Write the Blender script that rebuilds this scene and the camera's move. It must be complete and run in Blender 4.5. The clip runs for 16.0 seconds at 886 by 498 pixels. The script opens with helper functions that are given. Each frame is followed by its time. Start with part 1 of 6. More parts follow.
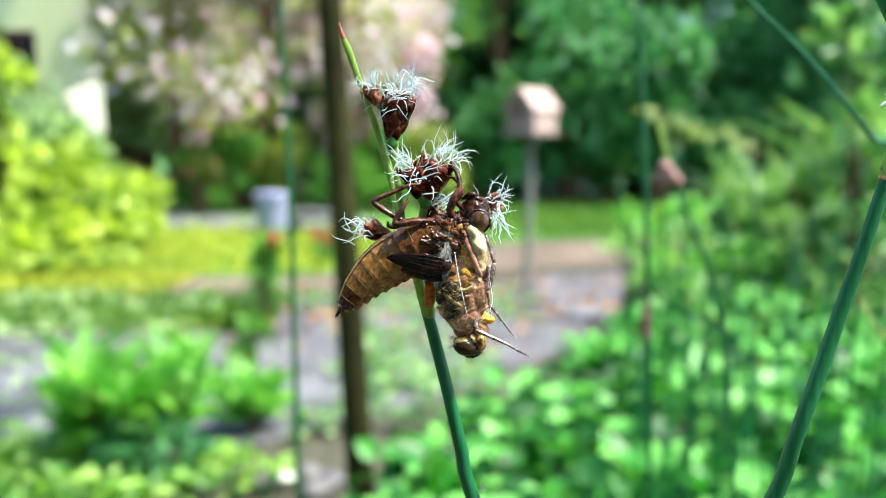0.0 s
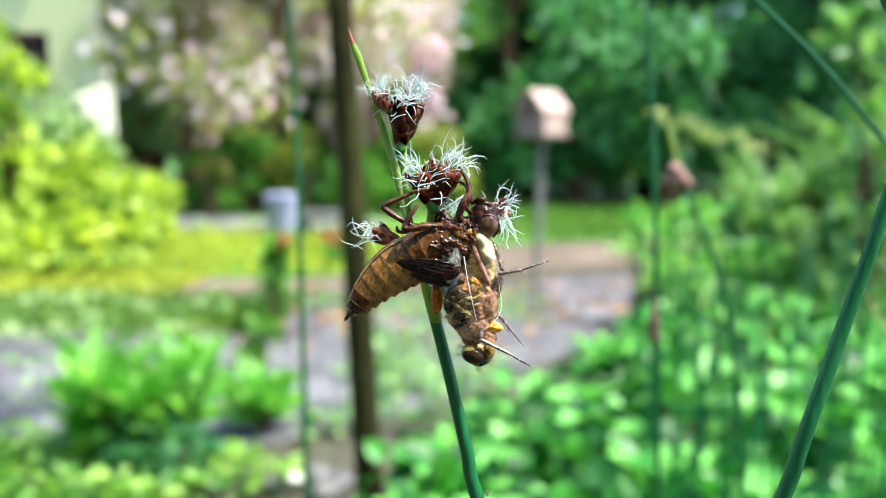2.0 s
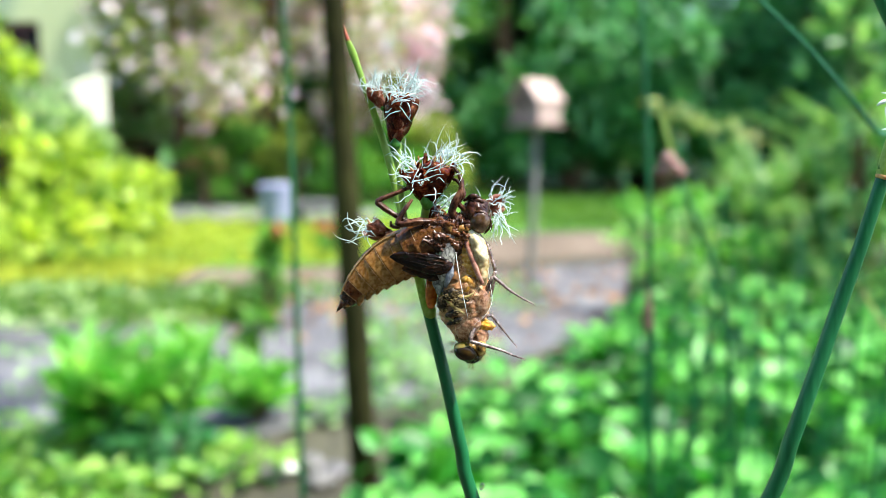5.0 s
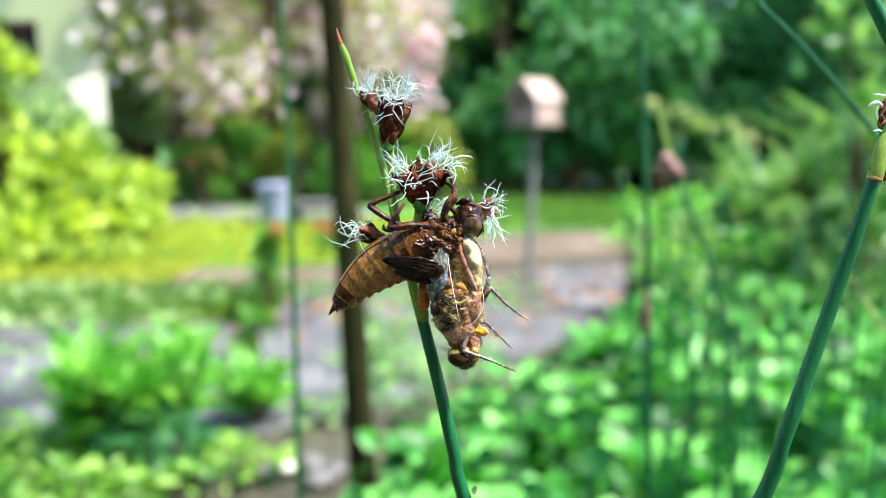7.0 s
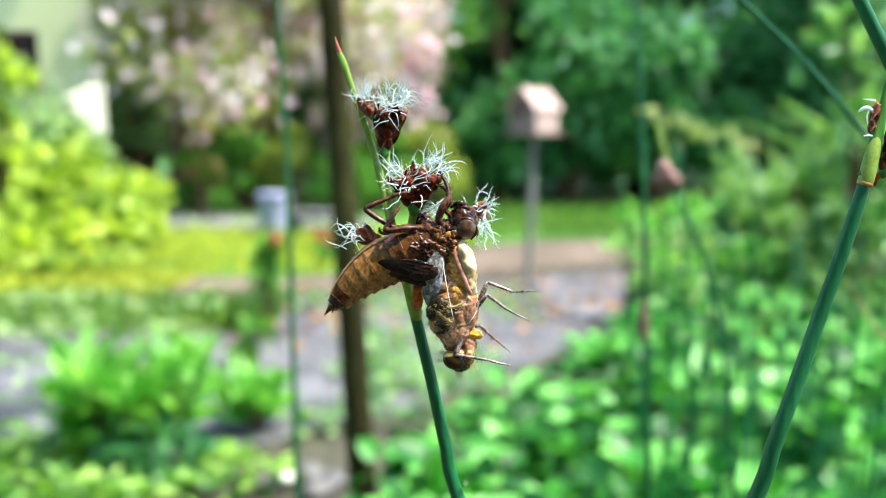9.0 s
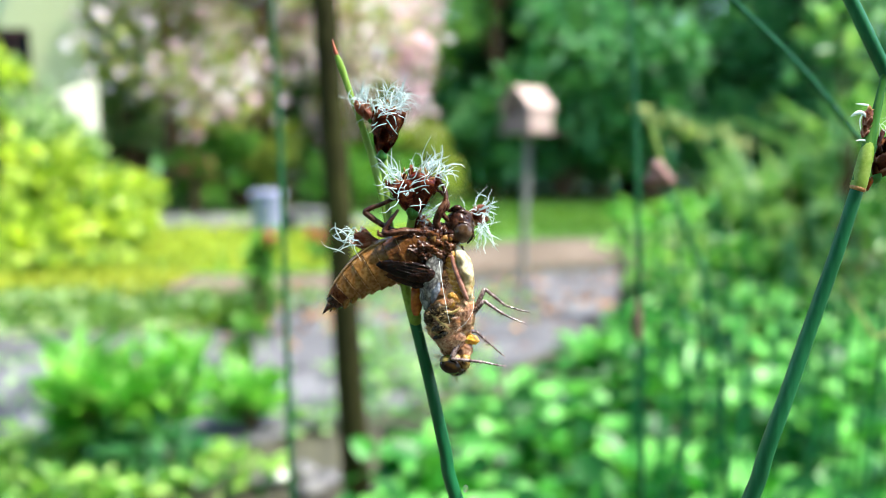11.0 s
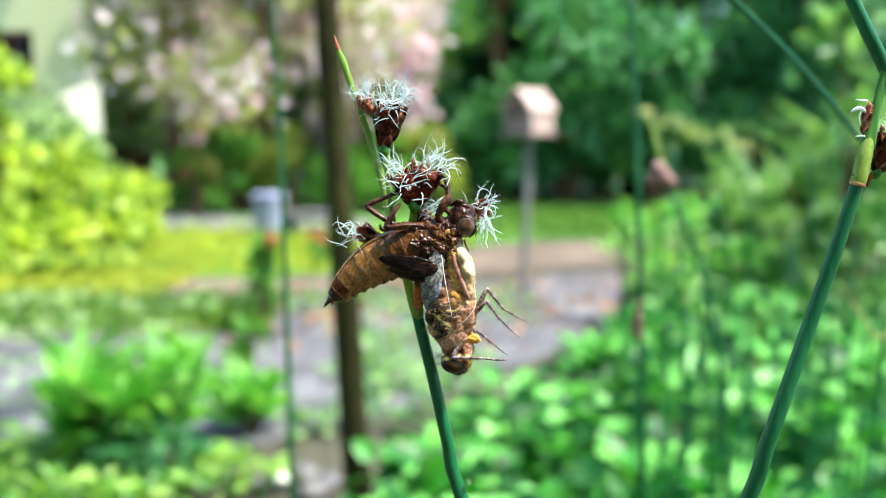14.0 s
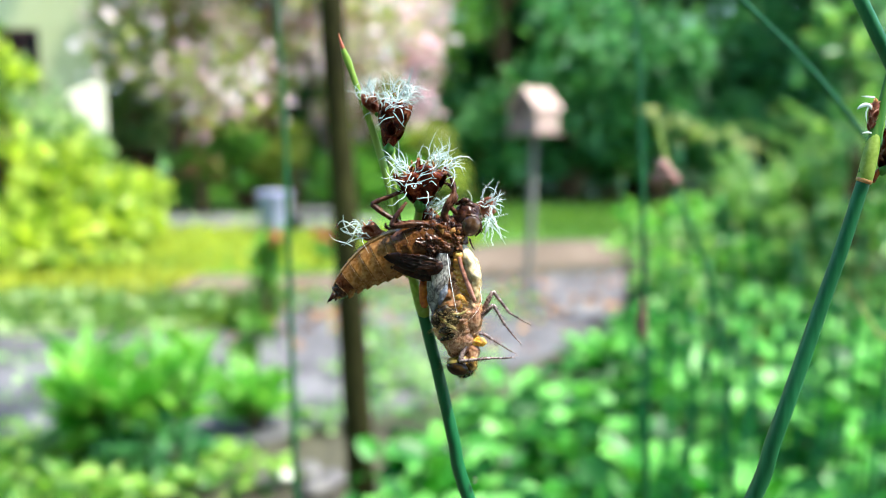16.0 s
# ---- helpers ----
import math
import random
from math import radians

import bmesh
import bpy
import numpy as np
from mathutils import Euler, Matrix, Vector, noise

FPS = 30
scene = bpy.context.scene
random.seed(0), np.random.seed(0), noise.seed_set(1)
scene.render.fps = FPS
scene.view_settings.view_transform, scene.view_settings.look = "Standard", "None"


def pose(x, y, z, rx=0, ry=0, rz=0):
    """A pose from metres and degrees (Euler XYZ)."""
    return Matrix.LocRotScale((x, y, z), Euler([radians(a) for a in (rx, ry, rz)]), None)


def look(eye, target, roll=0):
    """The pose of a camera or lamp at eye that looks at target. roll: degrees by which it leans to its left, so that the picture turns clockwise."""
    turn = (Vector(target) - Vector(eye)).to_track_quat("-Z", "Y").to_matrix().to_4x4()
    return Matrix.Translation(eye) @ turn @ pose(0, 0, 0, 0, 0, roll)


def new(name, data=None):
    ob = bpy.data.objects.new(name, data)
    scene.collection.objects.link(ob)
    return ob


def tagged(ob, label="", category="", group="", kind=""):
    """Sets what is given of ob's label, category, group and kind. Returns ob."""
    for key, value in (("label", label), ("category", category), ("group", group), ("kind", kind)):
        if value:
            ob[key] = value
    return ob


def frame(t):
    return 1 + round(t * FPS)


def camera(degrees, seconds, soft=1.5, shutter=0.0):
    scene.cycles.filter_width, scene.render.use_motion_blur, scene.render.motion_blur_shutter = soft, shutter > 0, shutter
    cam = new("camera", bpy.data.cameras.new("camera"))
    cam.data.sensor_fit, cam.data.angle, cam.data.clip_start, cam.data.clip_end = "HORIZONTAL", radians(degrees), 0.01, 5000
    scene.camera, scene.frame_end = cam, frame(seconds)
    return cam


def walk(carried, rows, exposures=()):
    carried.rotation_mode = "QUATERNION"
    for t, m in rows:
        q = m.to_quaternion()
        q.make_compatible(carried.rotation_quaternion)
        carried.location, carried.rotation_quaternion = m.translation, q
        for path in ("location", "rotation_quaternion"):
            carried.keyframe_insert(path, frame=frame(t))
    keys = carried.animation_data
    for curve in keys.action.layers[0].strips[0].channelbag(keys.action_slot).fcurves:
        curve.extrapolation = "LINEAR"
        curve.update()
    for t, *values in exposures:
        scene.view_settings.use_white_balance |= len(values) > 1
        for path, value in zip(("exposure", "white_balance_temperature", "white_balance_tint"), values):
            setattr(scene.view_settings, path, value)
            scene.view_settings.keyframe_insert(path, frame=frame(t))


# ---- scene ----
# ================= camera =================
cam = camera(55.0, 16.0, soft=0.9)
cam.data.dof.use_dof = True
cam.data.dof.focus_distance = 0.119
cam.data.dof.aperture_fstop = 15.0
PATH = [
    (0.0, pose(-0.0000, 0, 1.0000, 82.40, 0.00, 0.00)),
    (0.5, pose(0.0001, 0, 0.9999, 82.44, -0.11, 0.20)),
    (1.0, pose(0.0001, 0, 0.9997, 82.53, -0.11, 0.29)),
    (1.5, pose(0.0003, 0, 0.9996, 82.48, -0.06, 0.48)),
    (2.0, pose(0.0006, 0, 0.9998, 82.51, -0.04, 0.65)),
    (2.5, pose(0.0005, 0, 1.0001, 82.36, -0.07, 0.57)),
    (3.0, pose(0.0004, 0, 1.0002, 82.37, -0.02, 0.59)),
    (3.5, pose(0.0006, 0, 1.0001, 82.42, 0.12, 0.56)),
    (4.0, pose(0.0007, 0, 1.0001, 82.20, 0.20, 0.40)),
    (6.5, pose(0.0013, 0, 1.0004, 81.72, -0.09, 0.14)),
    (7.0, pose(0.0013, 0, 1.0004, 81.79, 0.03, 0.17)),
    (7.5, pose(0.0015, 0, 1.0002, 81.81, -0.02, -0.03)),
    (8.0, pose(0.0016, 0, 1.0001, 82.09, -0.11, 0.11)),
    (8.5, pose(0.0016, 0, 1.0001, 82.24, -0.06, 0.10)),
    (9.0, pose(0.0021, 0, 1.0002, 82.39, 0.10, 0.13)),
    (11.5, pose(0.0021, 0, 1.0011, 82.27, 0.10, -0.34)),
    (12.0, pose(0.0029, 0, 1.0006, 82.47, 0.24, -0.31)),
    (12.5, pose(0.0030, 0, 1.0007, 82.47, 0.24, -0.34)),
    (13.0, pose(0.0027, 0, 1.0006, 82.57, 0.12, -0.17)),
    (13.5, pose(0.0027, 0, 1.0002, 82.47, 0.05, -0.24)),
    (14.0, pose(0.0026, 0, 1.0001, 82.44, 0.05, -0.16)),
    (14.5, pose(0.0027, 0, 1.0000, 82.35, 0.03, -0.03)),
    (15.0, pose(0.0029, 0, 0.9999, 82.34, 0.01, 0.06)),
    (15.5, pose(0.0029, 0, 0.9997, 82.34, -0.02, 0.12)),
    (16.0, pose(0.0029, 0, 0.9996, 82.36, -0.09, 0.17)),
]
walk(cam, PATH, exposures=((0, 1.88, 6100, 5.5), (16, 1.88, 6100, 5.5)))

# ================= daylight =================
SUN_AZ, SUN_EL = 104.0, 64.0          # degrees clockwise from +y, and above the horizon
world = bpy.data.worlds.new("sky")
scene.world = world
world.use_nodes = True
wn = world.node_tree.nodes
sky = wn.new("ShaderNodeTexSky")
sky.sky_type = "NISHITA"
sky.sun_disc = False
sky.sun_elevation = radians(SUN_EL)
sky.sun_rotation = radians(SUN_AZ)
wn["Background"].inputs["Strength"].default_value = 0.15
world.node_tree.links.new(sky.outputs[0], wn["Background"].inputs["Color"])
sun = new("sun", bpy.data.lights.new("sun", "SUN"))
sun.data.energy, sun.data.angle, sun.data.color = 3.3, radians(1.5), (1.0, 0.93, 0.80)
az, el = radians(SUN_AZ), radians(SUN_EL)
sun_from = Vector((math.sin(az) * math.cos(el), math.cos(az) * math.cos(el), math.sin(el)))
sun.matrix_world = look(sun_from * 30, (0, 0, 0))

# ================= materials =================
def rgb(c):
    return (c[0], c[1], c[2], 1.0)


def mat(name, dark, mid, light, scale=20.0, fine=6.0, rough=0.6, bump=0.0, bump_scale=None, through_light=0.0,
        glow_tint=None, spec=0.5, coat=0.0, per_piece=0.0, stretch=(1, 1, 1), sheen=0.0, sss=0.0, spread=0.17):
    """A surface with two scales of colour noise, relief and, for leaves, light that passes through."""
    m = bpy.data.materials.new(name)
    m.use_nodes = True
    t = m.node_tree
    N, L = t.nodes, t.links
    bsdf = N["Principled BSDF"]
    co = N.new("ShaderNodeTexCoord")
    mp = N.new("ShaderNodeMapping")
    mp.inputs["Scale"].default_value = stretch
    L.new(co.outputs["Object"], mp.inputs["Vector"])
    n1 = N.new("ShaderNodeTexNoise")
    n1.inputs["Scale"].default_value, n1.inputs["Detail"].default_value = scale, 4
    n2 = N.new("ShaderNodeTexNoise")
    n2.inputs["Scale"].default_value, n2.inputs["Detail"].default_value = scale * fine, 5
    for n in (n1, n2):
        L.new(mp.outputs[0], n.inputs["Vector"])
    mix = N.new("ShaderNodeMath")
    mix.operation = "MULTIPLY_ADD"
    mix.inputs[1].default_value = 0.45
    L.new(n2.outputs["Fac"], mix.inputs[0])
    half = N.new("ShaderNodeMath")
    half.operation = "MULTIPLY"
    half.inputs[1].default_value = 0.55
    L.new(n1.outputs["Fac"], half.inputs[0])
    L.new(half.outputs[0], mix.inputs[2])
    value = mix.outputs[0]
    if per_piece:
        geo = N.new("ShaderNodeNewGeometry")
        sub = N.new("ShaderNodeMath")
        sub.operation = "MULTIPLY_ADD"
        sub.inputs[1].default_value = per_piece
        sub.inputs[2].default_value = -per_piece / 2
        L.new(geo.outputs["Random Per Island"], sub.inputs[0])
        add = N.new("ShaderNodeMath")
        L.new(sub.outputs[0], add.inputs[0])
        L.new(value, add.inputs[1])
        value = add.outputs[0]
    ramp = N.new("ShaderNodeValToRGB")
    e = ramp.color_ramp.elements
    e[0].position, e[0].color = 0.5 - spread, rgb(dark)
    e[1].position, e[1].color = 0.5 + spread, rgb(light)
    e.new(0.5).color = rgb(mid)
    L.new(value, ramp.inputs["Fac"])
    L.new(ramp.outputs["Color"], bsdf.inputs["Base Color"])
    rr = N.new("ShaderNodeMapRange")
    rr.inputs["To Min"].default_value, rr.inputs["To Max"].default_value = max(0.03, rough - 0.12), min(1, rough + 0.12)
    L.new(n2.outputs["Fac"], rr.inputs["Value"])
    L.new(rr.outputs[0], bsdf.inputs["Roughness"])
    bsdf.inputs["Specular IOR Level"].default_value = spec
    bsdf.inputs["Coat Weight"].default_value = coat
    bsdf.inputs["Coat Roughness"].default_value = 0.15
    bsdf.inputs["Sheen Weight"].default_value = sheen
    bsdf.inputs["Subsurface Weight"].default_value = sss
    bsdf.inputs["Subsurface Radius"].default_value = (0.0012, 0.0007, 0.0003)
    if bump:
        b = N.new("ShaderNodeBump")
        b.inputs["Strength"].default_value = bump
        b.inputs["Distance"].default_value = 0.25 / (bump_scale or scale * fine)
        n3 = N.new("ShaderNodeTexNoise")
        n3.inputs["Scale"].default_value, n3.inputs["Detail"].default_value = bump_scale or scale * fine, 4
        L.new(mp.outputs[0], n3.inputs["Vector"])
        L.new(n3.outputs["Fac"], b.inputs["Height"])
        L.new(b.outputs[0], bsdf.inputs["Normal"])
    if through_light:
        tr = N.new("ShaderNodeBsdfTranslucent")
        tint = N.new("ShaderNodeMixRGB")
        tint.blend_type = "MULTIPLY"
        tint.inputs["Fac"].default_value = 1.0
        tint.inputs["Color2"].default_value = rgb(glow_tint or (1.5, 1.5, 0.7))
        L.new(ramp.outputs["Color"], tint.inputs["Color1"])
        L.new(tint.outputs[0], tr.inputs["Color"])
        ms = N.new("ShaderNodeMixShader")
        ms.inputs["Fac"].default_value = through_light
        L.new(bsdf.outputs[0], ms.inputs[1])
        L.new(tr.outputs[0], ms.inputs[2])
        L.new(ms.outputs[0], N["Material Output"].inputs["Surface"])
    return m


M_STEM = mat("rush_stem", (0.006, 0.08, 0.024), (0.011, 0.12, 0.037), (0.022, 0.17, 0.058), 160, 8, 0.4, 0.3, 900, stretch=(1, 1, 0.08), spec=0.33)
M_UPPER_STEM = mat("rush_upper_stem", (0.025, 0.11, 0.012), (0.05, 0.17, 0.022), (0.12, 0.27, 0.045), 220, 6, 0.4, 0.2, 1500, 0.1, stretch=(1, 1, 0.1), spec=0.25)
M_DROP = bpy.data.materials.new("water_drop")
M_DROP.use_nodes = True
M_DROP.node_tree.nodes["Principled BSDF"].inputs["Transmission Weight"].default_value = 1.0
M_DROP.node_tree.nodes["Principled BSDF"].inputs["IOR"].default_value = 1.33
M_DROP.node_tree.nodes["Principled BSDF"].inputs["Roughness"].default_value = 0.02
M_BRACT = mat("rush_bract", (0.15, 0.27, 0.03), (0.25, 0.39, 0.065), (0.4, 0.52, 0.15), 200, 6, 0.35, 0.2, 1500, 0.2, stretch=(1, 1, 0.1), spec=0.35)
M_BRACT_TIP = mat("bract_tip", (0.30, 0.05, 0.02), (0.42, 0.10, 0.05), (0.5, 0.25, 0.1), 400, 5, 0.5, 0.2, 1500)
M_SHEATH = mat("rush_sheath", (0.18, 0.3, 0.03), (0.3, 0.43, 0.065), (0.44, 0.54, 0.14), 300, 6, 0.4, 0.2, 1500, 0.3, spec=0.35)
M_BROWN_BUD = mat("bud_scale", (0.07, 0.007, 0.001), (0.27, 0.045, 0.003), (0.55, 0.17, 0.015), 250, 6, 0.1, 0.3, 1500, spec=0.45)
M_SPIKELET = mat("spikelet_scale", (0.01, 0.0008, 0.0004), (0.07, 0.0065, 0.0018), (0.26, 0.055, 0.013), 420, 5, 0.17, 0.4, 2200, spec=0.25, spread=0.14, through_light=0.14, glow_tint=(3.0, 0.9, 0.6))
M_SPIKELET_PALE = mat("young_spikelet_scale", (0.1, 0.024, 0.012), (0.32, 0.1, 0.055), (0.58, 0.29, 0.18), 420, 5, 0.3, 0.5, 2200, spec=0.25, spread=0.14, through_light=0.2, glow_tint=(1.7, 0.9, 0.7))
M_ANTHER = mat("anther", (0.3, 0.11, 0.03), (0.5, 0.24, 0.075), (0.66, 0.42, 0.17), 600, 4, 0.5, through_light=0.2)
M_STIGMA = mat("stigma", (0.58, 0.68, 0.67), (0.75, 0.84, 0.83), (0.88, 0.93, 0.92), 500, 4, 0.5, through_light=0.38, glow_tint=(1, 1, 1))
M_SKIN = mat("dry_skin", (0.085, 0.031, 0.0055), (0.225, 0.096, 0.02), (0.42, 0.235, 0.072), 300, 6, 0.28, 0.7, 2000, 0.05, (1.6, 1.1, 0.6), spec=0.3, spread=0.2)
M_SKIN_TAIL = mat("dry_skin_tail", (0.02, 0.004, 0.001), (0.1, 0.026, 0.004), (0.24, 0.08, 0.014), 400, 5, 0.3, 0.7, 2600, 0.06, (1.6, 1.0, 0.5), spec=0.22)
M_SHOULDER = mat("dry_shoulder", (0.028, 0.008, 0.0018), (0.09, 0.031, 0.0072), (0.22, 0.095, 0.026), 700, 4, 0.2, 0.8, 1900, 0.05, (1.6, 1.0, 0.5), spec=0.32, spread=0.24)
M_SKIN_EDGE = mat("dry_skin_edge", (0.14, 0.06, 0.014), (0.28, 0.145, 0.042), (0.48, 0.3, 0.12), 500, 5, 0.45, 0.8, 2600, spread=0.15)
M_SKIN_DARK = mat("dry_skin_dark", (0.006, 0.0015, 0.0007), (0.042, 0.0115, 0.0032), (0.17, 0.056, 0.014), 380, 5, 0.27, 0.8, 1100, coat=0.06, spread=0.14, spec=0.28)
M_SKIN_BLACK = mat("wing_pad", (0.0015, 0.0007, 0.0004), (0.009, 0.0028, 0.0011), (0.055, 0.018, 0.006), 380, 5, 0.2, 0.9, 1500, spec=0.2, stretch=(0.5, 1, 1.3), spread=0.13)
M_SKIN_LEG = mat("dry_leg", (0.014, 0.004, 0.0025), (0.05, 0.016, 0.008), (0.15, 0.065, 0.034), 400, 5, 0.3, 0.5, 2200, coat=0.1, spread=0.11, spec=0.16)
M_SKIN_EYE = mat("dry_eye", (0.03, 0.013, 0.005), (0.065, 0.03, 0.013), (0.12, 0.07, 0.038), 260, 5, 0.14, 0.15, 1500, coat=0.36, spread=0.11, spec=0.4)
M_THREAD = mat("breathing_thread", (0.75, 0.75, 0.72), (0.85, 0.85, 0.82), (0.9, 0.9, 0.88), 500, 4, 0.4)
M_THORAX = mat("fresh_thorax", (0.1, 0.036, 0.014), (0.44, 0.2, 0.085), (0.7, 0.45, 0.24), 260, 5, 0.3, 0.7, 1500, coat=0.15, sss=0.2, spread=0.15, spec=0.3)
M_FLANK = mat("fresh_flank", (0.1, 0.038, 0.02), (0.34, 0.165, 0.09), (0.62, 0.41, 0.27), 520, 5, 0.3, 0.9, 1300, coat=0.15, sss=0.2, spread=0.16, spec=0.3)
M_PALE = mat("fresh_pale", (0.34, 0.2, 0.07), (0.58, 0.45, 0.25), (0.76, 0.68, 0.48), 300, 5, 0.28, 0.5, 1200, coat=0.3, sss=0.2, spread=0.16, spec=0.4)
M_STRAP = mat("fresh_strap", (0.14, 0.045, 0.03), (0.32, 0.14, 0.1), (0.5, 0.28, 0.21), 300, 6, 0.26, 0.5, 2000, coat=0.15, spec=0.3)
M_AMBER = mat("fresh_amber", (0.26, 0.09, 0.01), (0.56, 0.27, 0.045), (0.76, 0.52, 0.16), 420, 4, 0.26, 0.5, 1600, coat=0.15, sss=0.2, spread=0.15, spec=0.3)
M_DARK_PLATE = mat("fresh_dark_plate", (0.005, 0.0035, 0.003), (0.027, 0.017, 0.009), (0.15, 0.095, 0.032), 520, 5, 0.26, 0.7, 1800, coat=0.15, spread=0.13, spec=0.3)
M_WINGBUD = mat("crumpled_wing", (0.14, 0.13, 0.13), (0.36, 0.34, 0.31), (0.58, 0.56, 0.5), 420, 4, 0.26, 0.35, 1300, 0.1, (1, 1, 1), coat=0.25, spread=0.12, spec=0.35)
M_WINGFOLD = mat("wing_fold", (0.06, 0.065, 0.085), (0.14, 0.15, 0.19), (0.3, 0.31, 0.35), 520, 4, 0.22, 0.9, 1300, coat=0.4, spread=0.12, spec=0.4)
M_STRIPE = mat("fresh_stripe", (0.08, 0.055, 0.015), (0.27, 0.2, 0.06), (0.52, 0.43, 0.18), 520, 5, 0.35, 0.8, 1600, sss=0.1, spec=0.3, spread=0.15)
M_YELLOW = mat("fresh_yellow", (0.25, 0.085, 0.008), (0.5, 0.24, 0.03), (0.68, 0.44, 0.11), 500, 4, 0.3, 0.5, 1800, sss=0.1, spec=0.3, spread=0.14)
M_LOBE = mat("fresh_lobe", (0.75, 0.27, 0.015), (0.92, 0.45, 0.05), (0.96, 0.66, 0.22), 500, 4, 0.28, 0.3, 1500, sss=0.15, coat=0.15, spec=0.4)
M_FACE = mat("fresh_face", (0.06, 0.03, 0.008), (0.3, 0.17, 0.04), (0.6, 0.44, 0.15), 420, 4, 0.28, 0.5, 1900, coat=0.1, spread=0.15, spec=0.3)
M_LEG = mat("fresh_leg", (0.035, 0.02, 0.019), (0.14, 0.088, 0.08), (0.36, 0.27, 0.25), 700, 4, 0.24, 0.5, 2600, coat=0.5, spread=0.12, spec=0.5)
M_FUZZ = mat("fresh_fuzz", (0.4, 0.25, 0.07), (0.56, 0.39, 0.14), (0.74, 0.6, 0.32), 500, 4, 0.5, through_light=0.3, glow_tint=(1, 1, 1))
M_FUZZ_SOFT = mat("fresh_soft_fuzz", (0.4, 0.2, 0.1), (0.6, 0.38, 0.22), (0.78, 0.6, 0.42), 500, 4, 0.5, through_light=0.3, glow_tint=(1, 1, 1))
M_EYE = mat("fresh_eye", (0.008, 0.004, 0.001), (0.022, 0.011, 0.003), (0.06, 0.034, 0.008), 150, 5, 0.08, spec=0.22)
M_EYE_TOP = mat("fresh_eye_band", (0.09, 0.06, 0.008), (0.19, 0.135, 0.022), (0.34, 0.27, 0.07), 260, 5, 0.12, coat=0.1)

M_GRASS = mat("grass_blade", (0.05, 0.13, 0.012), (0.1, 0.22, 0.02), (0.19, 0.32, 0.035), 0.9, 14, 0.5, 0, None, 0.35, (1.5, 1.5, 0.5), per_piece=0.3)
M_LAWN = mat("lawn_soil", (0.03, 0.1, 0.008), (0.07, 0.18, 0.014), (0.14, 0.26, 0.025), 1.2, 30, 0.9, 0.6, 60)
M_SOIL = mat("soil", (0.022, 0.019, 0.012), (0.05, 0.045, 0.028), (0.1, 0.09, 0.052), 1.5, 14, 0.95, 0.8, 30)
M_GRAVEL = mat("gravel", (0.055, 0.051, 0.057), (0.106, 0.099, 0.109), (0.176, 0.167, 0.178), 3.0, 8, 0.9, 0.8, 60, spread=0.1)
M_SAND = mat("bare_path", (0.08, 0.056, 0.038), (0.128, 0.09, 0.063), (0.195, 0.145, 0.108), 2.0, 14, 0.95, 0.5, 40)
# brighter yellow copy of the grass, with sunlight put into its colour
M_GRASS_SUN = mat("sunlit_grass_blade", (0.2, 0.28, 0.02), (0.44, 0.5, 0.045), (0.64, 0.66, 0.09), 1.5, 14, 0.6, 0, None, 0.35, (1.4, 1.4, 0.5), per_piece=0.3)
M_STONE = mat("stone", (0.06, 0.055, 0.06), (0.115, 0.105, 0.112), (0.21, 0.195, 0.205), 3.0, 10, 0.8, 0.7, 40, spread=0.12)
M_PEBBLE_W = mat("white_stone", (0.6, 0.59, 0.57), (0.74, 0.73, 0.7), (0.85, 0.84, 0.82), 12, 6, 0.6, 0.4, 60)
M_PEBBLE_D = mat("dark_stone", (0.05, 0.045, 0.045), (0.12, 0.11, 0.11), (0.25, 0.23, 0.22), 12, 6, 0.7, 0.6, 60)
M_BARK = mat("bark", (0.01, 0.009, 0.005), (0.022, 0.019, 0.01), (0.045, 0.038, 0.02), 14, 5, 0.9, 1.0, 60, stretch=(1, 1, 0.25), spec=0.1)
M_TRUNK = mat("mossy_bark", (0.012, 0.0105, 0.0035), (0.03, 0.028, 0.0085), (0.07, 0.07, 0.02), 9, 7, 0.9, 1.0, 60, stretch=(1, 1, 0.25), spec=0.1)
M_BARK_BROWN = mat("bark_brown", (0.06, 0.035, 0.02), (0.13, 0.075, 0.04), (0.22, 0.13, 0.075), 8, 5, 0.9, 1.0, 40, stretch=(1, 1, 0.25), spec=0.15)
M_POND = mat("marsh_leaf", (0.009, 0.075, 0.007), (0.052, 0.265, 0.025), (0.19, 0.51, 0.1), 5, 9, 0.42, 0.2, 60, 0.2, (1.1, 1.4, 0.5), per_piece=0.75, spec=0.32)
M_SHRUB = mat("shrub_leaf", (0.08, 0.3, 0.035), (0.23, 0.54, 0.075), (0.43, 0.72, 0.22), 5, 9, 0.38, 0.2, 60, 0.35, (1.25, 1.4, 0.6), per_piece=0.4)
M_LIGHT = mat("light_leaf", (0.06, 0.16, 0.03), (0.26, 0.43, 0.12), (0.52, 0.64, 0.32), 2.2, 8, 0.45, 0, None, 0.42, (1.4, 1.5, 0.85), per_piece=0.5, spread=0.12)
M_FERN = mat("fine_leaf", (0.05, 0.155, 0.03), (0.145, 0.325, 0.075), (0.31, 0.49, 0.17), 3, 8, 0.45, 0, None, 0.35, (1.3, 1.4, 0.7), per_piece=0.45, spread=0.14)
M_LIME = mat("lime_leaf", (0.1, 0.2, 0.012), (0.38, 0.53, 0.055), (0.63, 0.72, 0.15), 2.2, 8, 0.45, 0, None, 0.42, (1.5, 1.5, 0.5), per_piece=0.5, spread=0.13)
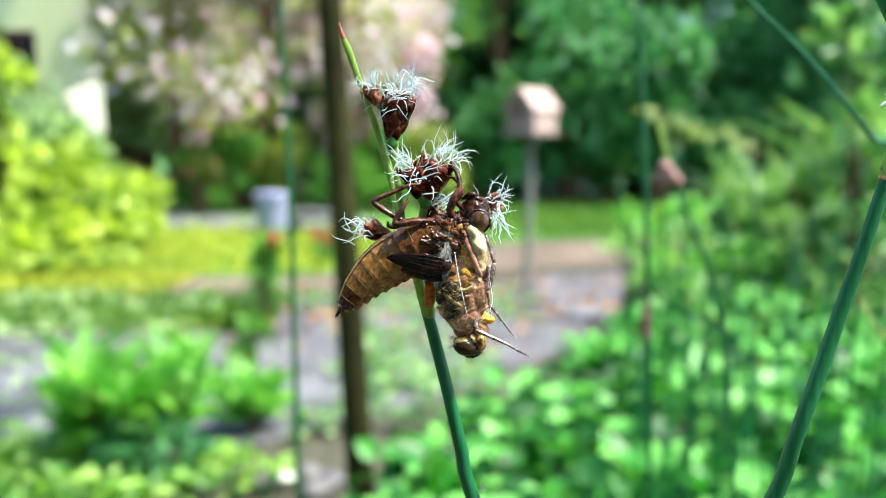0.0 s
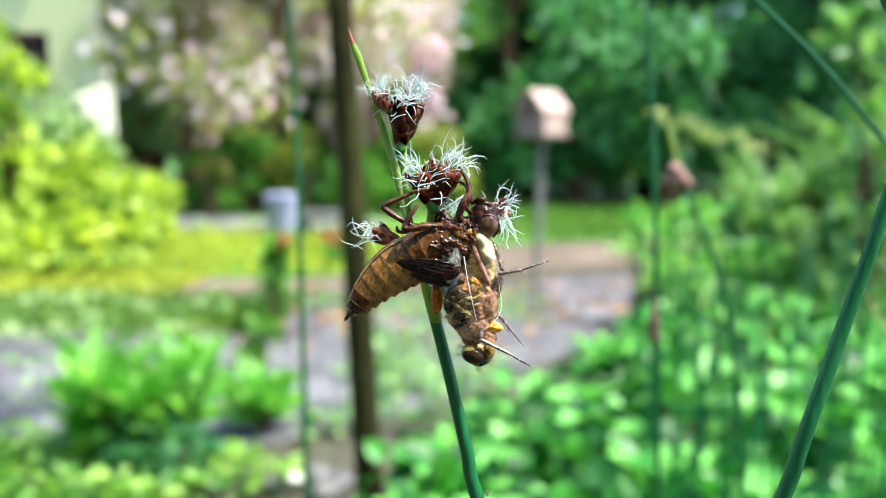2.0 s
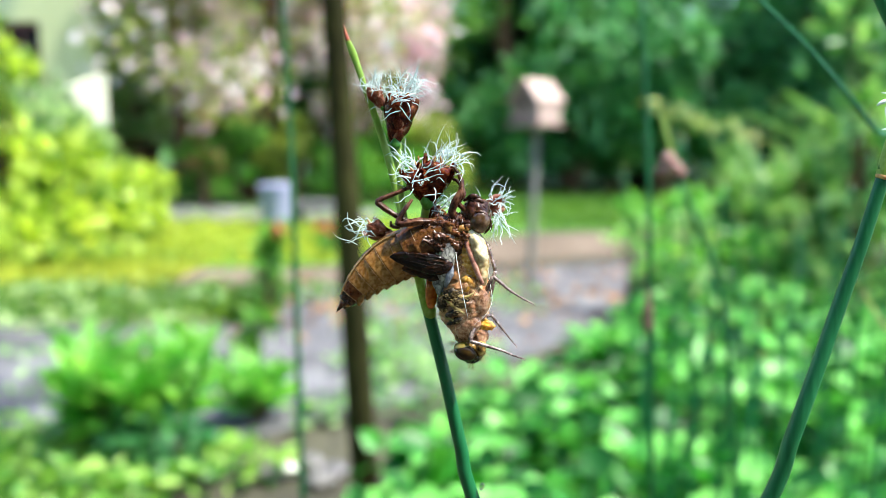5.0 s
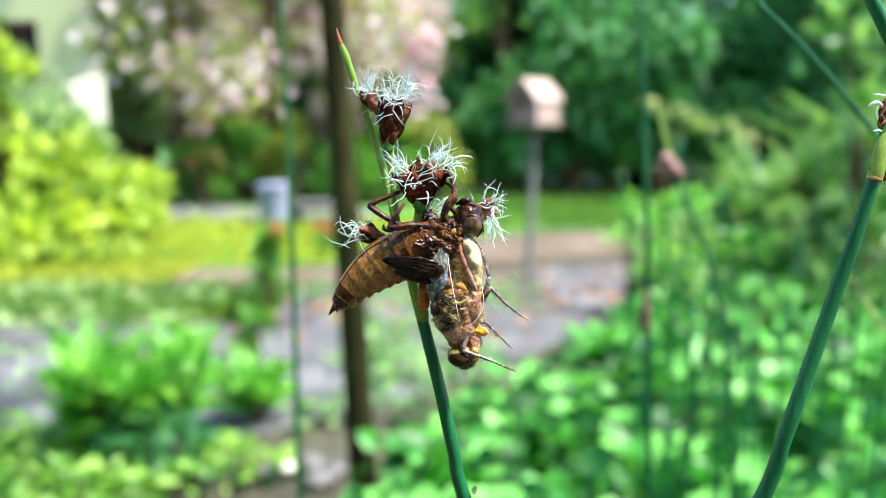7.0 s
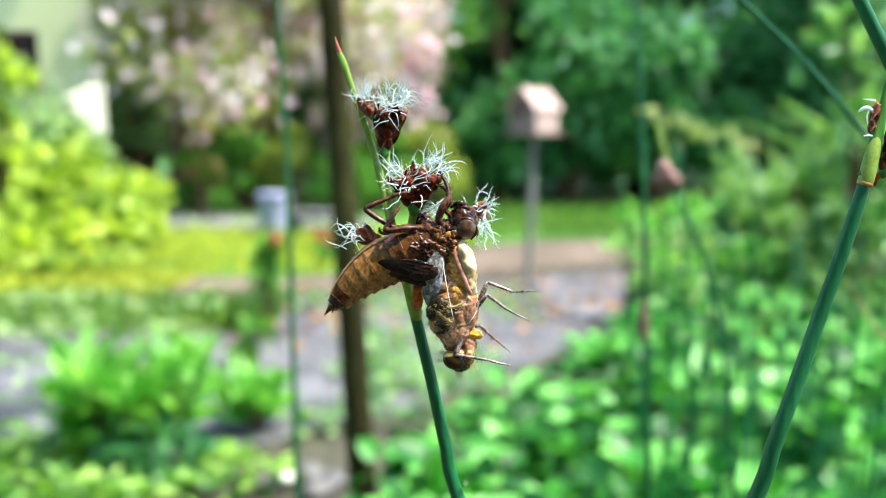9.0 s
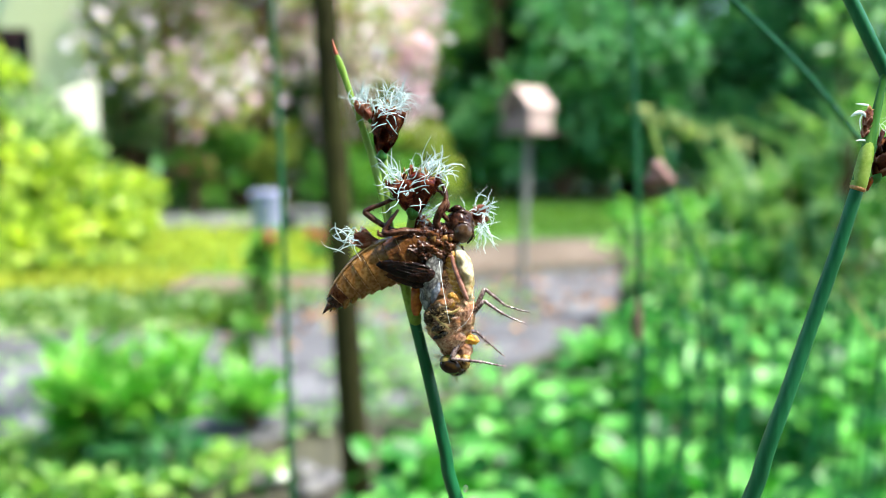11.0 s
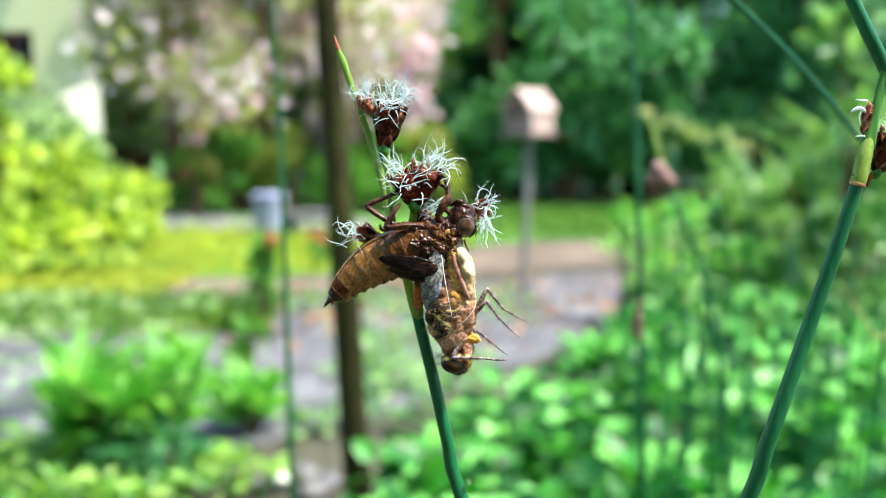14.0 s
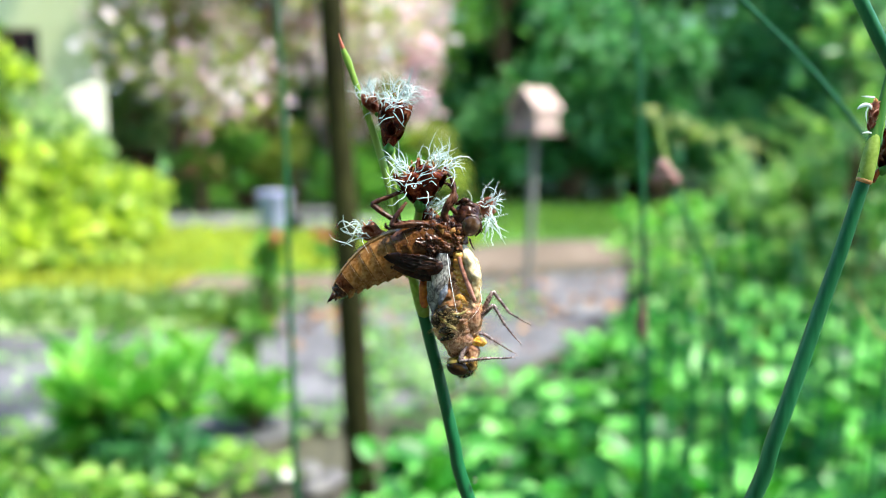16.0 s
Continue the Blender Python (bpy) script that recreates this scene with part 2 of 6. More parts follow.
M_COVER = mat("cover_leaf", (0.05, 0.17, 0.016), (0.19, 0.4, 0.05), (0.4, 0.6, 0.14), 4, 8, 0.45, 0, None, 0.35, (1.4, 1.5, 0.5), per_piece=0.5)
M_WOOD_LEAF = mat("wood_leaf", (0.018, 0.1, 0.03), (0.08, 0.27, 0.085), (0.2, 0.45, 0.175), 0.6, 9, 0.5, 0, None, 0.3, (1.35, 1.5, 0.75), per_piece=0.35, spread=0.15, spec=0.3)
M_HEDGE_LEAF = mat("hedge_leaf", (0.0524, 0.1639, 0.0203), (0.1346, 0.3405, 0.0405), (0.2841, 0.5296, 0.081), 1.5, 8, 0.45, 0, None, 0.3, (1.4, 1.5, 0.5), per_piece=0.35)
M_OLIVE_LEAF = mat("olive_leaf", (0.1562, 0.21, 0.0297), (0.3125, 0.375, 0.0594), (0.5312, 0.6, 0.1287), 1.5, 8, 0.5, 0, None, 0.35, (1.3, 1.3, 0.7), per_piece=0.35)
M_BLOSSOM = mat("pink_blossom", (0.72, 0.46, 0.53), (0.87, 0.68, 0.74), (0.95, 0.87, 0.89), 2.0, 8, 0.55, 0, None, 0.6, (1.15, 1.12, 1.13), per_piece=0.5)
M_DRY_LEAF = mat("dry_leaf", (0.16, 0.06, 0.025), (0.3, 0.13, 0.05), (0.45, 0.24, 0.1), 20, 6, 0.7, per_piece=0.5)
M_RED = mat("red_petal", (0.42, 0.03, 0.03), (0.62, 0.08, 0.08), (0.72, 0.18, 0.17), 20, 6, 0.5, through_light=0.3, glow_tint=(1, 1, 1))
M_STRAW = mat("straw", (0.30, 0.30, 0.09), (0.45, 0.44, 0.15), (0.58, 0.56, 0.25), 20, 6, 0.5, through_light=0.2)
M_SEED = mat("pale_seed", (0.28, 0.36, 0.1), (0.48, 0.56, 0.2), (0.66, 0.7, 0.36), 20, 6, 0.5, through_light=0.25)
M_DRYSPIKE = mat("dry_spikelet", (0.11, 0.045, 0.035), (0.24, 0.12, 0.1), (0.42, 0.27, 0.24), 200, 5, 0.7, 0.4, 900)
M_RENDER = mat("house_render", (0.53, 0.53, 0.25), (0.6, 0.6, 0.3), (0.66, 0.66, 0.36), 0.7, 20, 0.9, 0.3, 60)
# pale cream that stands for sunlight on the house render
M_SUN_PATCH = mat("sun_patch_render", (0.528, 0.5104, 0.3696), (0.5984, 0.5808, 0.4452), (0.6688, 0.6512, 0.5208), 0.9, 20, 0.9, 0.3, 60)
M_FRAME = mat("red_brown_frame", (0.07, 0.014, 0.01), (0.11, 0.022, 0.015), (0.17, 0.04, 0.03), 6, 8, 0.5, 0.2, 40)
M_PANE = mat("dark_pane", (0.004, 0.003, 0.003), (0.008, 0.006, 0.006), (0.012, 0.01, 0.01), 2, 4, 0.35, spec=0.1)
M_ROOF = mat("roof_tile", (0.16, 0.06, 0.04), (0.25, 0.10, 0.07), (0.33, 0.16, 0.11), 2, 9, 0.8, 0.5, 30)
M_FEEDER = mat("weathered_board", (0.33, 0.215, 0.18), (0.47, 0.33, 0.28), (0.6, 0.46, 0.4), 6, 8, 0.75, 0.5, 60, stretch=(1, 0.2, 1))
# darker copy of the boards, with the gable's shade put into the colour
M_FEEDER_SHADED = mat("shaded_board", (0.14, 0.085, 0.07), (0.25, 0.165, 0.14), (0.38, 0.27, 0.23), 6, 8, 0.8, 0.5, 60)
M_POST = mat("grey_post", (0.15, 0.14, 0.12), (0.25, 0.24, 0.21), (0.36, 0.34, 0.31), 8, 6, 0.85, 0.6, 60, stretch=(1, 1, 0.2))
M_BIN = mat("grey_blue_plastic", (0.22, 0.22, 0.34), (0.3, 0.3, 0.43), (0.4, 0.39, 0.52), 3, 8, 0.5, 0.1, 40)

def veined(m, scale, dark, amount, stretch=(1, 1, 1)):
    """Adds a net of dark veins to a surface."""
    t = m.node_tree
    N, L = t.nodes, t.links
    v = N.new("ShaderNodeTexVoronoi")
    v.feature = "DISTANCE_TO_EDGE"
    v.inputs["Scale"].default_value = scale
    co = N.new("ShaderNodeTexCoord")
    mp = N.new("ShaderNodeMapping")
    mp.inputs["Scale"].default_value = stretch
    warp = N.new("ShaderNodeTexNoise")
    warp.inputs["Scale"].default_value = scale * 0.8
    bend = N.new("ShaderNodeVectorMath")
    bend.operation = "MULTIPLY_ADD"
    bend.inputs[1].default_value = (1.2 / scale,) * 3
    L.new(co.outputs["Object"], warp.inputs["Vector"])
    L.new(warp.outputs["Color"], bend.inputs[0])
    L.new(co.outputs["Object"], bend.inputs[2])
    L.new(bend.outputs[0], mp.inputs["Vector"])
    L.new(mp.outputs[0], v.inputs["Vector"])
    r = N.new("ShaderNodeMapRange")
    r.inputs["From Max"].default_value = 0.16
    r.inputs["To Min"].default_value, r.inputs["To Max"].default_value = amount, 0.0
    L.new(v.outputs["Distance"], r.inputs["Value"])
    mix = N.new("ShaderNodeMixRGB")
    mix.inputs["Color2"].default_value = rgb(dark)
    L.new(r.outputs[0], mix.inputs["Fac"])
    bsdf = N["Principled BSDF"]
    L.new(bsdf.inputs["Base Color"].links[0].from_socket, mix.inputs["Color1"])
    L.new(mix.outputs[0], bsdf.inputs["Base Color"])


veined(M_WINGBUD, 1500, (0.03, 0.026, 0.026), 0.85, (1, 1, 0.4))
veined(M_THORAX, 420, (0.05, 0.018, 0.008), 0.6)



def margined(m, name, tint):
    """A copy of a scale's surface with a paler papery margin at its sides and tip."""
    m = m.copy()
    m.name = name
    N, L = m.node_tree.nodes, m.node_tree.links
    co = N.new("ShaderNodeTexCoord")
    xyz = N.new("ShaderNodeSeparateXYZ")
    L.new(co.outputs["Object"], xyz.inputs[0])
    side = N.new("ShaderNodeMath")
    side.operation = "ABSOLUTE"
    L.new(xyz.outputs["X"], side.inputs[0])
    a = N.new("ShaderNodeMapRange")
    a.inputs["From Min"].default_value, a.inputs["From Max"].default_value = 0.2, 0.34
    L.new(side.outputs[0], a.inputs["Value"])
    b = N.new("ShaderNodeMapRange")
    b.inputs["From Min"].default_value, b.inputs["From Max"].default_value = 0.8, 1.0
    L.new(xyz.outputs["Z"], b.inputs["Value"])
    most = N.new("ShaderNodeMath")
    most.operation = "MAXIMUM"
    L.new(a.outputs[0], most.inputs[0])
    L.new(b.outputs[0], most.inputs[1])
    ragged = N.new("ShaderNodeTexNoise")
    ragged.inputs["Scale"].default_value = 9
    L.new(co.outputs["Object"], ragged.inputs["Vector"])
    times = N.new("ShaderNodeMath")
    times.operation = "MULTIPLY"
    L.new(most.outputs[0], times.inputs[0])
    L.new(ragged.outputs["Fac"], times.inputs[1])
    mix = N.new("ShaderNodeMixRGB")
    mix.inputs["Color2"].default_value = rgb(tint)
    L.new(times.outputs[0], mix.inputs["Fac"])
    bsdf = N["Principled BSDF"]
    L.new(bsdf.inputs["Base Color"].links[0].from_socket, mix.inputs["Color1"])
    L.new(mix.outputs[0], bsdf.inputs["Base Color"])
    return m


M_SCALE = margined(M_SPIKELET, "spikelet_scale_margin", (0.55, 0.24, 0.1))
M_SCALE_PALE = margined(M_SPIKELET_PALE, "young_scale_margin", (0.7, 0.5, 0.36))

# ================= mesh helpers =================
MM = 0.001


def link(name, me, material, parent=None, label="", matrix=None):
    me.materials.append(material) if not me.materials else None
    ob = new(name, me)
    if parent is not None:
        ob.parent = parent
    if matrix is not None:
        ob.matrix_basis = matrix
    if label:
        tagged(ob, label)
    return ob


def part(name, bm, material, parent, label="", matrix=None, smooth=True):
    """One mesh object out of a bmesh, under its thing or part."""
    me = bpy.data.meshes.new(name)
    bmesh.ops.recalc_face_normals(bm, faces=bm.faces)
    bm.to_mesh(me)
    bm.free()
    if smooth:
        me.shade_smooth()
    return link(name, me, material, parent, label, matrix)


def fuse(ob, voxel=0.00009):
    """Grows the overlapping lumps of one part together."""
    m = ob.modifiers.new("grown_together", "REMESH")
    m.mode, m.voxel_size, m.use_smooth_shade = "VOXEL", voxel, True


def thing(name, label, category, group="", matrix=None):
    ob = new(name)
    ob.empty_display_size = 0.01
    if matrix is not None:
        ob.matrix_basis = matrix
    return tagged(ob, label, category, group)


def spline(pts, steps):
    """Catmull-Rom through rows of numbers."""
    P = np.array(pts, float)
    P = np.vstack([2 * P[0] - P[1], P, 2 * P[-1] - P[-2]])
    out = []
    for i in range(1, len(P) - 2):
        a, b, c, d = P[i - 1], P[i], P[i + 1], P[i + 2]
        for k in range(steps):
            t = k / steps
            out.append(0.5 * (2 * b + (c - a) * t + (2 * a - 5 * b + 4 * c - d) * t * t + (3 * b - a - 3 * c + d) * t ** 3))
    out.append(P[-2])
    return np.array(out)


def tube(bm, pts, radii, n=10, steps=5, flat=1.0, unit=MM, wobble=0.0, freq=1.0, profile=None, crag=0.0):
    """A closed tube along points, thick as the radii say; flat is its depth over its height."""
    rows = spline([(*p, r) for p, r in zip(pts, radii)], steps)
    C, R = rows[:, :3], np.maximum(rows[:, 3], 1e-4)
    T = np.gradient(C, axis=0)
    rings = []
    for i, (c, r, t) in enumerate(zip(C, R, T)):
        t = Vector(t).normalized()
        b = Vector((0, 1, 0)) - t * t.y
        if b.length < 0.2:
            b = Vector((0, 0, 1)) - t * t.z
        b.normalize()
        a = b.cross(t)
        ring = []
        for k in range(n):
            w = 2 * math.pi * k / n
            q = r if profile is None else r * profile(w, i / (len(C) - 1))
            d = a * math.cos(w) * q + b * math.sin(w) * q * flat
            v = Vector(c) + d
            if wobble:
                v += d * (wobble * (noise.noise(v * freq) + crag * (noise.noise(v * freq * 2.7) + abs(noise.noise(v * freq * 5.5)))))
            ring.append(bm.verts.new(v * unit))
        rings.append(ring)
    for r0, r1 in zip(rings, rings[1:]):
        for k in range(n):
            bm.faces.new((r0[k], r0[(k + 1) % n], r1[(k + 1) % n], r1[k]))
    bm.faces.new(rings[0][::-1])
    bm.faces.new(rings[-1])
    return bm


def blob(bm, c, radii, turn=(0, 0, 0), seg=20, rings=12, wobble=0.0, freq=0.6, unit=MM, crag=0.0):
    """An uneven rounded lump."""
    m = Matrix.Translation(Vector(c) * unit) @ Euler([radians(v) for v in turn]).to_matrix().to_4x4()
    made = bmesh.ops.create_uvsphere(bm, u_segments=seg, v_segments=rings, radius=1.0)["verts"]
    for v in made:
        p = Vector((v.co.x * radii[0], v.co.y * radii[1], v.co.z * radii[2]))
        if wobble:
            q = p + Vector(c)
            p *= 1 + wobble * (noise.noise(q * freq) + 0.5 * noise.noise(q * freq * 2.6) + crag * abs(noise.noise(q * freq * 4.5)) + 0.5 * crag * noise.noise(q * freq * 9))
        v.co = m @ (p * unit)
    return bm


def box(bm, x0, x1, y0, y1, z0, z1, bevel=0.0, turn=None):
    made = bmesh.ops.create_cube(bm, size=1.0)["verts"]
    for v in made:
        v.co = Vector(((x0 + x1) / 2 + v.co.x * (x1 - x0), (y0 + y1) / 2 + v.co.y * (y1 - y0), (z0 + z1) / 2 + v.co.z * (z1 - z0)))
    if bevel:
        edges = list({e for v in made for e in v.link_edges})
        bmesh.ops.bevel(bm, geom=edges, offset=bevel, segments=2, affect="EDGES", profile=0.5)
    return bm


LEAF = np.array([(0, 0, 0), (0.3, 0.5, 0.10), (0.72, 0.36, 0.08), (1, 0, -0.08), (0.72, -0.36, 0.08), (0.3, -0.5, 0.10)])
LEAF_FACES = [(0, 1, 2, 3), (0, 3, 4, 5)]


def leaf_cloud(name, at, along, size, width, material, parent, rng, jitter=0.4, lift=0.5, label=""):
    """Many small folded leaves in one mesh: at = places, along = the way each points."""
    n = len(at)
    x = np.asarray(along, float)
    x = x / np.maximum(np.linalg.norm(x, axis=1, keepdims=True), 1e-9)
    up = np.array([0, 0, 1.0]) * lift + rng.normal(size=(n, 3)) * (1 - lift * 0.5)
    y = np.cross(up, x)
    y /= np.maximum(np.linalg.norm(y, axis=1, keepdims=True), 1e-9)
    z = np.cross(x, y)
    s = (np.asarray(size) * (1 + jitter * rng.uniform(-1, 1, n)))[:, None, None]
    tpl = LEAF[None] * np.array([1, width, 1])
    v = np.asarray(at)[:, None, :] + s * (tpl[..., 0:1] * x[:, None] + tpl[..., 1:2] * y[:, None] + tpl[..., 2:3] * z[:, None])
    me = bpy.data.meshes.new(name)
    k = len(LEAF)
    me.vertices.add(n * k)
    me.vertices.foreach_set("co", v.reshape(-1))
    loops = (np.array(LEAF_FACES)[None] + (np.arange(n) * k)[:, None, None]).reshape(-1)
    me.loops.add(len(loops))
    me.loops.foreach_set("vertex_index", loops)
    me.polygons.add(n * 2)
    me.polygons.foreach_set("loop_start", np.arange(n * 2) * 4)
    me.update(calc_edges=True)
    return link(name, me, material, parent, label)


def ball_points(rng, centres, radii, n, squash=0.8):
    """Places in round clumps, denser to the outside, and the outward ways."""
    c = np.array(centres)
    r = np.array(radii)
    pick = rng.choice(len(c), n, p=r ** 2 / (r ** 2).sum())
    d = rng.normal(size=(n, 3))
    d /= np.linalg.norm(d, axis=1, keepdims=True)
    q = rng.uniform(0, 1, n) ** 0.45
    return c[pick] + d * np.array([1, 1, squash]) * (r[pick] * q)[:, None], d


# ================= ground =================
def strip(name, outline, z, material, label, seed):
    """A flat patch of ground with an uneven edge."""
    bm = bmesh.new()
    pts = spline([(*p, 0) for p in outline + outline[:1]], 6)[:-1]
    verts = [bm.verts.new((x + 0.12 * noise.noise((x * 2.1, y * 2.1, seed)), y + 0.10 * noise.noise((y * 2.3, x * 2.3, seed)), z)) for x, y, _ in pts]
    bm.faces.new(verts)
    bmesh.ops.triangulate(bm, faces=bm.faces)
    ob = part(name, bm, material, None, smooth=False)
    return tagged(ob, label, "ground", kind="structure")


def build_ground():
    bm = bmesh.new()
    xs = [-300, -60, -20, -8, -4, -2, 0, 2, 4, 8, 20, 60, 300]
    ys = [-60, -10, -3, 0, 2, 4, 6, 8, 11, 15, 30, 80, 400]
    grid = [[bm.verts.new((x, y, 0.0)) for x in xs] for y in ys]
    for r0, r1 in zip(grid, grid[1:]):
        for k in range(len(xs) - 1):
            bm.faces.new((r0[k], r0[k + 1], r1[k + 1], r1[k]))
    tagged(part("ground", bm, M_SOIL, None), "damp brown garden soil with sparse growth", "ground", kind="structure")
    strip("path", [(-6, 2.4), (-1.2, 2.5), (-0.2, 3.0), (1.0, 4.2), (3.2, 4.6), (7, 4.8), (7, 6.4), (2.5, 6.3), (0.8, 6.0), (-0.4, 5.2), (-1.4, 4.9), (-3.0, 4.0), (-6, 3.6)],
          0.008, M_GRAVEL, "grey gravel garden path between beds", 1.0)
    strip("bare_path", [(-1.85, 5.25), (-1.2, 5.2), (-0.5, 5.55), (0.2, 6.0), (0.9, 6.45), (3, 6.5), (7, 6.6), (7, 8.2), (2.5, 8.1), (0.6, 7.7), (-0.2, 6.4), (-1.0, 5.95), (-1.85, 5.9)],
          0.006, M_SAND, "sunlit bare sandy path across the garden", 2.0)
    strip("lawn", [(-12, 5.95), (-2.3, 5.98), (-1.0, 6.05), (-0.2, 6.6), (0.5, 7.9), (3, 8.3), (9, 8.4), (24, 30), (10, 60), (-14, 60), (-24, 30), (-4, 12), (-3, 9.2), (-12, 9.0)],
          0.004, M_LAWN, "short green lawn, part sunlit and part shaded", 3.0)
    strip("pavement", [(-6, 9.0), (-3.4, 8.9), (-1.2, 8.8), (-0.9, 10.2), (-3, 10.6), (-6, 10.4)],
          0.012, M_STONE, "pale stone paving behind the lawn", 4.0)


def grass(name, x0, x1, y0, y1, n, h, seed, label, keep=None, material=None):
    rng = np.random.default_rng(seed)
    at = np.stack([rng.uniform(x0, x1, n), rng.uniform(y0, y1, n), np.full(n, 0.0)], 1)
    if keep:
        at = at[[keep(p[0], p[1]) for p in at]]
    along = np.stack([rng.normal(0, 0.45, len(at)), rng.normal(0, 0.45, len(at)), np.ones(len(at))], 1)
    ob = leaf_cloud(name, at, along, h, 0.22, material or M_GRASS, None, rng, lift=0.0)
    return tagged(ob, label, "grass", kind="stuff")


def ground_cover(name, x0, x1, y0, y1, n, seed, material=None):
    """Low leaves that lie over the soil in patches."""
    rng = np.random.default_rng(seed)
    x, y = rng.uniform(x0, x1, n), rng.uniform(y0, y1, n)
    ok = np.array([noise.noise((a * 2.2, b * 2.2, seed)) > -0.3 and min(a - x0, x1 - a, b - y0, y1 - b) > 0.13 + 0.26 * noise.noise((a * 3.1, b * 3.1, seed + 5)) for a, b in zip(x, y)])
    x, y = x[ok], y[ok]
    a = rng.uniform(0, 2 * math.pi, len(x))
    along = np.stack([np.cos(a), np.sin(a), rng.uniform(0.0, 0.8, len(x))], 1)
    ob = leaf_cloud(name, np.stack([x, y, rng.uniform(0.01, 0.09, len(x))], 1), along, 0.055, 0.5, material or M_LIGHT, None, rng, lift=1.0)
    return tagged(ob, "light green low leafy ground cover on soil", "plants", kind="stuff")


# ================= plants of the garden =================
def crown_tree(name, base, height, spread, trunk_r, crown_low, leaf, leaf_n, material, bark, seed, label, category="tree", lean=0.0, clumps=26, blossom=None, squash=0.8, bow=0.05):
    """A tapered trunk with limbs and a crown of many small leaves."""
    rng = np.random.default_rng(seed)
    tree = thing(name, label, category, matrix=pose(*base))
    bm = bmesh.new()
    top = Vector((lean, 0.1 * rng.normal(), height * 0.8))
    tube(bm, [(0, 0, -0.1), (lean * 0.3 + bow, 0, height * 0.25), (lean * 0.6 - bow * 0.8, 0.02, height * 0.5), tuple(top)],
         [trunk_r * 1.25, trunk_r, trunk_r * 0.75, trunk_r * 0.3], 10, 5, unit=1.0, wobble=0.15, freq=4.0)
    part("trunk", bm, bark, tree)
    cs, rs = [], []
    for i in range(clumps):
        a = rng.uniform(0, 2 * math.pi)
        q = rng.uniform(0.1, 1.0) ** 0.6
        zz = rng.uniform(crown_low, height)
        fall = math.sqrt(max(0.12, 1 - ((zz - crown_low) / max(height - crown_low, 0.1) - 0.35) ** 2 * 1.7))
        cs.append((lean * 0.6 + math.cos(a) * q * spread * fall, math.sin(a) * q * spread * fall, zz))
        rs.append(rng.uniform(0.22, 0.4) * spread)
    for c in cs[:9]:
        bm = bmesh.new()
        z0 = min(c[2] * 0.75, height * 0.7)
        tube(bm, [(lean * z0 / height, 0, z0), (c[0] * 0.5, c[1] * 0.5, (z0 + c[2]) / 2 + 0.05), c], [trunk_r * 0.45, trunk_r * 0.28, trunk_r * 0.1], 6, 4, unit=1.0)
        part("limb", bm, bark, tree)
    at, out = ball_points(rng, cs, rs, leaf_n, squash)
    along = out + rng.normal(0, 0.6, out.shape) + np.array([0, 0, -0.25])
    leaf_cloud("crown", at, along, leaf, 0.6, material, tree, rng)
    if blossom:
        at, out = ball_points(rng, cs, [r * 1.12 for r in rs], blossom[1], squash)
        leaf_cloud("blossom", at, out + rng.normal(0, 0.8, out.shape), blossom[2], 0.9, blossom[0], tree, rng)
    return tree


def bush(name, base, size, leaf, leaf_n, width, material, seed, label, category="bush", clumps=14, stem_mat=None, point_up=0.3, flower=None):
    """A many-stemmed bush: stems from the base and clumps of leaves."""
    rng = np.random.default_rng(seed)
    ob = thing(name, label, category, matrix=pose(*base))
    cs, rs = [], []
    for i in range(clumps):
        a, q = rng.uniform(0, 2 * math.pi), rng.uniform(0, 1) ** 0.6
        zz = rng.uniform(0.25, 1.0)
        w = math.sin(min(1.0, zz * 0.75 + 0.2) * math.pi) ** 0.5
        cs.append((math.cos(a) * q * size[0] * 0.85 * w, math.sin(a) * q * size[1] * 0.85 * w, zz * size[2] * 0.9))
        rs.append(rng.uniform(0.22, 0.42) * min(size[0], size[2]))
    for c in cs[:7]:
        bm = bmesh.new()
        tube(bm, [(c[0] * 0.08, c[1] * 0.08, -0.03), (c[0] * 0.45, c[1] * 0.45, c[2] * 0.5), c], [0.014 * size[2] + 0.004, 0.01 * size[2] + 0.003, 0.002], 6, 4, unit=1.0)
        part("stem", bm, stem_mat or M_BARK_BROWN, ob)
    at, out = ball_points(rng, cs, rs, leaf_n)
    at[:, 2] = np.abs(at[:, 2])
    leaf_cloud("foliage", at, out + rng.normal(0, 0.5, out.shape) + np.array([0, 0, point_up]), leaf, width, material, ob, rng)
    if flower:
        at, out = ball_points(rng, cs, [r * 1.1 for r in rs], flower[1])
        for p in at:
            petals = rng.normal(0, 1, (7, 3)) + np.array([0, -0.5, 0.6])
            leaf_cloud("flower", np.repeat(p[None] + np.array([[0, -0.05, 0.05]]), 7, 0), petals, flower[2], 0.7, flower[0], ob, rng)
    return ob


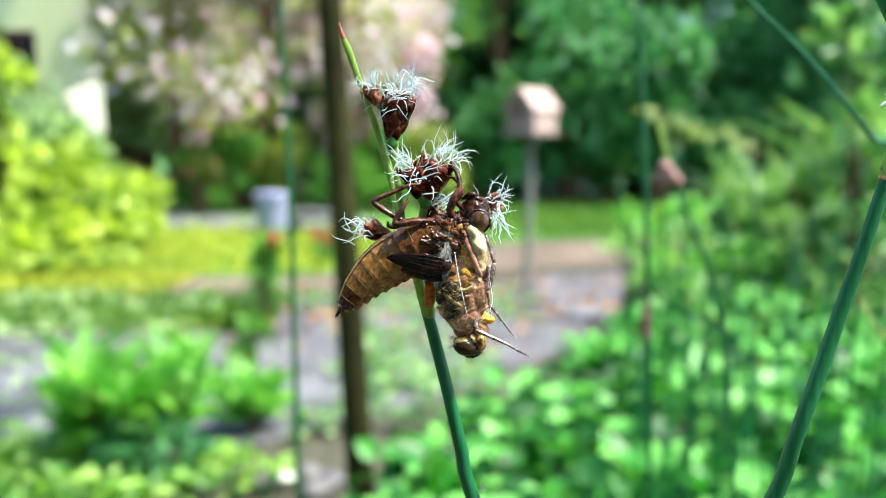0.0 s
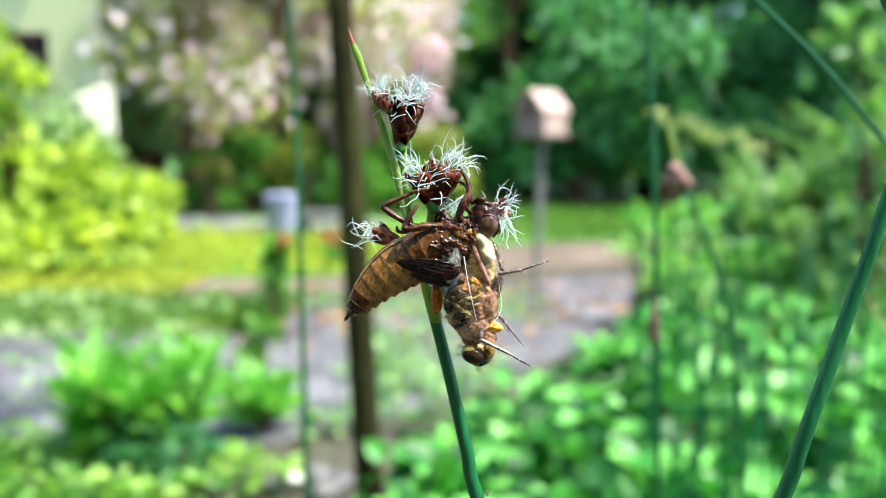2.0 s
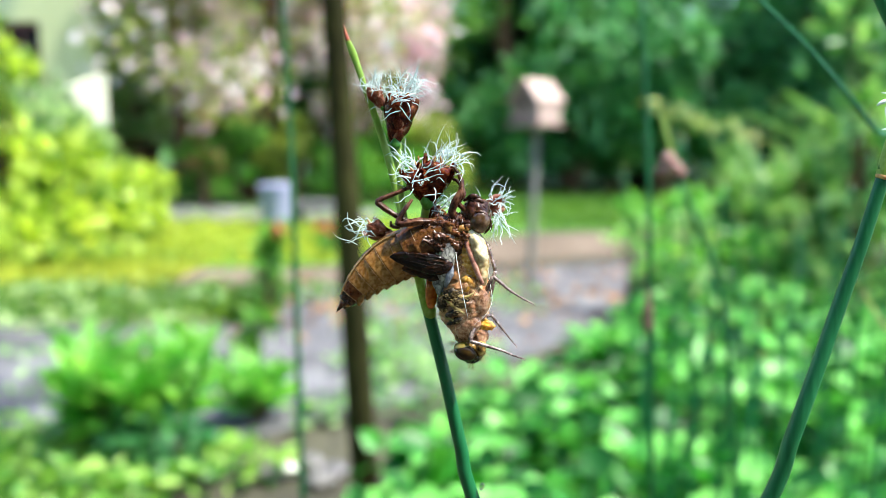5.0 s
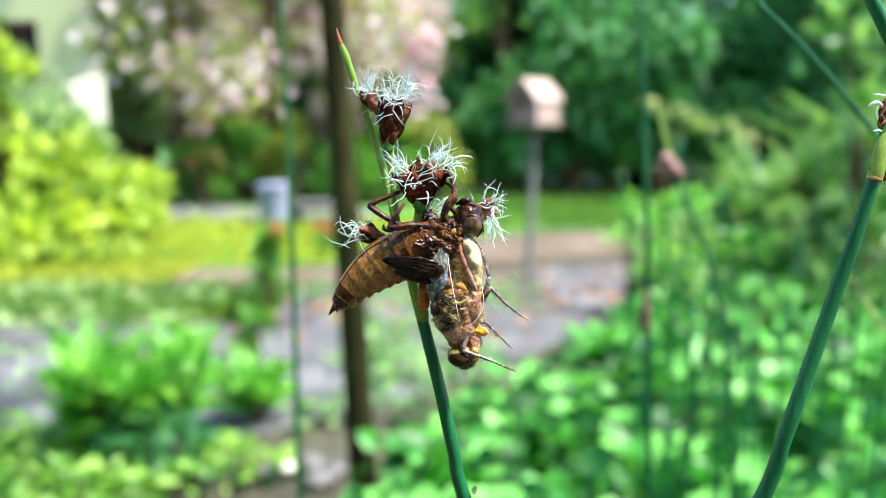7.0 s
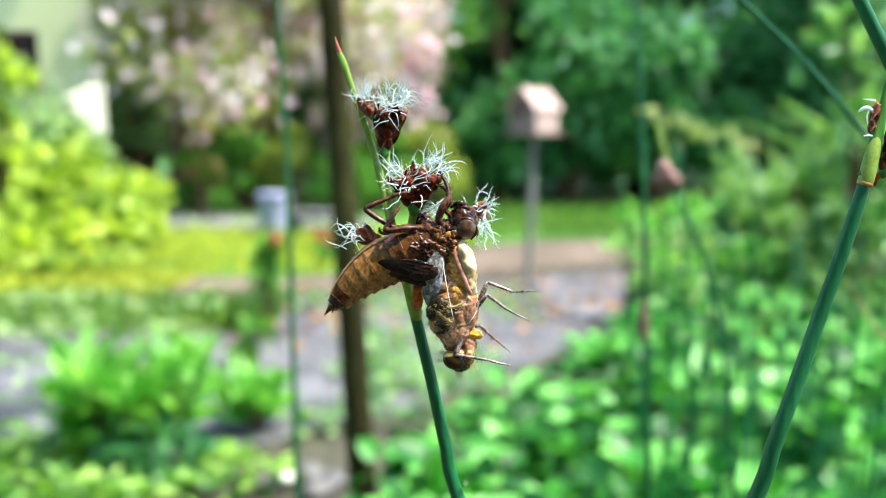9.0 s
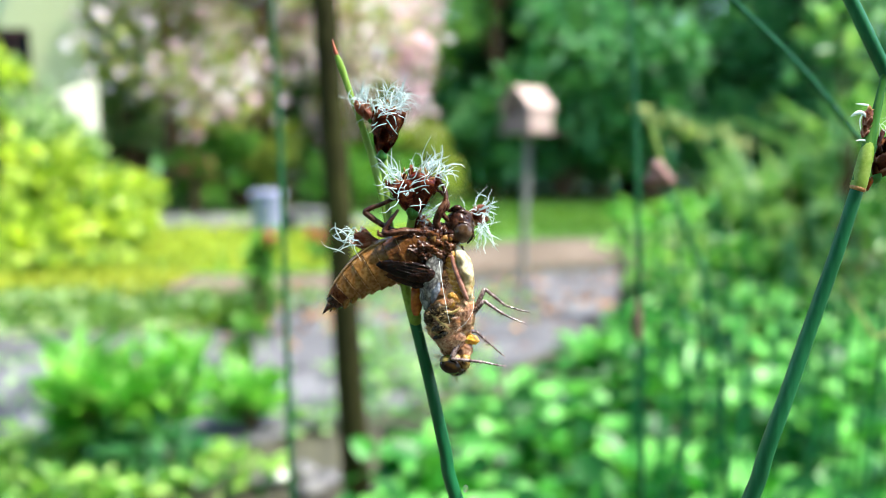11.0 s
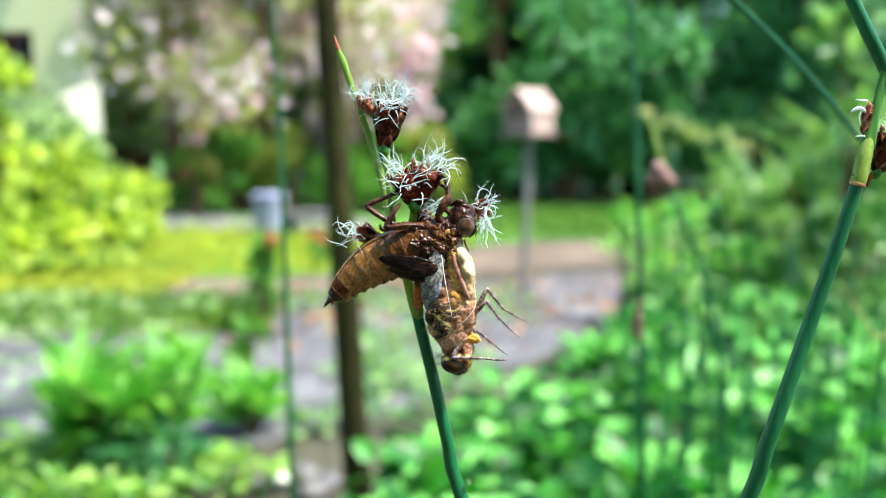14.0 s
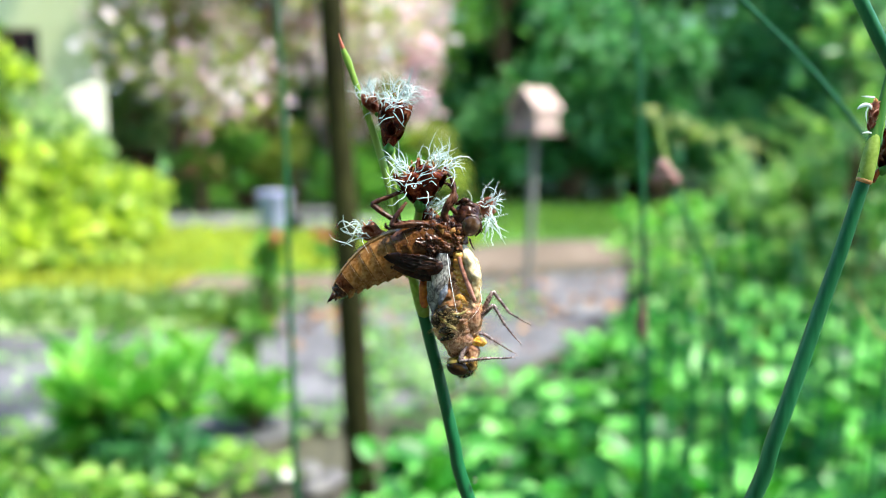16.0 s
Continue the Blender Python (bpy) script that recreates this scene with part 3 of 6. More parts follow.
def fern(name, base, fronds, length, seed, label, material, spread=0.75, leafy=1.0):
    """Arching fronds with pairs of small leaflets."""
    rng = np.random.default_rng(seed)
    ob = thing(name, label, "fern", "ferns", pose(*base))
    at, along, size = [], [], []
    for i in range(fronds):
        a = rng.uniform(0, 2 * math.pi)
        ln = length * rng.uniform(0.6, 1.1)
        lean = spread * rng.uniform(0.35, 1.0)
        side = Vector((-math.sin(a), math.cos(a), 0))
        pts = []
        for k in range(6):
            q = k / 5
            pts.append((math.cos(a) * ln * lean * q ** 1.5, math.sin(a) * ln * lean * q ** 1.5, ln * (q - 0.33 * lean * q ** 3)))
        bm = bmesh.new()
        tube(bm, pts, [0.004, 0.0035, 0.003, 0.0022, 0.0015, 0.0008], 5, 3, unit=1.0)
        part("frond_stem", bm, material, ob)
        line = spline(pts, 7)
        for j in range(8, len(line) - 1):
            q = j / len(line)
            t = Vector(line[j + 1]) - Vector(line[j])
            t.normalize()
            for sgn in (-1, 1):
                for step in (0.0, 0.33, 0.67):
                    at.append(tuple(Vector(line[j]) + (Vector(line[j + 1]) - Vector(line[j])) * step))
                    along.append(tuple(side * sgn + t * 0.5 + Vector(rng.normal(0, 0.15, 3))))
                    size.append(ln * 0.105 * math.sin(math.pi * (0.12 + 0.86 * q)) + 0.015)
    leaf_cloud("foliage", np.array(at), np.array(along), np.array(size) * leafy, 0.32, material, ob, rng, jitter=0.2, lift=0.9)
    return ob


def nodding_grass(base, pts, seed):
    """A tall grass stem that bows over, with hanging yellowish seeds."""
    rng = np.random.default_rng(seed)
    ob = thing("tall_grass", "tall nodding grass stem with yellow-green seeds", "grass", "", pose(*base))
    bm = bmesh.new()
    tube(bm, pts, [0.0025, 0.0022, 0.002, 0.0015, 0.0008], 6, 6, unit=1.0)
    part("stem", bm, M_STRAW, ob)
    line = np.repeat(np.array(spline(pts, 16))[40:], 2, 0)
    at = line + rng.normal(0, 0.012, line.shape)
    along = rng.normal(0, 0.5, at.shape) + np.array([-0.7, 0, -0.6])
    leaf_cloud("seed_head", at, along, 0.05, 0.35, M_SEED, ob, rng)
    return ob


def whorl_plant(name, base, height, seed, label, n_shoots=9, leaf=0.2, wide=0.2):
    """Upright shoots with whorls of long leaves."""
    rng = np.random.default_rng(seed)
    ob = thing(name, label, "shrub", matrix=pose(*base))
    at, along = [], []
    for i in range(n_shoots):
        a, q = 2 * math.pi * i / n_shoots + rng.uniform(-0.3, 0.3), rng.uniform(0.2, 1.0) * wide
        tip = Vector((math.cos(a) * q, math.sin(a) * q, height * rng.uniform(0.55, 0.85)))
        bm = bmesh.new()
        tube(bm, [(tip.x * 0.1, tip.y * 0.1, -0.02), (tip.x * 0.5, tip.y * 0.5, tip.z * 0.5), tuple(tip)], [0.009, 0.007, 0.004], 6, 4, unit=1.0)
        part("shoot", bm, M_BARK_BROWN, ob)
        for k in range(18):
            w = k * 2.4 + i
            h = 1.0 - 0.65 * rng.uniform(0, 1) ** 1.5
            at.append(tuple(tip * h))
            along.append((math.cos(w), math.sin(w), 0.35 + 1.1 * max(0, h - 0.5) * 2))
    leaf_cloud("foliage", np.array(at), np.array(along), leaf, 0.24, M_SHRUB, ob, rng, jitter=0.25, lift=1.0)
    return ob


def rush(name, pts, r0, r1, label, category="rush", tip=None, group="rushes"):
    """A plain round rush stem."""
    base = Vector(pts[0])
    ob = thing(name, label, category, group, pose(*base))
    bm = bmesh.new()
    loc = [tuple(Vector(p) - base) for p in pts]
    k = len(loc)
    tube(bm, loc, [r0 + (r1 - r0) * i / (k - 1) for i in range(k)], 10, 10, unit=1.0)
    part("stem", bm, M_STEM, ob)
    bm = bmesh.new()
    end, back = Vector(loc[-1]), (Vector(loc[-1]) - Vector(loc[-2])).normalized()
    tube(bm, [tuple(end - back * r1), tuple(end + back * r1 * 4), tuple(end + back * r1 * 9)], [r1 * 1.02, r1 * 0.7, r1 * 0.1], 8, 4, unit=1.0)
    part("tip", bm, M_STRAW, ob, "dry brown tip")
    return ob


# ================= the flowering rush with the insect =================
SUBJECT = pose(0, 0.12 * math.cos(radians(7.6)), 1 - 0.12 * math.sin(radians(7.6)), -7.6, 0, 0)


def stigmas(rng, centre, axis, spread, n, length, disc, droop=0.3, thick=0.062):
    """White curling stigma threads that stand out of a spikelet, in mm."""
    bm = bmesh.new()
    axis = Vector(axis).normalized()
    for i in range(int(n * 1.2)):
        d = (axis + Vector(rng.normal(0, spread, 3))).normalized()
        p = Vector(centre) + Vector(rng.normal(0, disc, 3))
        ln = length * rng.uniform(0.55, 1.15)
        pts = [tuple(p)]
        bend = Vector(rng.normal(0, 0.35, 3))
        for k in range(4):
            p = p + d * ln / 4
            d = (d + bend * 0.6 + Vector(rng.normal(0, 0.27, 3)) + Vector((0, 0, -droop * 0.25))).normalized()
            pts.append(tuple(p))
        w = thick * rng.uniform(0.75, 1.25)
        tube(bm, pts, [w * 1.0, w * 1.25, w, w * 0.7, w * 0.18], 6, 3, flat=0.35)
    return bm


def scale_mesh(material):
    """One pointed, keeled bract scale, 1 long, bulging out along +y."""
    bm = bmesh.new()
    rows = []
    for i in range(9):
        t = i / 8
        w = 0.36 * math.sin(math.pi * min(1, t * 0.84 + 0.16)) ** 0.7
        row = []
        for k in range(7):
            s = k / 3 - 1
            row.append(bm.verts.new((s * w, 0.05 + 0.13 * math.sin(math.pi * t * 0.8 + 0.15) - 0.27 * s * s * (1 - 0.35 * t) + 0.012 * noise.noise((s * 2, t * 4, 0.3)), t + 0.03 * noise.noise((s * 4, t, 1.7)))))
        rows.append(row)
    for a, b in zip(rows, rows[1:]):
        for k in range(6):
            bm.faces.new((a[k], a[k + 1], b[k + 1], b[k]))
    top = bmesh.ops.solidify(bm, geom=bm.faces[:], thickness=0.02)
    me = bpy.data.meshes.new("scale")
    bmesh.ops.recalc_face_normals(bm, faces=bm.faces)
    bm.to_mesh(me)
    bm.free()
    me.shade_smooth()
    me.materials.append(material)
    return me


SCALE_MESH = scale_mesh(M_SCALE)
PALE_SCALE_MESH = scale_mesh(M_SCALE_PALE)


def spikelet(parent, base, top, r, rng, turns=16, size=2.2, label="dark red-brown spikelet of overlapping scales", pale=False):
    """A plump spikelet from base to top (mm): a core wrapped in overlapping scales."""
    b, t = Vector(base), Vector(top)
    ax = t - b
    bm = bmesh.new()
    tube(bm, [tuple(b + ax * q) for q in (0, 0.25, 0.55, 0.85, 1.0)], [r * 0.2, r * 0.5, r * 0.78, r * 0.92, r * 0.6], 20, 5, wobble=0.15, freq=0.9)
    material = M_SPIKELET_PALE if pale else M_SPIKELET
    ob = part("spikelet", bm, material, parent, label)
    bm = bmesh.new()
    tube(bm, [tuple(b - ax * 0.1), tuple(b + ax * 0.02 + Vector((0, -r * 0.12, 0))), tuple(b + ax * 0.16 + Vector((0, -r * 0.3, 0)))], [r * 0.22, r * 0.34, r * 0.12], 10, 5)
    part("foot", bm, M_UPPER_STEM, ob, "green foot")
    q = ax.normalized()
    rot = q.to_track_quat("Z", "Y").to_matrix().to_4x4()
    for i in range(turns):
        h = 0.02 + 0.66 * i / turns
        rr = r * (0.20 + 0.95 * h)
        a = i * 137.5 + rng.uniform(-12, 12)
        s = 1.35 * size * rng.uniform(0.85, 1.15) * (0.7 + 0.5 * h)
        m = (Matrix.Translation((b + ax * h) * MM) @ rot @ pose(0, 0, 0, 0, 0, a) @ Matrix.Translation((0, rr * 0.84 * MM, 0))
             @ pose(0, 0, 0, -22 + 14 * h, 0, 0) @ Matrix.Diagonal((s * MM, s * MM, s * MM, 1)))
        link("scale", PALE_SCALE_MESH if pale else SCALE_MESH, material, ob, matrix=m)
    bm = bmesh.new()
    for i in range(9):
        p = t - q * 0.4 + Vector(rng.normal(0, r * 0.3, 3)) + Vector((0, -r * 0.4, 0))
        d = (q + Vector(rng.normal(0, 0.7, 3))).normalized() * rng.uniform(0.5, 1.1)
        tube(bm, [tuple(p), tuple(p + d * 0.5), tuple(p + d)], [0.07, 0.13, 0.06], 6, 3, wobble=0.4, freq=2.0)
    part("anther", bm, M_ANTHER, ob, "orange-brown withered anthers")
    return ob


def build_bulrush():
    rng = np.random.default_rng(11)
    ob = thing("bulrush", "flowering green bulrush with dark brown spikelets and white stigmas", "rush", "rushes", SUBJECT)
    bm = bmesh.new()
    tube(bm, [(96, 132, -986), (92, 96, -690), (78, 60, -400), (54, 34, -220), (33, 20, -120), (17, 12, -70), (4.75, 7.5, -38.01), (2.6, 6, -29.2), (0.45, 5, -19.84), (-1.36, 4.5, -12.73), (-2.45, 4, -8.56)],
         [2.4, 2.2, 1.9, 1.6, 1.4, 1.14, 1.06, 1.0, 0.93, 0.89, 0.86], 16, 10)
    part("stem", bm, M_STEM, ob)
    bm = bmesh.new()
    tube(bm, [(-1.95, 4.1, -10.0), (-2.1, 4, -9.4), (-2.22, 4, -8.8), (-2.5, 4, -8.0), (-2.95, 4, -6.8), (-3.87, 4, -3.62), (-4.79, 4.3, -0.74), (-6.04, 4.6, 3.39)], [0.78, 0.94, 1.02, 0.98, 0.85, 0.72, 0.64, 0.6], 16, 6)
    part("sheath", bm, M_SHEATH, ob, "yellow-green sheath")
    bm = bmesh.new()
    tube(bm, [(-4.22, 4.6, -4.05), (-5.97, 4.8, 3.4), (-7.55, 5, 10.21), (-9.02, 4.6, 15.39), (-10.62, 4, 20.25), (-11.98, 3.6, 23.88), (-13.03, 3.4, 26.96), (-13.75, 3.3, 28.9), (-14.48, 3.2, 30.68)],
         [0.62, 0.62, 0.62, 0.56, 0.5, 0.45, 0.48, 0.54, 0.30], 12, 6, flat=0.6)
    part("bract", bm, M_BRACT, ob, "pointed green bract")
    bm = bmesh.new()
    tube(bm, [(-14.36, 3.2, 30.43), (-14.72, 3.2, 31.49), (-15.04, 3.1, 32.78)], [0.36, 0.24, 0.04], 8, 5, flat=0.6)
    part("bract_tip", bm, M_BRACT_TIP, ob, "reddish withered tip")
    bm = bmesh.new()
    tube(bm, [(-4.62, 4.2, -2.39), (-5.92, 3.8, 4.19), (-6.62, 3, 9.88), (-6.92, 2.6, 13.11), (-6.91, 2.4, 15.52)], [0.5, 0.5, 0.46, 0.46, 0.55], 10, 5)
    part("flower_stalk", bm, M_BRACT, ob)
    bm = bmesh.new()
    tube(bm, [(-4.55, 4.6, -2.4), (-3.63, 4.2, 1.73), (-2.95, 3.4, 5), (-2.61, 2.8, 7.26)], [0.5, 0.55, 0.6, 0.66], 10, 5)
    part("flower_stalk", bm, M_BRACT, ob)
    bm = bmesh.new()
    tube(bm, [(-4.65, 5, -1.58), (-5.72, 4.8, 0.25), (-7.09, 4.2, 1.24)], [0.4, 0.4, 0.4], 8, 5)
    part("flower_stalk", bm, M_BRACT, ob)
    bm = bmesh.new()
    tube(bm, [(-4.08, 5.5, -2), (-0.34, 6.5, 2.6), (4.3, 7, 5.31), (6.58, 7, 5.82)], [0.4, 0.4, 0.4, 0.4], 8, 5)
    part("flower_stalk", bm, M_BRACT, ob)
    bm = bmesh.new()
    tube(bm, [(-1.98, 3.2, -8.5), (-1.92, 2.9, -7.6), (-1.88, 2.6, -6.2), (-1.92, 2.6, -4.9), (-2.1, 3, -3.6)], [0.45, 0.8, 0.9, 0.82, 0.4], 16, 6, flat=0.8)
    part("bud_scale", bm, M_BROWN_BUD, ob, "glossy red-brown scale leaf")
    bm = bmesh.new()
    blob(bm, (5.87, 6.4, -35.5), (0.42, 0.42, 0.6), (0, 15, 0), 20, 14)
    part("water_drop", bm, M_DROP, ob, "clear water drop on the stem")
    # the spikelets and their threads
    s = spikelet(ob, (-7.31, 2.3, 15.02), (-6.4, 2, 22.11), 2.39, rng, 16, 2.7)
    part("stigma_tuft", stigmas(rng, (-6.38, 1.6, 22.2), (0.25, -0.35, 0.85), 0.72, 50, 3.6, 1.2, 0.7), M_STIGMA, s, "tuft of curling white stigmas")
    part("stigma_tuft", stigmas(rng, (-4.99, 1.2, 23.26), (0.7, -0.5, 0.4), 0.5, 24, 4.0, 0.8, 0.6), M_STIGMA, s)
    part("stigma_tuft", stigmas(rng, (-6.65, -0.8, 20.97), (-0.1, -1, 0.1), 0.8, 16, 3.0, 0.9, 0.5), M_STIGMA, s)
    s = spikelet(ob, (-9.15, 3, 20.5), (-10.5, 2.6, 22.87), 1.04, rng, 8, 1.7, "young pinkish brown spikelet", True)
    part("stigma_tuft", stigmas(rng, (-10.22, 2.2, 23.21), (-0.35, -0.3, 1), 0.6, 28, 3.6, 0.7, 0.4), M_STIGMA, s)
    s = spikelet(ob, (-2.6, 2.4, 6.58), (-0.65, 1.6, 12.51), 2.63, rng, 22, 2.15)
    part("stigma_tuft", stigmas(rng, (-0.48, 1, 12.77), (0.2, -0.3, 1), 0.6, 32, 4.0, 1.0, 0.3), M_STIGMA, s)
    part("stigma_tuft", stigmas(rng, (1.28, 0.6, 12.09), (1.0, -0.3, 0.5), 0.4, 12, 3.8, 0.7, 0.5), M_STIGMA, s)
    s = spikelet(ob, (-2.92, 2, 6.89), (-4.49, 0.8, 11.47), 2.07, rng, 18, 1.9)
    part("stigma_tuft", stigmas(rng, (-4.78, 0, 11.23), (-0.7, -0.4, 0.7), 0.6, 28, 4.2, 0.9, 0.6), M_STIGMA, s)
    part("stigma_tuft", stigmas(rng, (-3.08, -1.2, 10.18), (0.1, -0.8, -0.3), 0.7, 16, 3.4, 1.0, 0.6), M_STIGMA, s)
    s = spikelet(ob, (-7.17, 4.2, 1.24), (-10.96, 3.2, 3.19), 1.51, rng, 16, 1.8, "ragged reddish brown spikelet", True)
    part("stigma_tuft", stigmas(rng, (-11.07, 2.6, 3.17), (-1.0, -0.3, 0.5), 0.65, 24, 4.0, 0.8, 0.3), M_STIGMA, s)
    s = spikelet(ob, (5.4, 7, 5.31), (7.39, 6.5, 6.64), 1.27, rng, 12, 2.0, "ragged reddish brown spikelet", True)
    part("stigma_tuft", stigmas(rng, (7.3, 5, 6.72), (0.6, -0.3, 0.5), 0.7, 26, 3.8, 0.8, 0.3), M_STIGMA, s)
    part("stigma_tuft", stigmas(rng, (7.61, 4.6, 5.38), (0.5, -0.3, -0.8), 0.45, 16, 4.2, 0.7, 0.5), M_STIGMA, s)
    s = spikelet(ob, (-2.84, 6, 1.76), (-1, 5, 5.73), 1.75, rng, 14, 2.3)
    part("stigma_tuft", stigmas(rng, (-0.82, 4, 6.01), (0.4, -0.3, 0.7), 0.7, 24, 3.6, 0.8, 0.3), M_STIGMA, s)
    return ob


# ================= the empty larval skin =================
ABDOMEN = [(-2.31, 0, 0.08), (-4.78, 0, -0.48), (-6.93, 0, -1.43), (-8.92, 0, -2.79), (-10.68, 0, -4.3), (-12.19, 0, -5.9), (-13.39, 0, -7.41), (-14.18, 0, -8.53)]
ABDOMEN_R = [3.27, 3.27, 3.19, 2.95, 2.47, 1.95, 1.39, 0.80]
HINGE = Vector((-2.31, 0, 0.08))


def skin_leg(parent, pts, radii, rng, hairs=16):
    bm = bmesh.new()
    tube(bm, pts[:2] if len(pts) == 2 else pts, [q * 0.76 for q in radii], 16, 8, wobble=0.14, freq=2.6, crag=1.0, profile=lambda w, t: 1 + 0.13 * math.cos(4 * w))
    for i in range(hairs):
        k = rng.integers(0, len(pts) - 1)
        q = Vector(pts[k]).lerp(Vector(pts[k + 1]), rng.uniform(0.1, 0.9))
        d = Vector(rng.normal(0, 1, 3)).normalized()
        tube(bm, [tuple(q), tuple(q + d * 0.55), tuple(q + d * 0.9)], [0.05, 0.035, 0.01], 4, 1)
    return part("leg", bm, M_SKIN_LEG, parent)


def build_exuvia():
    rng = np.random.default_rng(5)
    ob = thing("exuvia", "empty brown dragonfly larva skin clinging to the bulrush spikelets", "insect skin", "", SUBJECT)
    # abdomen: an inner tube with overlapping segment shells
    path = spline([(*p, r) for p, r in zip(ABDOMEN, ABDOMEN_R)], 8)
    rel = path.copy()
    rel[:, :3] -= np.array(HINGE)
    bm = bmesh.new()
    tube(bm, [tuple(p[:3]) for p in rel[::4]], [p[3] * 0.93 for p in rel[::4]], 18, 3, flat=0.9)
    abdomen = part("abdomen", bm, M_SKIN, ob, "curved tan-brown segmented abdomen", Matrix.Translation(HINGE * MM))

    def keel(w, t):
        # a blunt keel along both sides, flatter below
        return 1.0 + 0.05 * math.cos(2 * w) + (0.05 if abs(math.sin(w)) < 0.3 else 0)

    for i in range(8):
        a = 2 + i * 6.2
        idx = np.linspace(a, min(a + 7.6, len(rel) - 1), 6)
        rows = np.stack([np.interp(idx, np.arange(len(rel)), rel[:, k]) for k in range(4)], 1)
        flare = np.array([0.985, 1.0, 1.0, 1.0, 1.012, 1.03])
        bm = bmesh.new()
        tube(bm, [tuple(r[:3]) for r in rows], list(rows[:, 3] * flare), 28, 2, flat=0.92, wobble=0.02, freq=1.5, profile=keel)
        seg = part("abdomen_segment", bm, M_SKIN if i < 6 else (M_SKIN_TAIL if i < 7 else M_SKIN_DARK), abdomen)
        # a pale frayed rim, and a side spine on the lower edge
        e = rows[-1]
        d = Vector(rows[-1][:3]) - Vector(rows[-3][:3])
        d.normalize()
        low = Vector((0, 1, 0)).cross(d).normalized()
        low = low if low.z < 0 else -low
        if i < 7:
            p = Vector(e[:3]) + low * e[3] * 0.97
            for dy in (-0.8, 0.8):
                bm = bmesh.new()
                q = p + Vector((0, dy, 0))
                tube(bm, [tuple(q - d * 2.1 - low * 0.5), tuple(q - d * 0.7 - low * 0.05), tuple(q + d * 0.05 + low * 0.3), tuple(q + d * 0.3 + low * 0.42)], [0.35, 0.5, 0.28, 0.04], 9, 4)
                part("side_tooth", bm, M_SKIN, abdomen)
            bm = bmesh.new()
            side = Vector((0, 1, 0))
            ring = [tuple(Vector(e[:3]) + (low * math.cos(w) + side * math.sin(w) * 0.93) * e[3] * 1.035) for w in np.linspace(0.25, 2 * math.pi - 0.25, 24)]
            tube(bm, ring, [0.026] * 24, 5, 1, wobble=0.5, freq=2.0)
            part("segment_rim", bm, M_SKIN_EDGE, abdomen, "pale frayed rim")
    # frayed keel, its pale gold painting the top light along the back
    bm = bmesh.new()
    ridge = []
    for k in range(2, len(rel) - 6, 2):
        d = Vector(rel[k + 1][:3]) - Vector(rel[k][:3])
        up = Vector((0, 1, 0)).cross(d.normalized())
        up = up if up.z > 0 else -up
        ridge.append(tuple(Vector(rel[k][:3]) + (up * 0.93 + Vector((0, -0.38, 0))) * rel[k][3] * 1.02))
    tube(bm, ridge, [0.24 - 0.006 * i for i in range(len(ridge))], 14, 6, flat=1.9, wobble=0.25, freq=1.4, crag=0.5)
    part("keel", bm, M_SKIN_EDGE, abdomen, "frayed keel, paler for the light on the upper back")
    bm = bmesh.new()
    tail = Vector(rel[-1][:3])
    for dx, dy, ln in ((-0.5, -0.4, 1.7), (0.0, 0.3, 1.3), (0.45, -0.2, 1.9), (0.1, -0.6, 1.0)):
        q = tail + Vector((0.45 + dx, dy, 0.6 + dx * 0.6))
        tube(bm, [tuple(q), tuple(q + Vector((-0.4, dy * 0.2, -0.6))), tuple(q + Vector((-0.5 * ln + dx * 0.2, dy * 0.4, -0.85 * ln)))], [0.5, 0.34, 0.05], 7, 3)
    part("tail_spine", bm, M_SKIN_DARK, abdomen, "dark pointed tail spines")
    # thorax: a wrinkled dark mass
    bm = bmesh.new()
    for c, r, t in (((-1.12, 0, 1.27), (3.6, 3.3, 2.6), (0, 10, 0)), ((1.28, 0.3, 2.32), (2.9, 3.0, 2.5), (0, 25, 0)), ((-2.96, 0.5, 2.08), (3.0, 3.1, 1.9), (0, -18, 0)),
                    ((2.7, -0.6, 1.66), (1.5, 2.4, 1.6), (0, 40, 0)), ((0.47, -1.5, 0.08), (2.6, 1.6, 1.2), (0, 12, 0)), ((-0.71, -1.2, 3.39), (1.5, 1.6, 1.0), (0, 0, 0)),
                    ((2.21, -1, 3.56), (1.3, 1.6, 1.4), (0, 0, 0)), ((-2.52, -1.6, 3.07), (1.6, 1.2, 0.9), (0, -15, 0)), ((1.25, -2.2, 0.7), (1.6, 1.0, 1.1), (0, 30, 0)),
                    ((0.47, -2.3, 2.89), (1.7, 0.9, 1.0), (0, 30, 0)), ((-0.94, -2.6, 1.79), (2.0, 0.9, 0.9), (0, 20, 0)), ((-2.03, -2.6, 1.01), (1.6, 0.9, 0.8), (0, -8, 0))):
        blob(bm, c, r, t, 72, 46, 0.28, 0.8, crag=1.1)
    thorax = part("thorax", bm, M_SKIN_DARK, ob, "wrinkled glossy dark thorax")
    fuse(thorax)
    bm = bmesh.new()
    tube(bm, [(-5.4, -0.1, -0.35), (-3.6, -0.35, 0.75), (-1.7, -0.6, 1.75), (0.2, -0.7, 2.5), (1.3, -0.6, 2.8)], [3.1, 3.12, 2.75, 2.2, 1.2], 48, 10, flat=1.03, wobble=0.06, freq=0.9, crag=0.5)
    part("shoulder", bm, M_SHOULDER, thorax, "smooth brown shoulder plates")
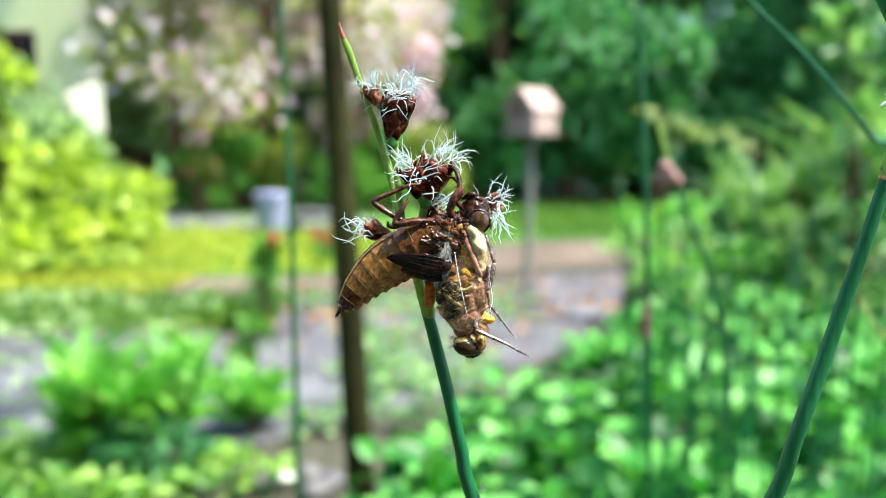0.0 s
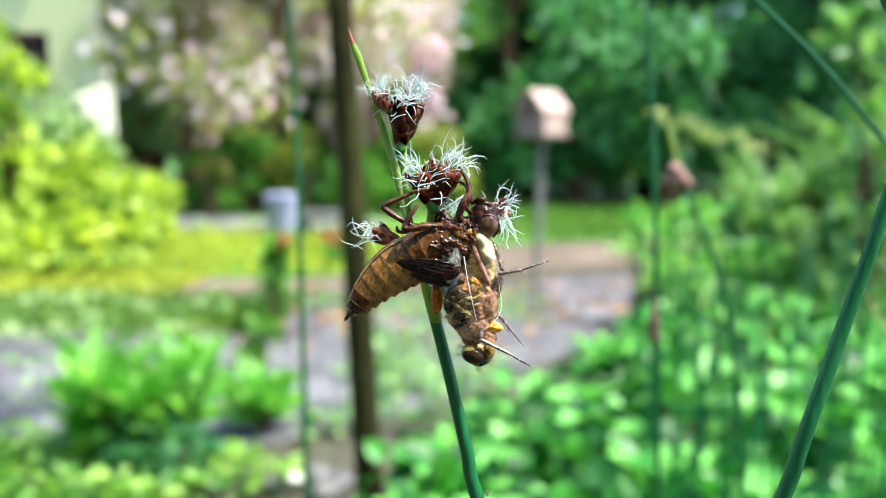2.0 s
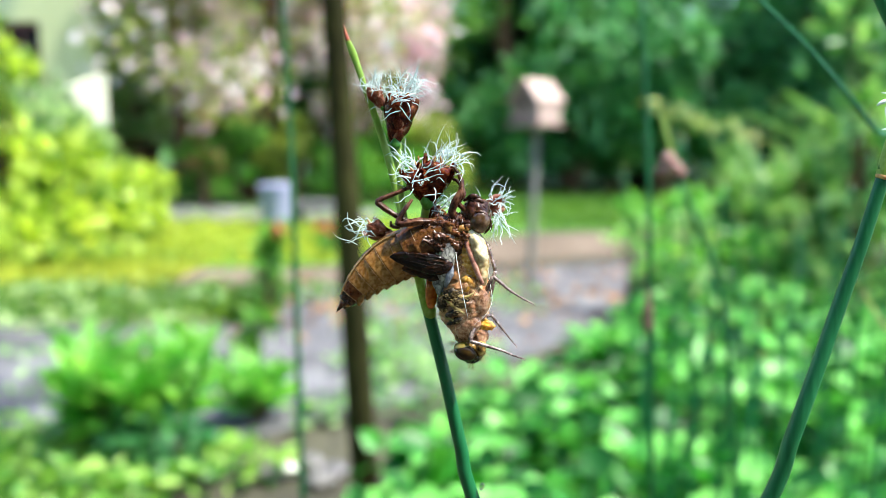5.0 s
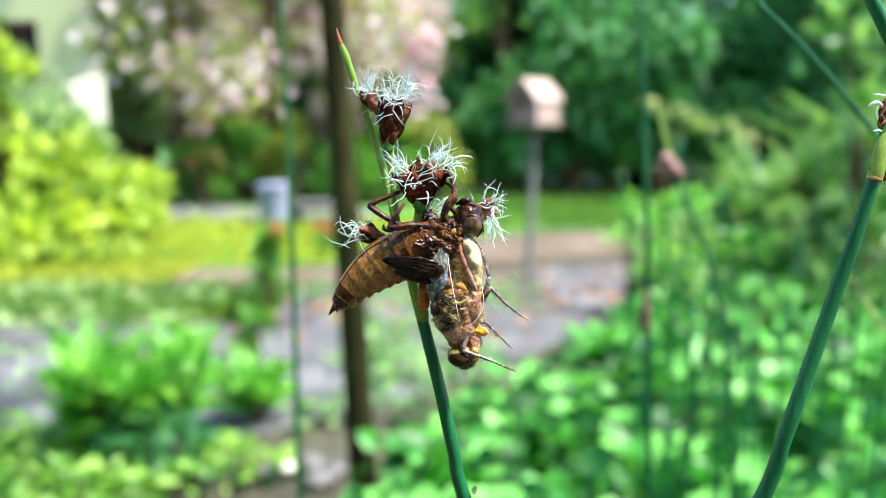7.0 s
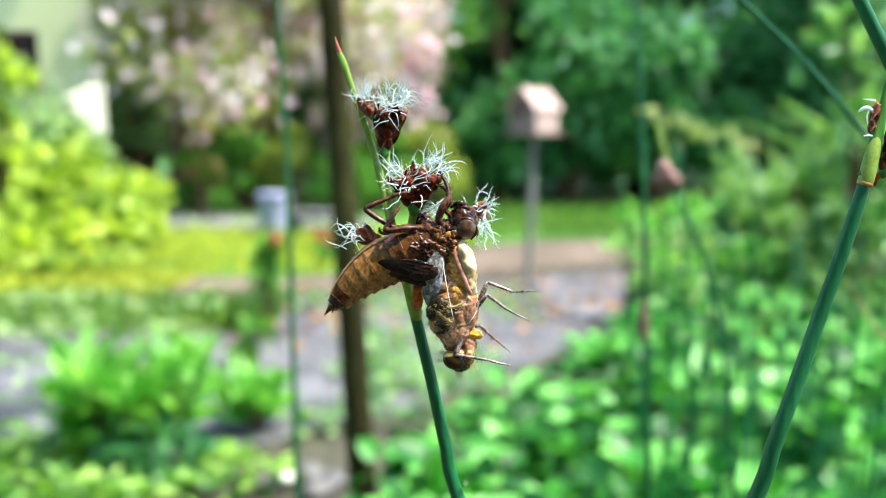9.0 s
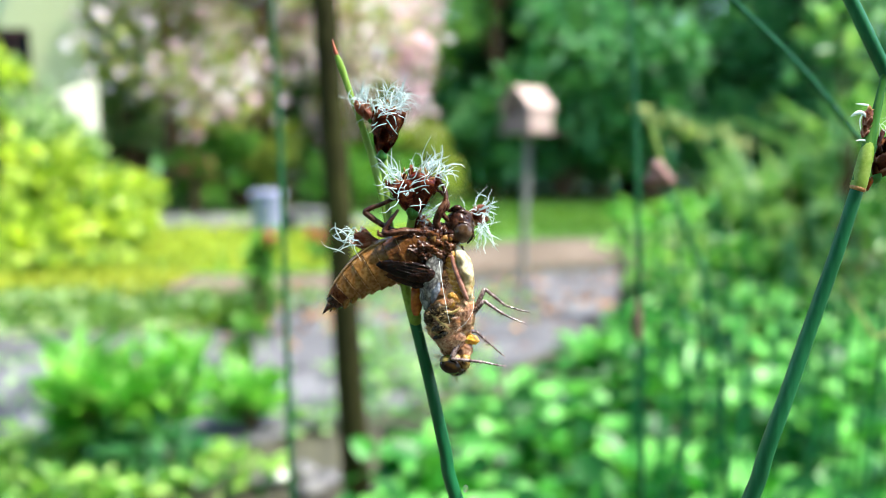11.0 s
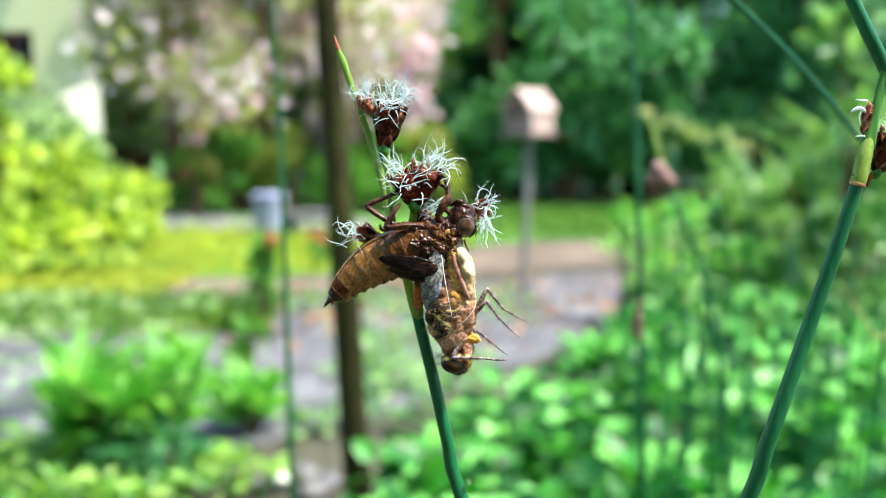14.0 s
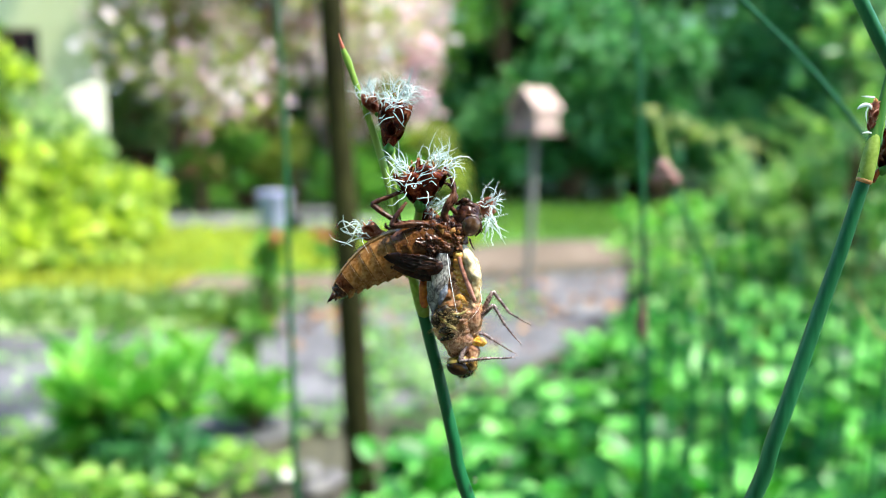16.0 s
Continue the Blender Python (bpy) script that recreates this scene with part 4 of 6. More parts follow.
    for q, w in (((-3.9, 0.55), 3.1), ((-2.3, 1.45), 2.85)):
        bm = bmesh.new()
        ring = [(q[0] - 0.45 * w * math.cos(a), -0.4 - w * 1.03 * math.sin(a), q[1] + 0.9 * w * math.cos(a)) for a in np.linspace(0.1, 2.6, 18)]
        tube(bm, ring, [0.05] * 18, 6, 2, wobble=0.6, freq=1.6)
        part("plate_seam", bm, M_SKIN_EDGE, thorax)
    for i in range(16):
        bm = bmesh.new()
        u, v = rng.uniform(-0.8, 3.6), rng.uniform(0, 1)
        c = Vector((u, -3.0 + 0.12 * abs(u) + rng.uniform(-0.25, 0.15), 0.6 + 3.2 * v - 0.12 * abs(u)))
        d = Vector((rng.normal(0, 1), -0.35, rng.normal(0, 0.7))).normalized() * rng.uniform(1.2, 2.2)
        tube(bm, [tuple(c - d * 0.5), tuple(c + Vector((0, -0.18, 0.12))), tuple(c + d * 0.5)], [0.1, rng.uniform(0.3, 0.5), 0.06], 14, 8, flat=0.4, wobble=0.3, freq=1.6, crag=0.5)
        part("chitin_flap", bm, (M_SKIN_DARK, M_SKIN_LEG, M_SKIN)[i % 3], thorax)
    # wing pads
    for dy, dz in ((-3.4, 0.0), (-2.2, -0.9)):
        bm = bmesh.new()
        sh = Vector((0, dy, dz))
        pts = [(-7.66, 0, -1.19), (-6.64, 0, -1.24), (-5.1, 0, -1.45), (-3.39, 0, -1.82), (-1.67, 0, -2.18), (0.04, 0, -2.3), (1.1, 0.3, -1.9)]
        tube(bm, [tuple(Vector(p) + sh) for p in pts], [0.12, 0.7, 1.05, 1.28, 1.42, 1.15, 0.4], 36, 9, flat=0.35, wobble=0.16, freq=1.4, crag=0.5)
        pad = part("wing_pad", bm, M_SKIN_BLACK, ob, "black ridged wing pad")
        for k in range(5):
            bm = bmesh.new()
            f = -0.75 + 0.37 * k
            rib = [tuple(Vector(p) + sh + Vector((0.6, -0.06 - math.sqrt(max(0.05, 1 - f * f)) * w * 0.37, f * w))) for p, w in zip(pts[1:6], (0.62, 1.0, 1.22, 1.36, 1.1))]
            tube(bm, rib, [0.03, 0.06, 0.075, 0.075, 0.04], 6, 6, wobble=0.8, freq=4.0)
            for q in spline(rib, 6)[2:-1]:
                blob(bm, (q[0] + rng.normal(0, 0.08), q[1] - 0.06, q[2] + rng.normal(0, 0.1)), (0.09, 0.06, 0.07), (0, 0, 0), 7, 5)
            part("rib", bm, M_SKIN_BLACK, pad)
    # head
    bm = bmesh.new()
    blob(bm, (4.3, 0, 5.18), (2.0, 2.9, 2.5), (0, 20, 0), 44, 30, 0.12, 0.8, crag=0.6)
    blob(bm, (3.33, -0.5, 3.41), (1.7, 2.2, 1.5), (0, 0, 0), 40, 26, 0.2, 0.9, crag=0.8)
    head = part("head", bm, M_SKIN_LEG, ob, "brown hollow head with glassy eyes")
    bm = bmesh.new()
    blob(bm, (4.93, -2.2, 3.99), (1.55, 1.25, 1.75), (0, 15, 0), 26, 18)
    part("eye", bm, M_SKIN_EYE, head, "shiny pale brown eye")
    bm = bmesh.new()
    blob(bm, (5.51, 2, 5.1), (1.4, 1.2, 1.6), (0, 15, 0), 22, 14)
    part("eye", bm, M_SKIN_EYE, head)
    bm = bmesh.new()
    tube(bm, [(4.2, -3, 5.36), (5.36, -2.9, 5.21), (6.24, -2.5, 4.29), (6.26, -2.2, 3.21), (5.64, -2, 2.27)], [0.1, 0.22, 0.3, 0.28, 0.1], 9, 5)
    part("eye_rim", bm, M_SKIN_DARK, head, "dark eye rim")
    for k, (x, y, w) in enumerate(((836, 349, 1.5), (843, 357, 1.8), (848, 367, 1.7))):
        bm = bmesh.new()
        c = Vector(((x - 784) * 0.0797, -1.4, (441 - y) * 0.0797))
        tube(bm, [tuple(c + Vector((-w, 0.3, -0.35))), tuple(c + Vector((-0.1, -0.55, 0.25))), tuple(c + Vector((w * 0.75, 0.4, -0.3)))], [0.2, 0.42, 0.2], 9, 5)
        part("head_plate", bm, M_SKIN_DARK, head)
    bm = bmesh.new()
    for p in ([(5.98, -1.5, 3.86), (6.67, -1.8, 3.37), (6.45, -1.6, 2.59)], [(4.86, -2, 1.96), (5.16, -2.2, 1.02), (5.64, -2, 0.24)]):
        tube(bm, p, [0.16, 0.12, 0.04], 6, 4)
    part("antenna", bm, M_SKIN_LEG, head)
    # legs that grip the spikelets
    skin_leg(ob, [(-1.25, -2.2, 3.83), (-3.8, -3.2, 3.8), (-6.27, -3.4, 3.41), (-6.59, -3.3, 3.8), (-5.76, -2.8, 5.37), (-4.7, -2, 6.97)], [0.45, 0.62, 0.5, 0.42, 0.38, 0.24], rng)
    skin_leg(ob, [(-3.07, -1.5, 3.38), (-5.18, -1.8, 3.85), (-7.05, -2, 4.7), (-9.39, -2.2, 6.26), (-9.16, -2.1, 6.89), (-7.38, -1.8, 7.69), (-4.89, -1.2, 8.83), (-3.65, -0.4, 9.13)],
             [0.3, 0.42, 0.46, 0.5, 0.42, 0.36, 0.3, 0.15], rng)
    skin_leg(ob, [(1.72, -2, 3.84), (1.02, -2.4, 5.39), (1.56, -2.6, 6.94), (2.26, -2.4, 8.51), (2.12, -1.8, 10.12), (1.19, -1, 11.77)], [0.6, 0.62, 0.66, 0.46, 0.38, 0.2], rng)
    skin_leg(ob, [(2.99, -1.4, 5.43), (1.88, -1.8, 6.67), (2.67, -1.6, 7.94), (1.74, -0.6, 9.75), (0.48, 0, 10.28)], [0.4, 0.4, 0.34, 0.28, 0.15], rng)
    skin_leg(ob, [(0.49, 1.8, 3.96), (-1.14, 3, 5.64), (-2.21, 3, 6.13), (-3.17, 2.4, 7.8)], [0.4, 0.45, 0.36, 0.2], rng)
    skin_leg(ob, [(-1.54, 2, 3.32), (-5.08, 3.4, 3.2), (-7.71, 3.6, 3.2), (-8.03, 3.4, 4.01)], [0.4, 0.42, 0.3, 0.16], rng)
    # the white lining of the breathing tubes
    bm = bmesh.new()
    tube(bm, [(1.59, -3.8, -0.38), (2.02, -4.4, -3.17), (2.73, -4.7, -6.55), (3.42, -4.6, -9.51)], [0.04, 0.05, 0.04, 0.02], 6, 6)
    part("breathing_thread", bm, M_THREAD, ob, "stiff white breathing-tube thread")
    bm = bmesh.new()
    tube(bm, [(6.17, -2.2, -2.44), (6.59, -2.8, -5.15), (6.75, -3.6, -7.36), (5.71, -4.2, -9.26), (4.22, -4.3, -10.5)], [0.02, 0.03, 0.03, 0.025, 0.012], 6, 6)
    part("breathing_thread", bm, M_THREAD, ob)
    return ob


# ================= the emerging dragonfly =================
def fuzz(rng, spots, length, thick=0.013):
    """Tufts of hair: where, how widely, which way and how many."""
    bm = bmesh.new()
    for c, r, d0, count in spots:
        for i in range(count):
            p = Vector(c) + Vector(rng.normal(0, r, 3)) * 0.8
            d = (Vector(d0) + Vector(rng.normal(0, 0.3, 3))).normalized()
            ln = length * rng.uniform(0.5, 1.2)
            tube(bm, [tuple(p), tuple(p + d * ln * 0.5), tuple(p + d * ln + Vector((0, 0, -0.15 * ln)))], [thick, thick * 0.8, thick * 0.25], 3, 1)
    return bm


LEGS = {}


def fly_leg(parent, key, hip, knee, shin, foot, rng, thick=0.26):
    """A leg of two moving pieces: the thigh, and the shin with its foot."""
    h, k, s, f = Vector(hip), Vector(knee), Vector(shin), Vector(foot)
    bm = bmesh.new()
    tube(bm, [(0, 0, 0), tuple((k - h) * 0.5 + Vector((0, -0.1, 0))), tuple(k - h)], [thick * 1.1, thick * 1.15, thick * 0.9], 8, 4)
    for i in range(8):
        q = (k - h) * rng.uniform(0.2, 0.95)
        d = Vector(rng.normal(0, 1, 3)).normalized()
        tube(bm, [tuple(q), tuple(q + d * 0.6)], [0.04, 0.01], 3, 1)
    thigh = part("leg", bm, M_LEG, parent, "", Matrix.Translation(h * MM))
    bm = bmesh.new()
    a, b = s - k, f - k
    m = a.lerp(b, 0.55)
    tube(bm, [(0, 0, 0), tuple(a * 0.5), tuple(a)], [thick * 0.88, thick * 0.66, thick * 0.58], 10, 4)
    tube(bm, [tuple(a), tuple(m + Vector((0, 0, -0.08))), tuple(b)], [thick * 0.46, thick * 0.36, thick * 0.22], 8, 4)
    for c in (-0.25, 0.25):
        tube(bm, [tuple(b), tuple(b + (b - m).normalized() * 0.35 + Vector((0, c, c)))], [0.07, 0.015], 4, 1)
    n = Vector((0, 1, 0)).cross(a.normalized())
    n = n if n.z < 0 else -n
    for i in range(22):
        q = a * (0.06 + 0.9 * i / 21)
        d = (n * (1.0 if i % 3 else -0.7) + a.normalized() * 0.45 + Vector((0, rng.normal(0, 0.4), 0))).normalized()
        tube(bm, [tuple(q), tuple(q + d * rng.uniform(0.5, 0.85))], [0.05, 0.012], 4, 1)
    for joint in range(4):
        q = a.lerp(b, 0.15 + 0.25 * joint)
        blob(bm, tuple(q), (thick * 0.5, thick * 0.5, thick * 0.46), (0, 0, 0), 8, 6)
    shank = part("shin", bm, M_LEG, thigh, "", Matrix.Translation((k - h) * MM))
    LEGS[key] = (thigh, shank, h, k - h, math.degrees(math.atan2((k - h).z, (k - h).x)), math.degrees(math.atan2(b.z, b.x)))


def build_dragonfly():
    rng = np.random.default_rng(8)
    ob = thing("dragonfly", "newly emerging dragonfly hanging head down from its larval skin", "dragonfly", "", SUBJECT)
    bm = bmesh.new()
    tube(bm, [(2.46, 0.5, 1.52), (2.95, 0.3, -0.34), (3.4, 0, -2.7), (3.5, -0.1, -5.08), (3.5, -0.2, -7.4), (3.45, -0.2, -9.5), (3.6, 0, -11.6), (3.85, 0.1, -13.4), (4.2, 0.2, -15.1)],
         [1.5, 2.3, 2.75, 2.95, 3.35, 3.55, 3.2, 2.25, 1.6], 64, 14, flat=0.92, wobble=0.13, freq=0.8, crag=0.9)
    thorax = part("thorax", bm, M_THORAX, ob, "soft pinkish tan and brown thorax")
    bm = bmesh.new()
    tube(bm, [(3.65, -0.8, 1.3), (4.7, -1.5, -0.7), (5.4, -1.7, -2.6), (5.7, -1.6, -4.5), (5.75, -1.4, -6.4), (5.9, -1.1, -8.2)], [0.6, 1.1, 1.25, 1.1, 0.9, 0.35], 36, 10, flat=1.7, wobble=0.14, freq=0.9, crag=0.5)
    part("pale_side", bm, M_PALE, thorax, "wet cream-coloured soft side")
    # amber belly rings between the thread and the strap
    for k in range(7):
        bm = bmesh.new()
        blob(bm, (3.7 + 0.13 * k, -2.15 - 0.1 * k + 0.012 * k * k, -0.3 - 0.86 * k), (1.5, 0.75, 0.72), (0, 14, 0), 32, 20, 0.16, 0.8, crag=0.2)
        part("belly_ring", bm, M_AMBER, thorax)
    bm = bmesh.new()
    tube(bm, [(3.36, -2.75, -0.4), (3.75, -3.15, -1.8), (4.45, -3.5, -3.6), (5.1, -3.55, -5.2), (5.9, -3.3, -6.9)], [0.3, 0.34, 0.38, 0.36, 0.26], 14, 8, flat=0.7, wobble=0.1, freq=1.5)
    part("strap", bm, M_STRAP, thorax, "reddish brown folded thigh")
    bm = bmesh.new()
    for p, r, a in (((3.95, -2.95, -6.75), (1.05, 0.6, 0.8), 25), ((3.5, -3.15, -7.5), (0.7, 0.5, 0.6), -20)):
        blob(bm, p, r, (0, a, 0), 32, 20, 0.25, 1.2, crag=0.8)
    part("amber_patch", bm, M_YELLOW, thorax, "bright amber-yellow furry patch")
    for p, r, a in (((1.7, -2.95, -8.4), (1.35, 0.8, 0.85), -22), ((2.9, -3.4, -9.5), (1.2, 0.55, 0.8), -30), ((0.4, -2.1, -9.4), (0.75, 0.95, 1.4), 8), ((1.9, -3.0, -11.0), (1.3, 0.6, 0.5), -25), ((2.3, -2.75, -12.1), (1.3, 0.6, 0.42), -25)):
        bm = bmesh.new()
        blob(bm, p, r, (0, a, 0), 36, 24, 0.3, 1.1, crag=0.9)
        part("dark_plate", bm, M_DARK_PLATE, thorax)
    bm = bmesh.new()
    tube(bm, [(4.9, -2.0, -7.0), (5.45, -2.35, -8.2), (5.65, -2.4, -9.4), (5.45, -2.2, -10.6), (4.9, -1.7, -11.7)], [0.5, 1.0, 1.15, 1.0, 0.5], 36, 10, flat=0.75, wobble=0.12, freq=1.1, crag=0.5)
    part("flank", bm, M_FLANK, thorax, "pinkish tan hairy flank")
    bm = bmesh.new()
    tube(bm, [(4.5, -1.5, -10.9), (4.0, -1.7, -12.0), (3.75, -1.5, -13.1), (3.9, -1.0, -14.2), (4.2, -0.5, -15.0)], [1.2, 1.9, 1.85, 1.5, 1.0], 40, 10, flat=0.8, wobble=0.14, freq=1.1, crag=0.6)
    part("neck_shield", bm, M_FLANK, thorax, "wrinkled pinkish brown neck shield")
    for pts in (((0.55, -2.75, -9.1), (1.5, -3.5, -9.8), (2.7, -3.75, -10.6), (3.5, -3.6, -11.2)), ((2.5, -3.8, -8.6), (3.4, -3.95, -8.75), (4.3, -3.8, -8.4), (4.8, -3.5, -7.9)), ((0.7, -2.5, -11.6), (1.5, -3.05, -12.0), (2.6, -3.2, -12.5))):
        bm = bmesh.new()
        tube(bm, pts, [0.06, 0.2, 0.17, 0.05][-len(pts):], 20, 8, flat=0.6, wobble=0.3, freq=1.6, crag=0.8)
        part("stripe", bm, M_STRIPE, thorax, "dull yellow stripe")
    # crumpled wings
    for y, rows in ((-2.75, ((0.95, 0.1, 0.8), (0.8, -1.8, 1.35), (0.62, -3.9, 1.35), (0.45, -5.4, 1.05), (0.4, -6.7, 0.35))),
                    (-1.9, ((0.5, -1.0, 0.8), (0.1, -3.6, 1.2), (-0.2, -5.8, 1.05), (-0.2, -7.6, 0.7), (0.1, -9.0, 0.2)))):
        bm = bmesh.new()
        tube(bm, [(x, y, z) for x, z, r in rows], [r for x, z, r in rows], 40, 14, flat=0.45, wobble=0.2, freq=0.9, crag=0.15)
        part("wing_bud", bm, M_WINGBUD, ob, "grey crumpled unexpanded wing with dark veins")
    bm = bmesh.new()
    tube(bm, [(1.5, -2.85, -3.9), (1.4, -3.0, -5.2), (1.0, -3.0, -6.4), (0.7, -2.7, -7.5)], [0.15, 0.48, 0.5, 0.15], 24, 10, flat=0.7, wobble=0.25, freq=1.0, crag=0.3)
    part("wing_fold", bm, M_WINGFOLD, ob, "blue-grey wing fold")
    # head
    bm = bmesh.new()
    blob(bm, (4.4, 0.1, -16.0), (1.85, 2.6, 1.5), (0, 8, 0), 44, 30, 0.12, 0.9, crag=0.3)
    blob(bm, (5.75, -0.9, -16.0), (1.0, 1.8, 1.35), (0, 0, 0), 40, 28, 0.12, 0.9, crag=0.2)
    head = part("head", bm, M_FACE, ob, "yellowish hairy head with large dark eyes")
    for y, dx in ((-1.9, 0.0), (2.1, 0.5)):
        bm = bmesh.new()
        c = Vector((3.75 + dx, y, -16.7))
        blob(bm, tuple(c), (1.72, 1.4, 1.25), (0, 14, 0), 32, 22)
        eye = part("eye", bm, M_EYE, head, "glossy dark brown eye")
        bm = bmesh.new()
        blob(bm, tuple(c + Vector((-0.22, 0.12 if y < 0 else -0.12, 0.5))), (1.5, 1.25, 0.98), (0, 14, 0), 28, 18)
        part("eye_band", bm, M_EYE_TOP, eye, "olive-yellow upper eye")
    bm = bmesh.new()
    for p, r in (((5.0, -0.9, -17.5), (0.95, 1.3, 0.6)), ((4.5, -0.6, -18.0), (0.8, 1.1, 0.35)), ((5.7, -1.0, -17.1), (0.5, 1.0, 0.5))):
        blob(bm, p, r, (0, 0, 0), 22, 14, 0.35, 1.6, crag=0.8)
    part("mouthparts", bm, M_DARK_PLATE, head)
    bm = bmesh.new()
    blob(bm, (6.55, -1.0, -12.75), (1.25, 0.9, 0.72), (0, 16, 0), 30, 20, 0.28, 1.3, crag=0.6)
    blob(bm, (6.2, -1.0, -13.3), (0.7, 0.7, 0.5), (0, 10, 0), 30, 20, 0.28, 1.3, crag=0.6)
    part("yellow_lobe", bm, M_LOBE, thorax, "bright yellow lobe behind the head")
    bm = bmesh.new()
    tube(bm, [(6.2, -0.8, -12.9), (6.0, -0.9, -13.8), (5.7, -0.9, -14.8), (5.4, -0.8, -15.6)], [0.5, 0.95, 1.1, 0.8], 32, 8, flat=1.0, wobble=0.14, freq=1.2, crag=0.6)
    part("neck", bm, M_FLANK, thorax, "pale tan neck folds")
    tufts = [((3.1, -3.55, -9.0), 0.55, (-0.85, -0.35, 0.3), 60), ((1.9, -3.3, -9.2), 0.6, (-0.9, -0.3, 0.25), 60), ((2.9, -3.4, -10.6), 0.5, (-1.0, -0.3, 0.15), 60), ((1.3, -2.7, -10.9), 0.5, (-0.8, -0.3, -0.4), 60),
             ((4.1, -3.3, -6.8), 0.6, (-0.2, -0.5, -0.7), 50), ((0.5, -1.9, -11.2), 0.4, (-0.9, -0.1, -0.5), 60)]
    part("fuzz", fuzz(rng, tufts, 1.0, 0.013), M_FUZZ, thorax, "golden yellow hair tufts")
    soft = [((5.9, -2.9, -8.8), 0.9, (0.7, -0.5, -0.2), 170), ((4.9, -3.3, -8.6), 0.7, (-0.3, -0.6, -0.6), 130), ((4.3, -3.0, -11.2), 0.9, (-0.5, -0.5, -0.6), 150), ((6.4, -1.5, -10.2), 0.6, (1, -0.3, -0.2), 110),
            ((3.6, -2.7, -12.9), 0.8, (-0.6, -0.5, -0.5), 110), ((2.9, -3.0, -4.6), 0.6, (0.2, -0.5, -0.8), 50), ((1.9, -2.0, -13.2), 0.4, (-0.9, -0.3, -0.4), 60)]
    part("fuzz", fuzz(rng, soft, 0.8, 0.009), M_FUZZ_SOFT, thorax, "fine pale reddish hair")
    beard = [((4.6, -1.2, -18.2), 0.5, (0, -0.3, -1), 60), ((5.9, -1.3, -17.2), 0.5, (0.7, -0.4, -0.7), 70), ((2.3, -1.5, -15.6), 0.35, (-0.9, -0.3, 0.2), 60), ((2.15, -1.2, -16.6), 0.3, (-1.0, -0.2, -0.1), 40)]
    part("fuzz", fuzz(rng, beard, 0.9, 0.014), M_FUZZ, head)
    fly_leg(ob, "fore_near", (5.13, -1.8, -12.51), (3.7, -3, -15.54), (8.29, -3.4, -15.31), (11.61, -3.2, -15.45), rng, 0.36)
    fly_leg(ob, "fore_far", (5.96, 0.8, -11.81), (7.5, 1.6, -11.93), (9.93, 2, -13.63), (12.28, 2, -15.18), rng, 0.28)
    fly_leg(ob, "mid_near", (5.9, -1.6, -10.02), (8.44, -2.6, -7.05), (10.57, -3, -9.78), (13.11, -3, -12), rng, 0.34)
    fly_leg(ob, "mid_far", (7.05, -0.6, -8.71), (8.04, -0.8, -5.1), (10.69, -0.8, -8.16), (13.89, -0.8, -9.76), rng, 0.34)
    return ob


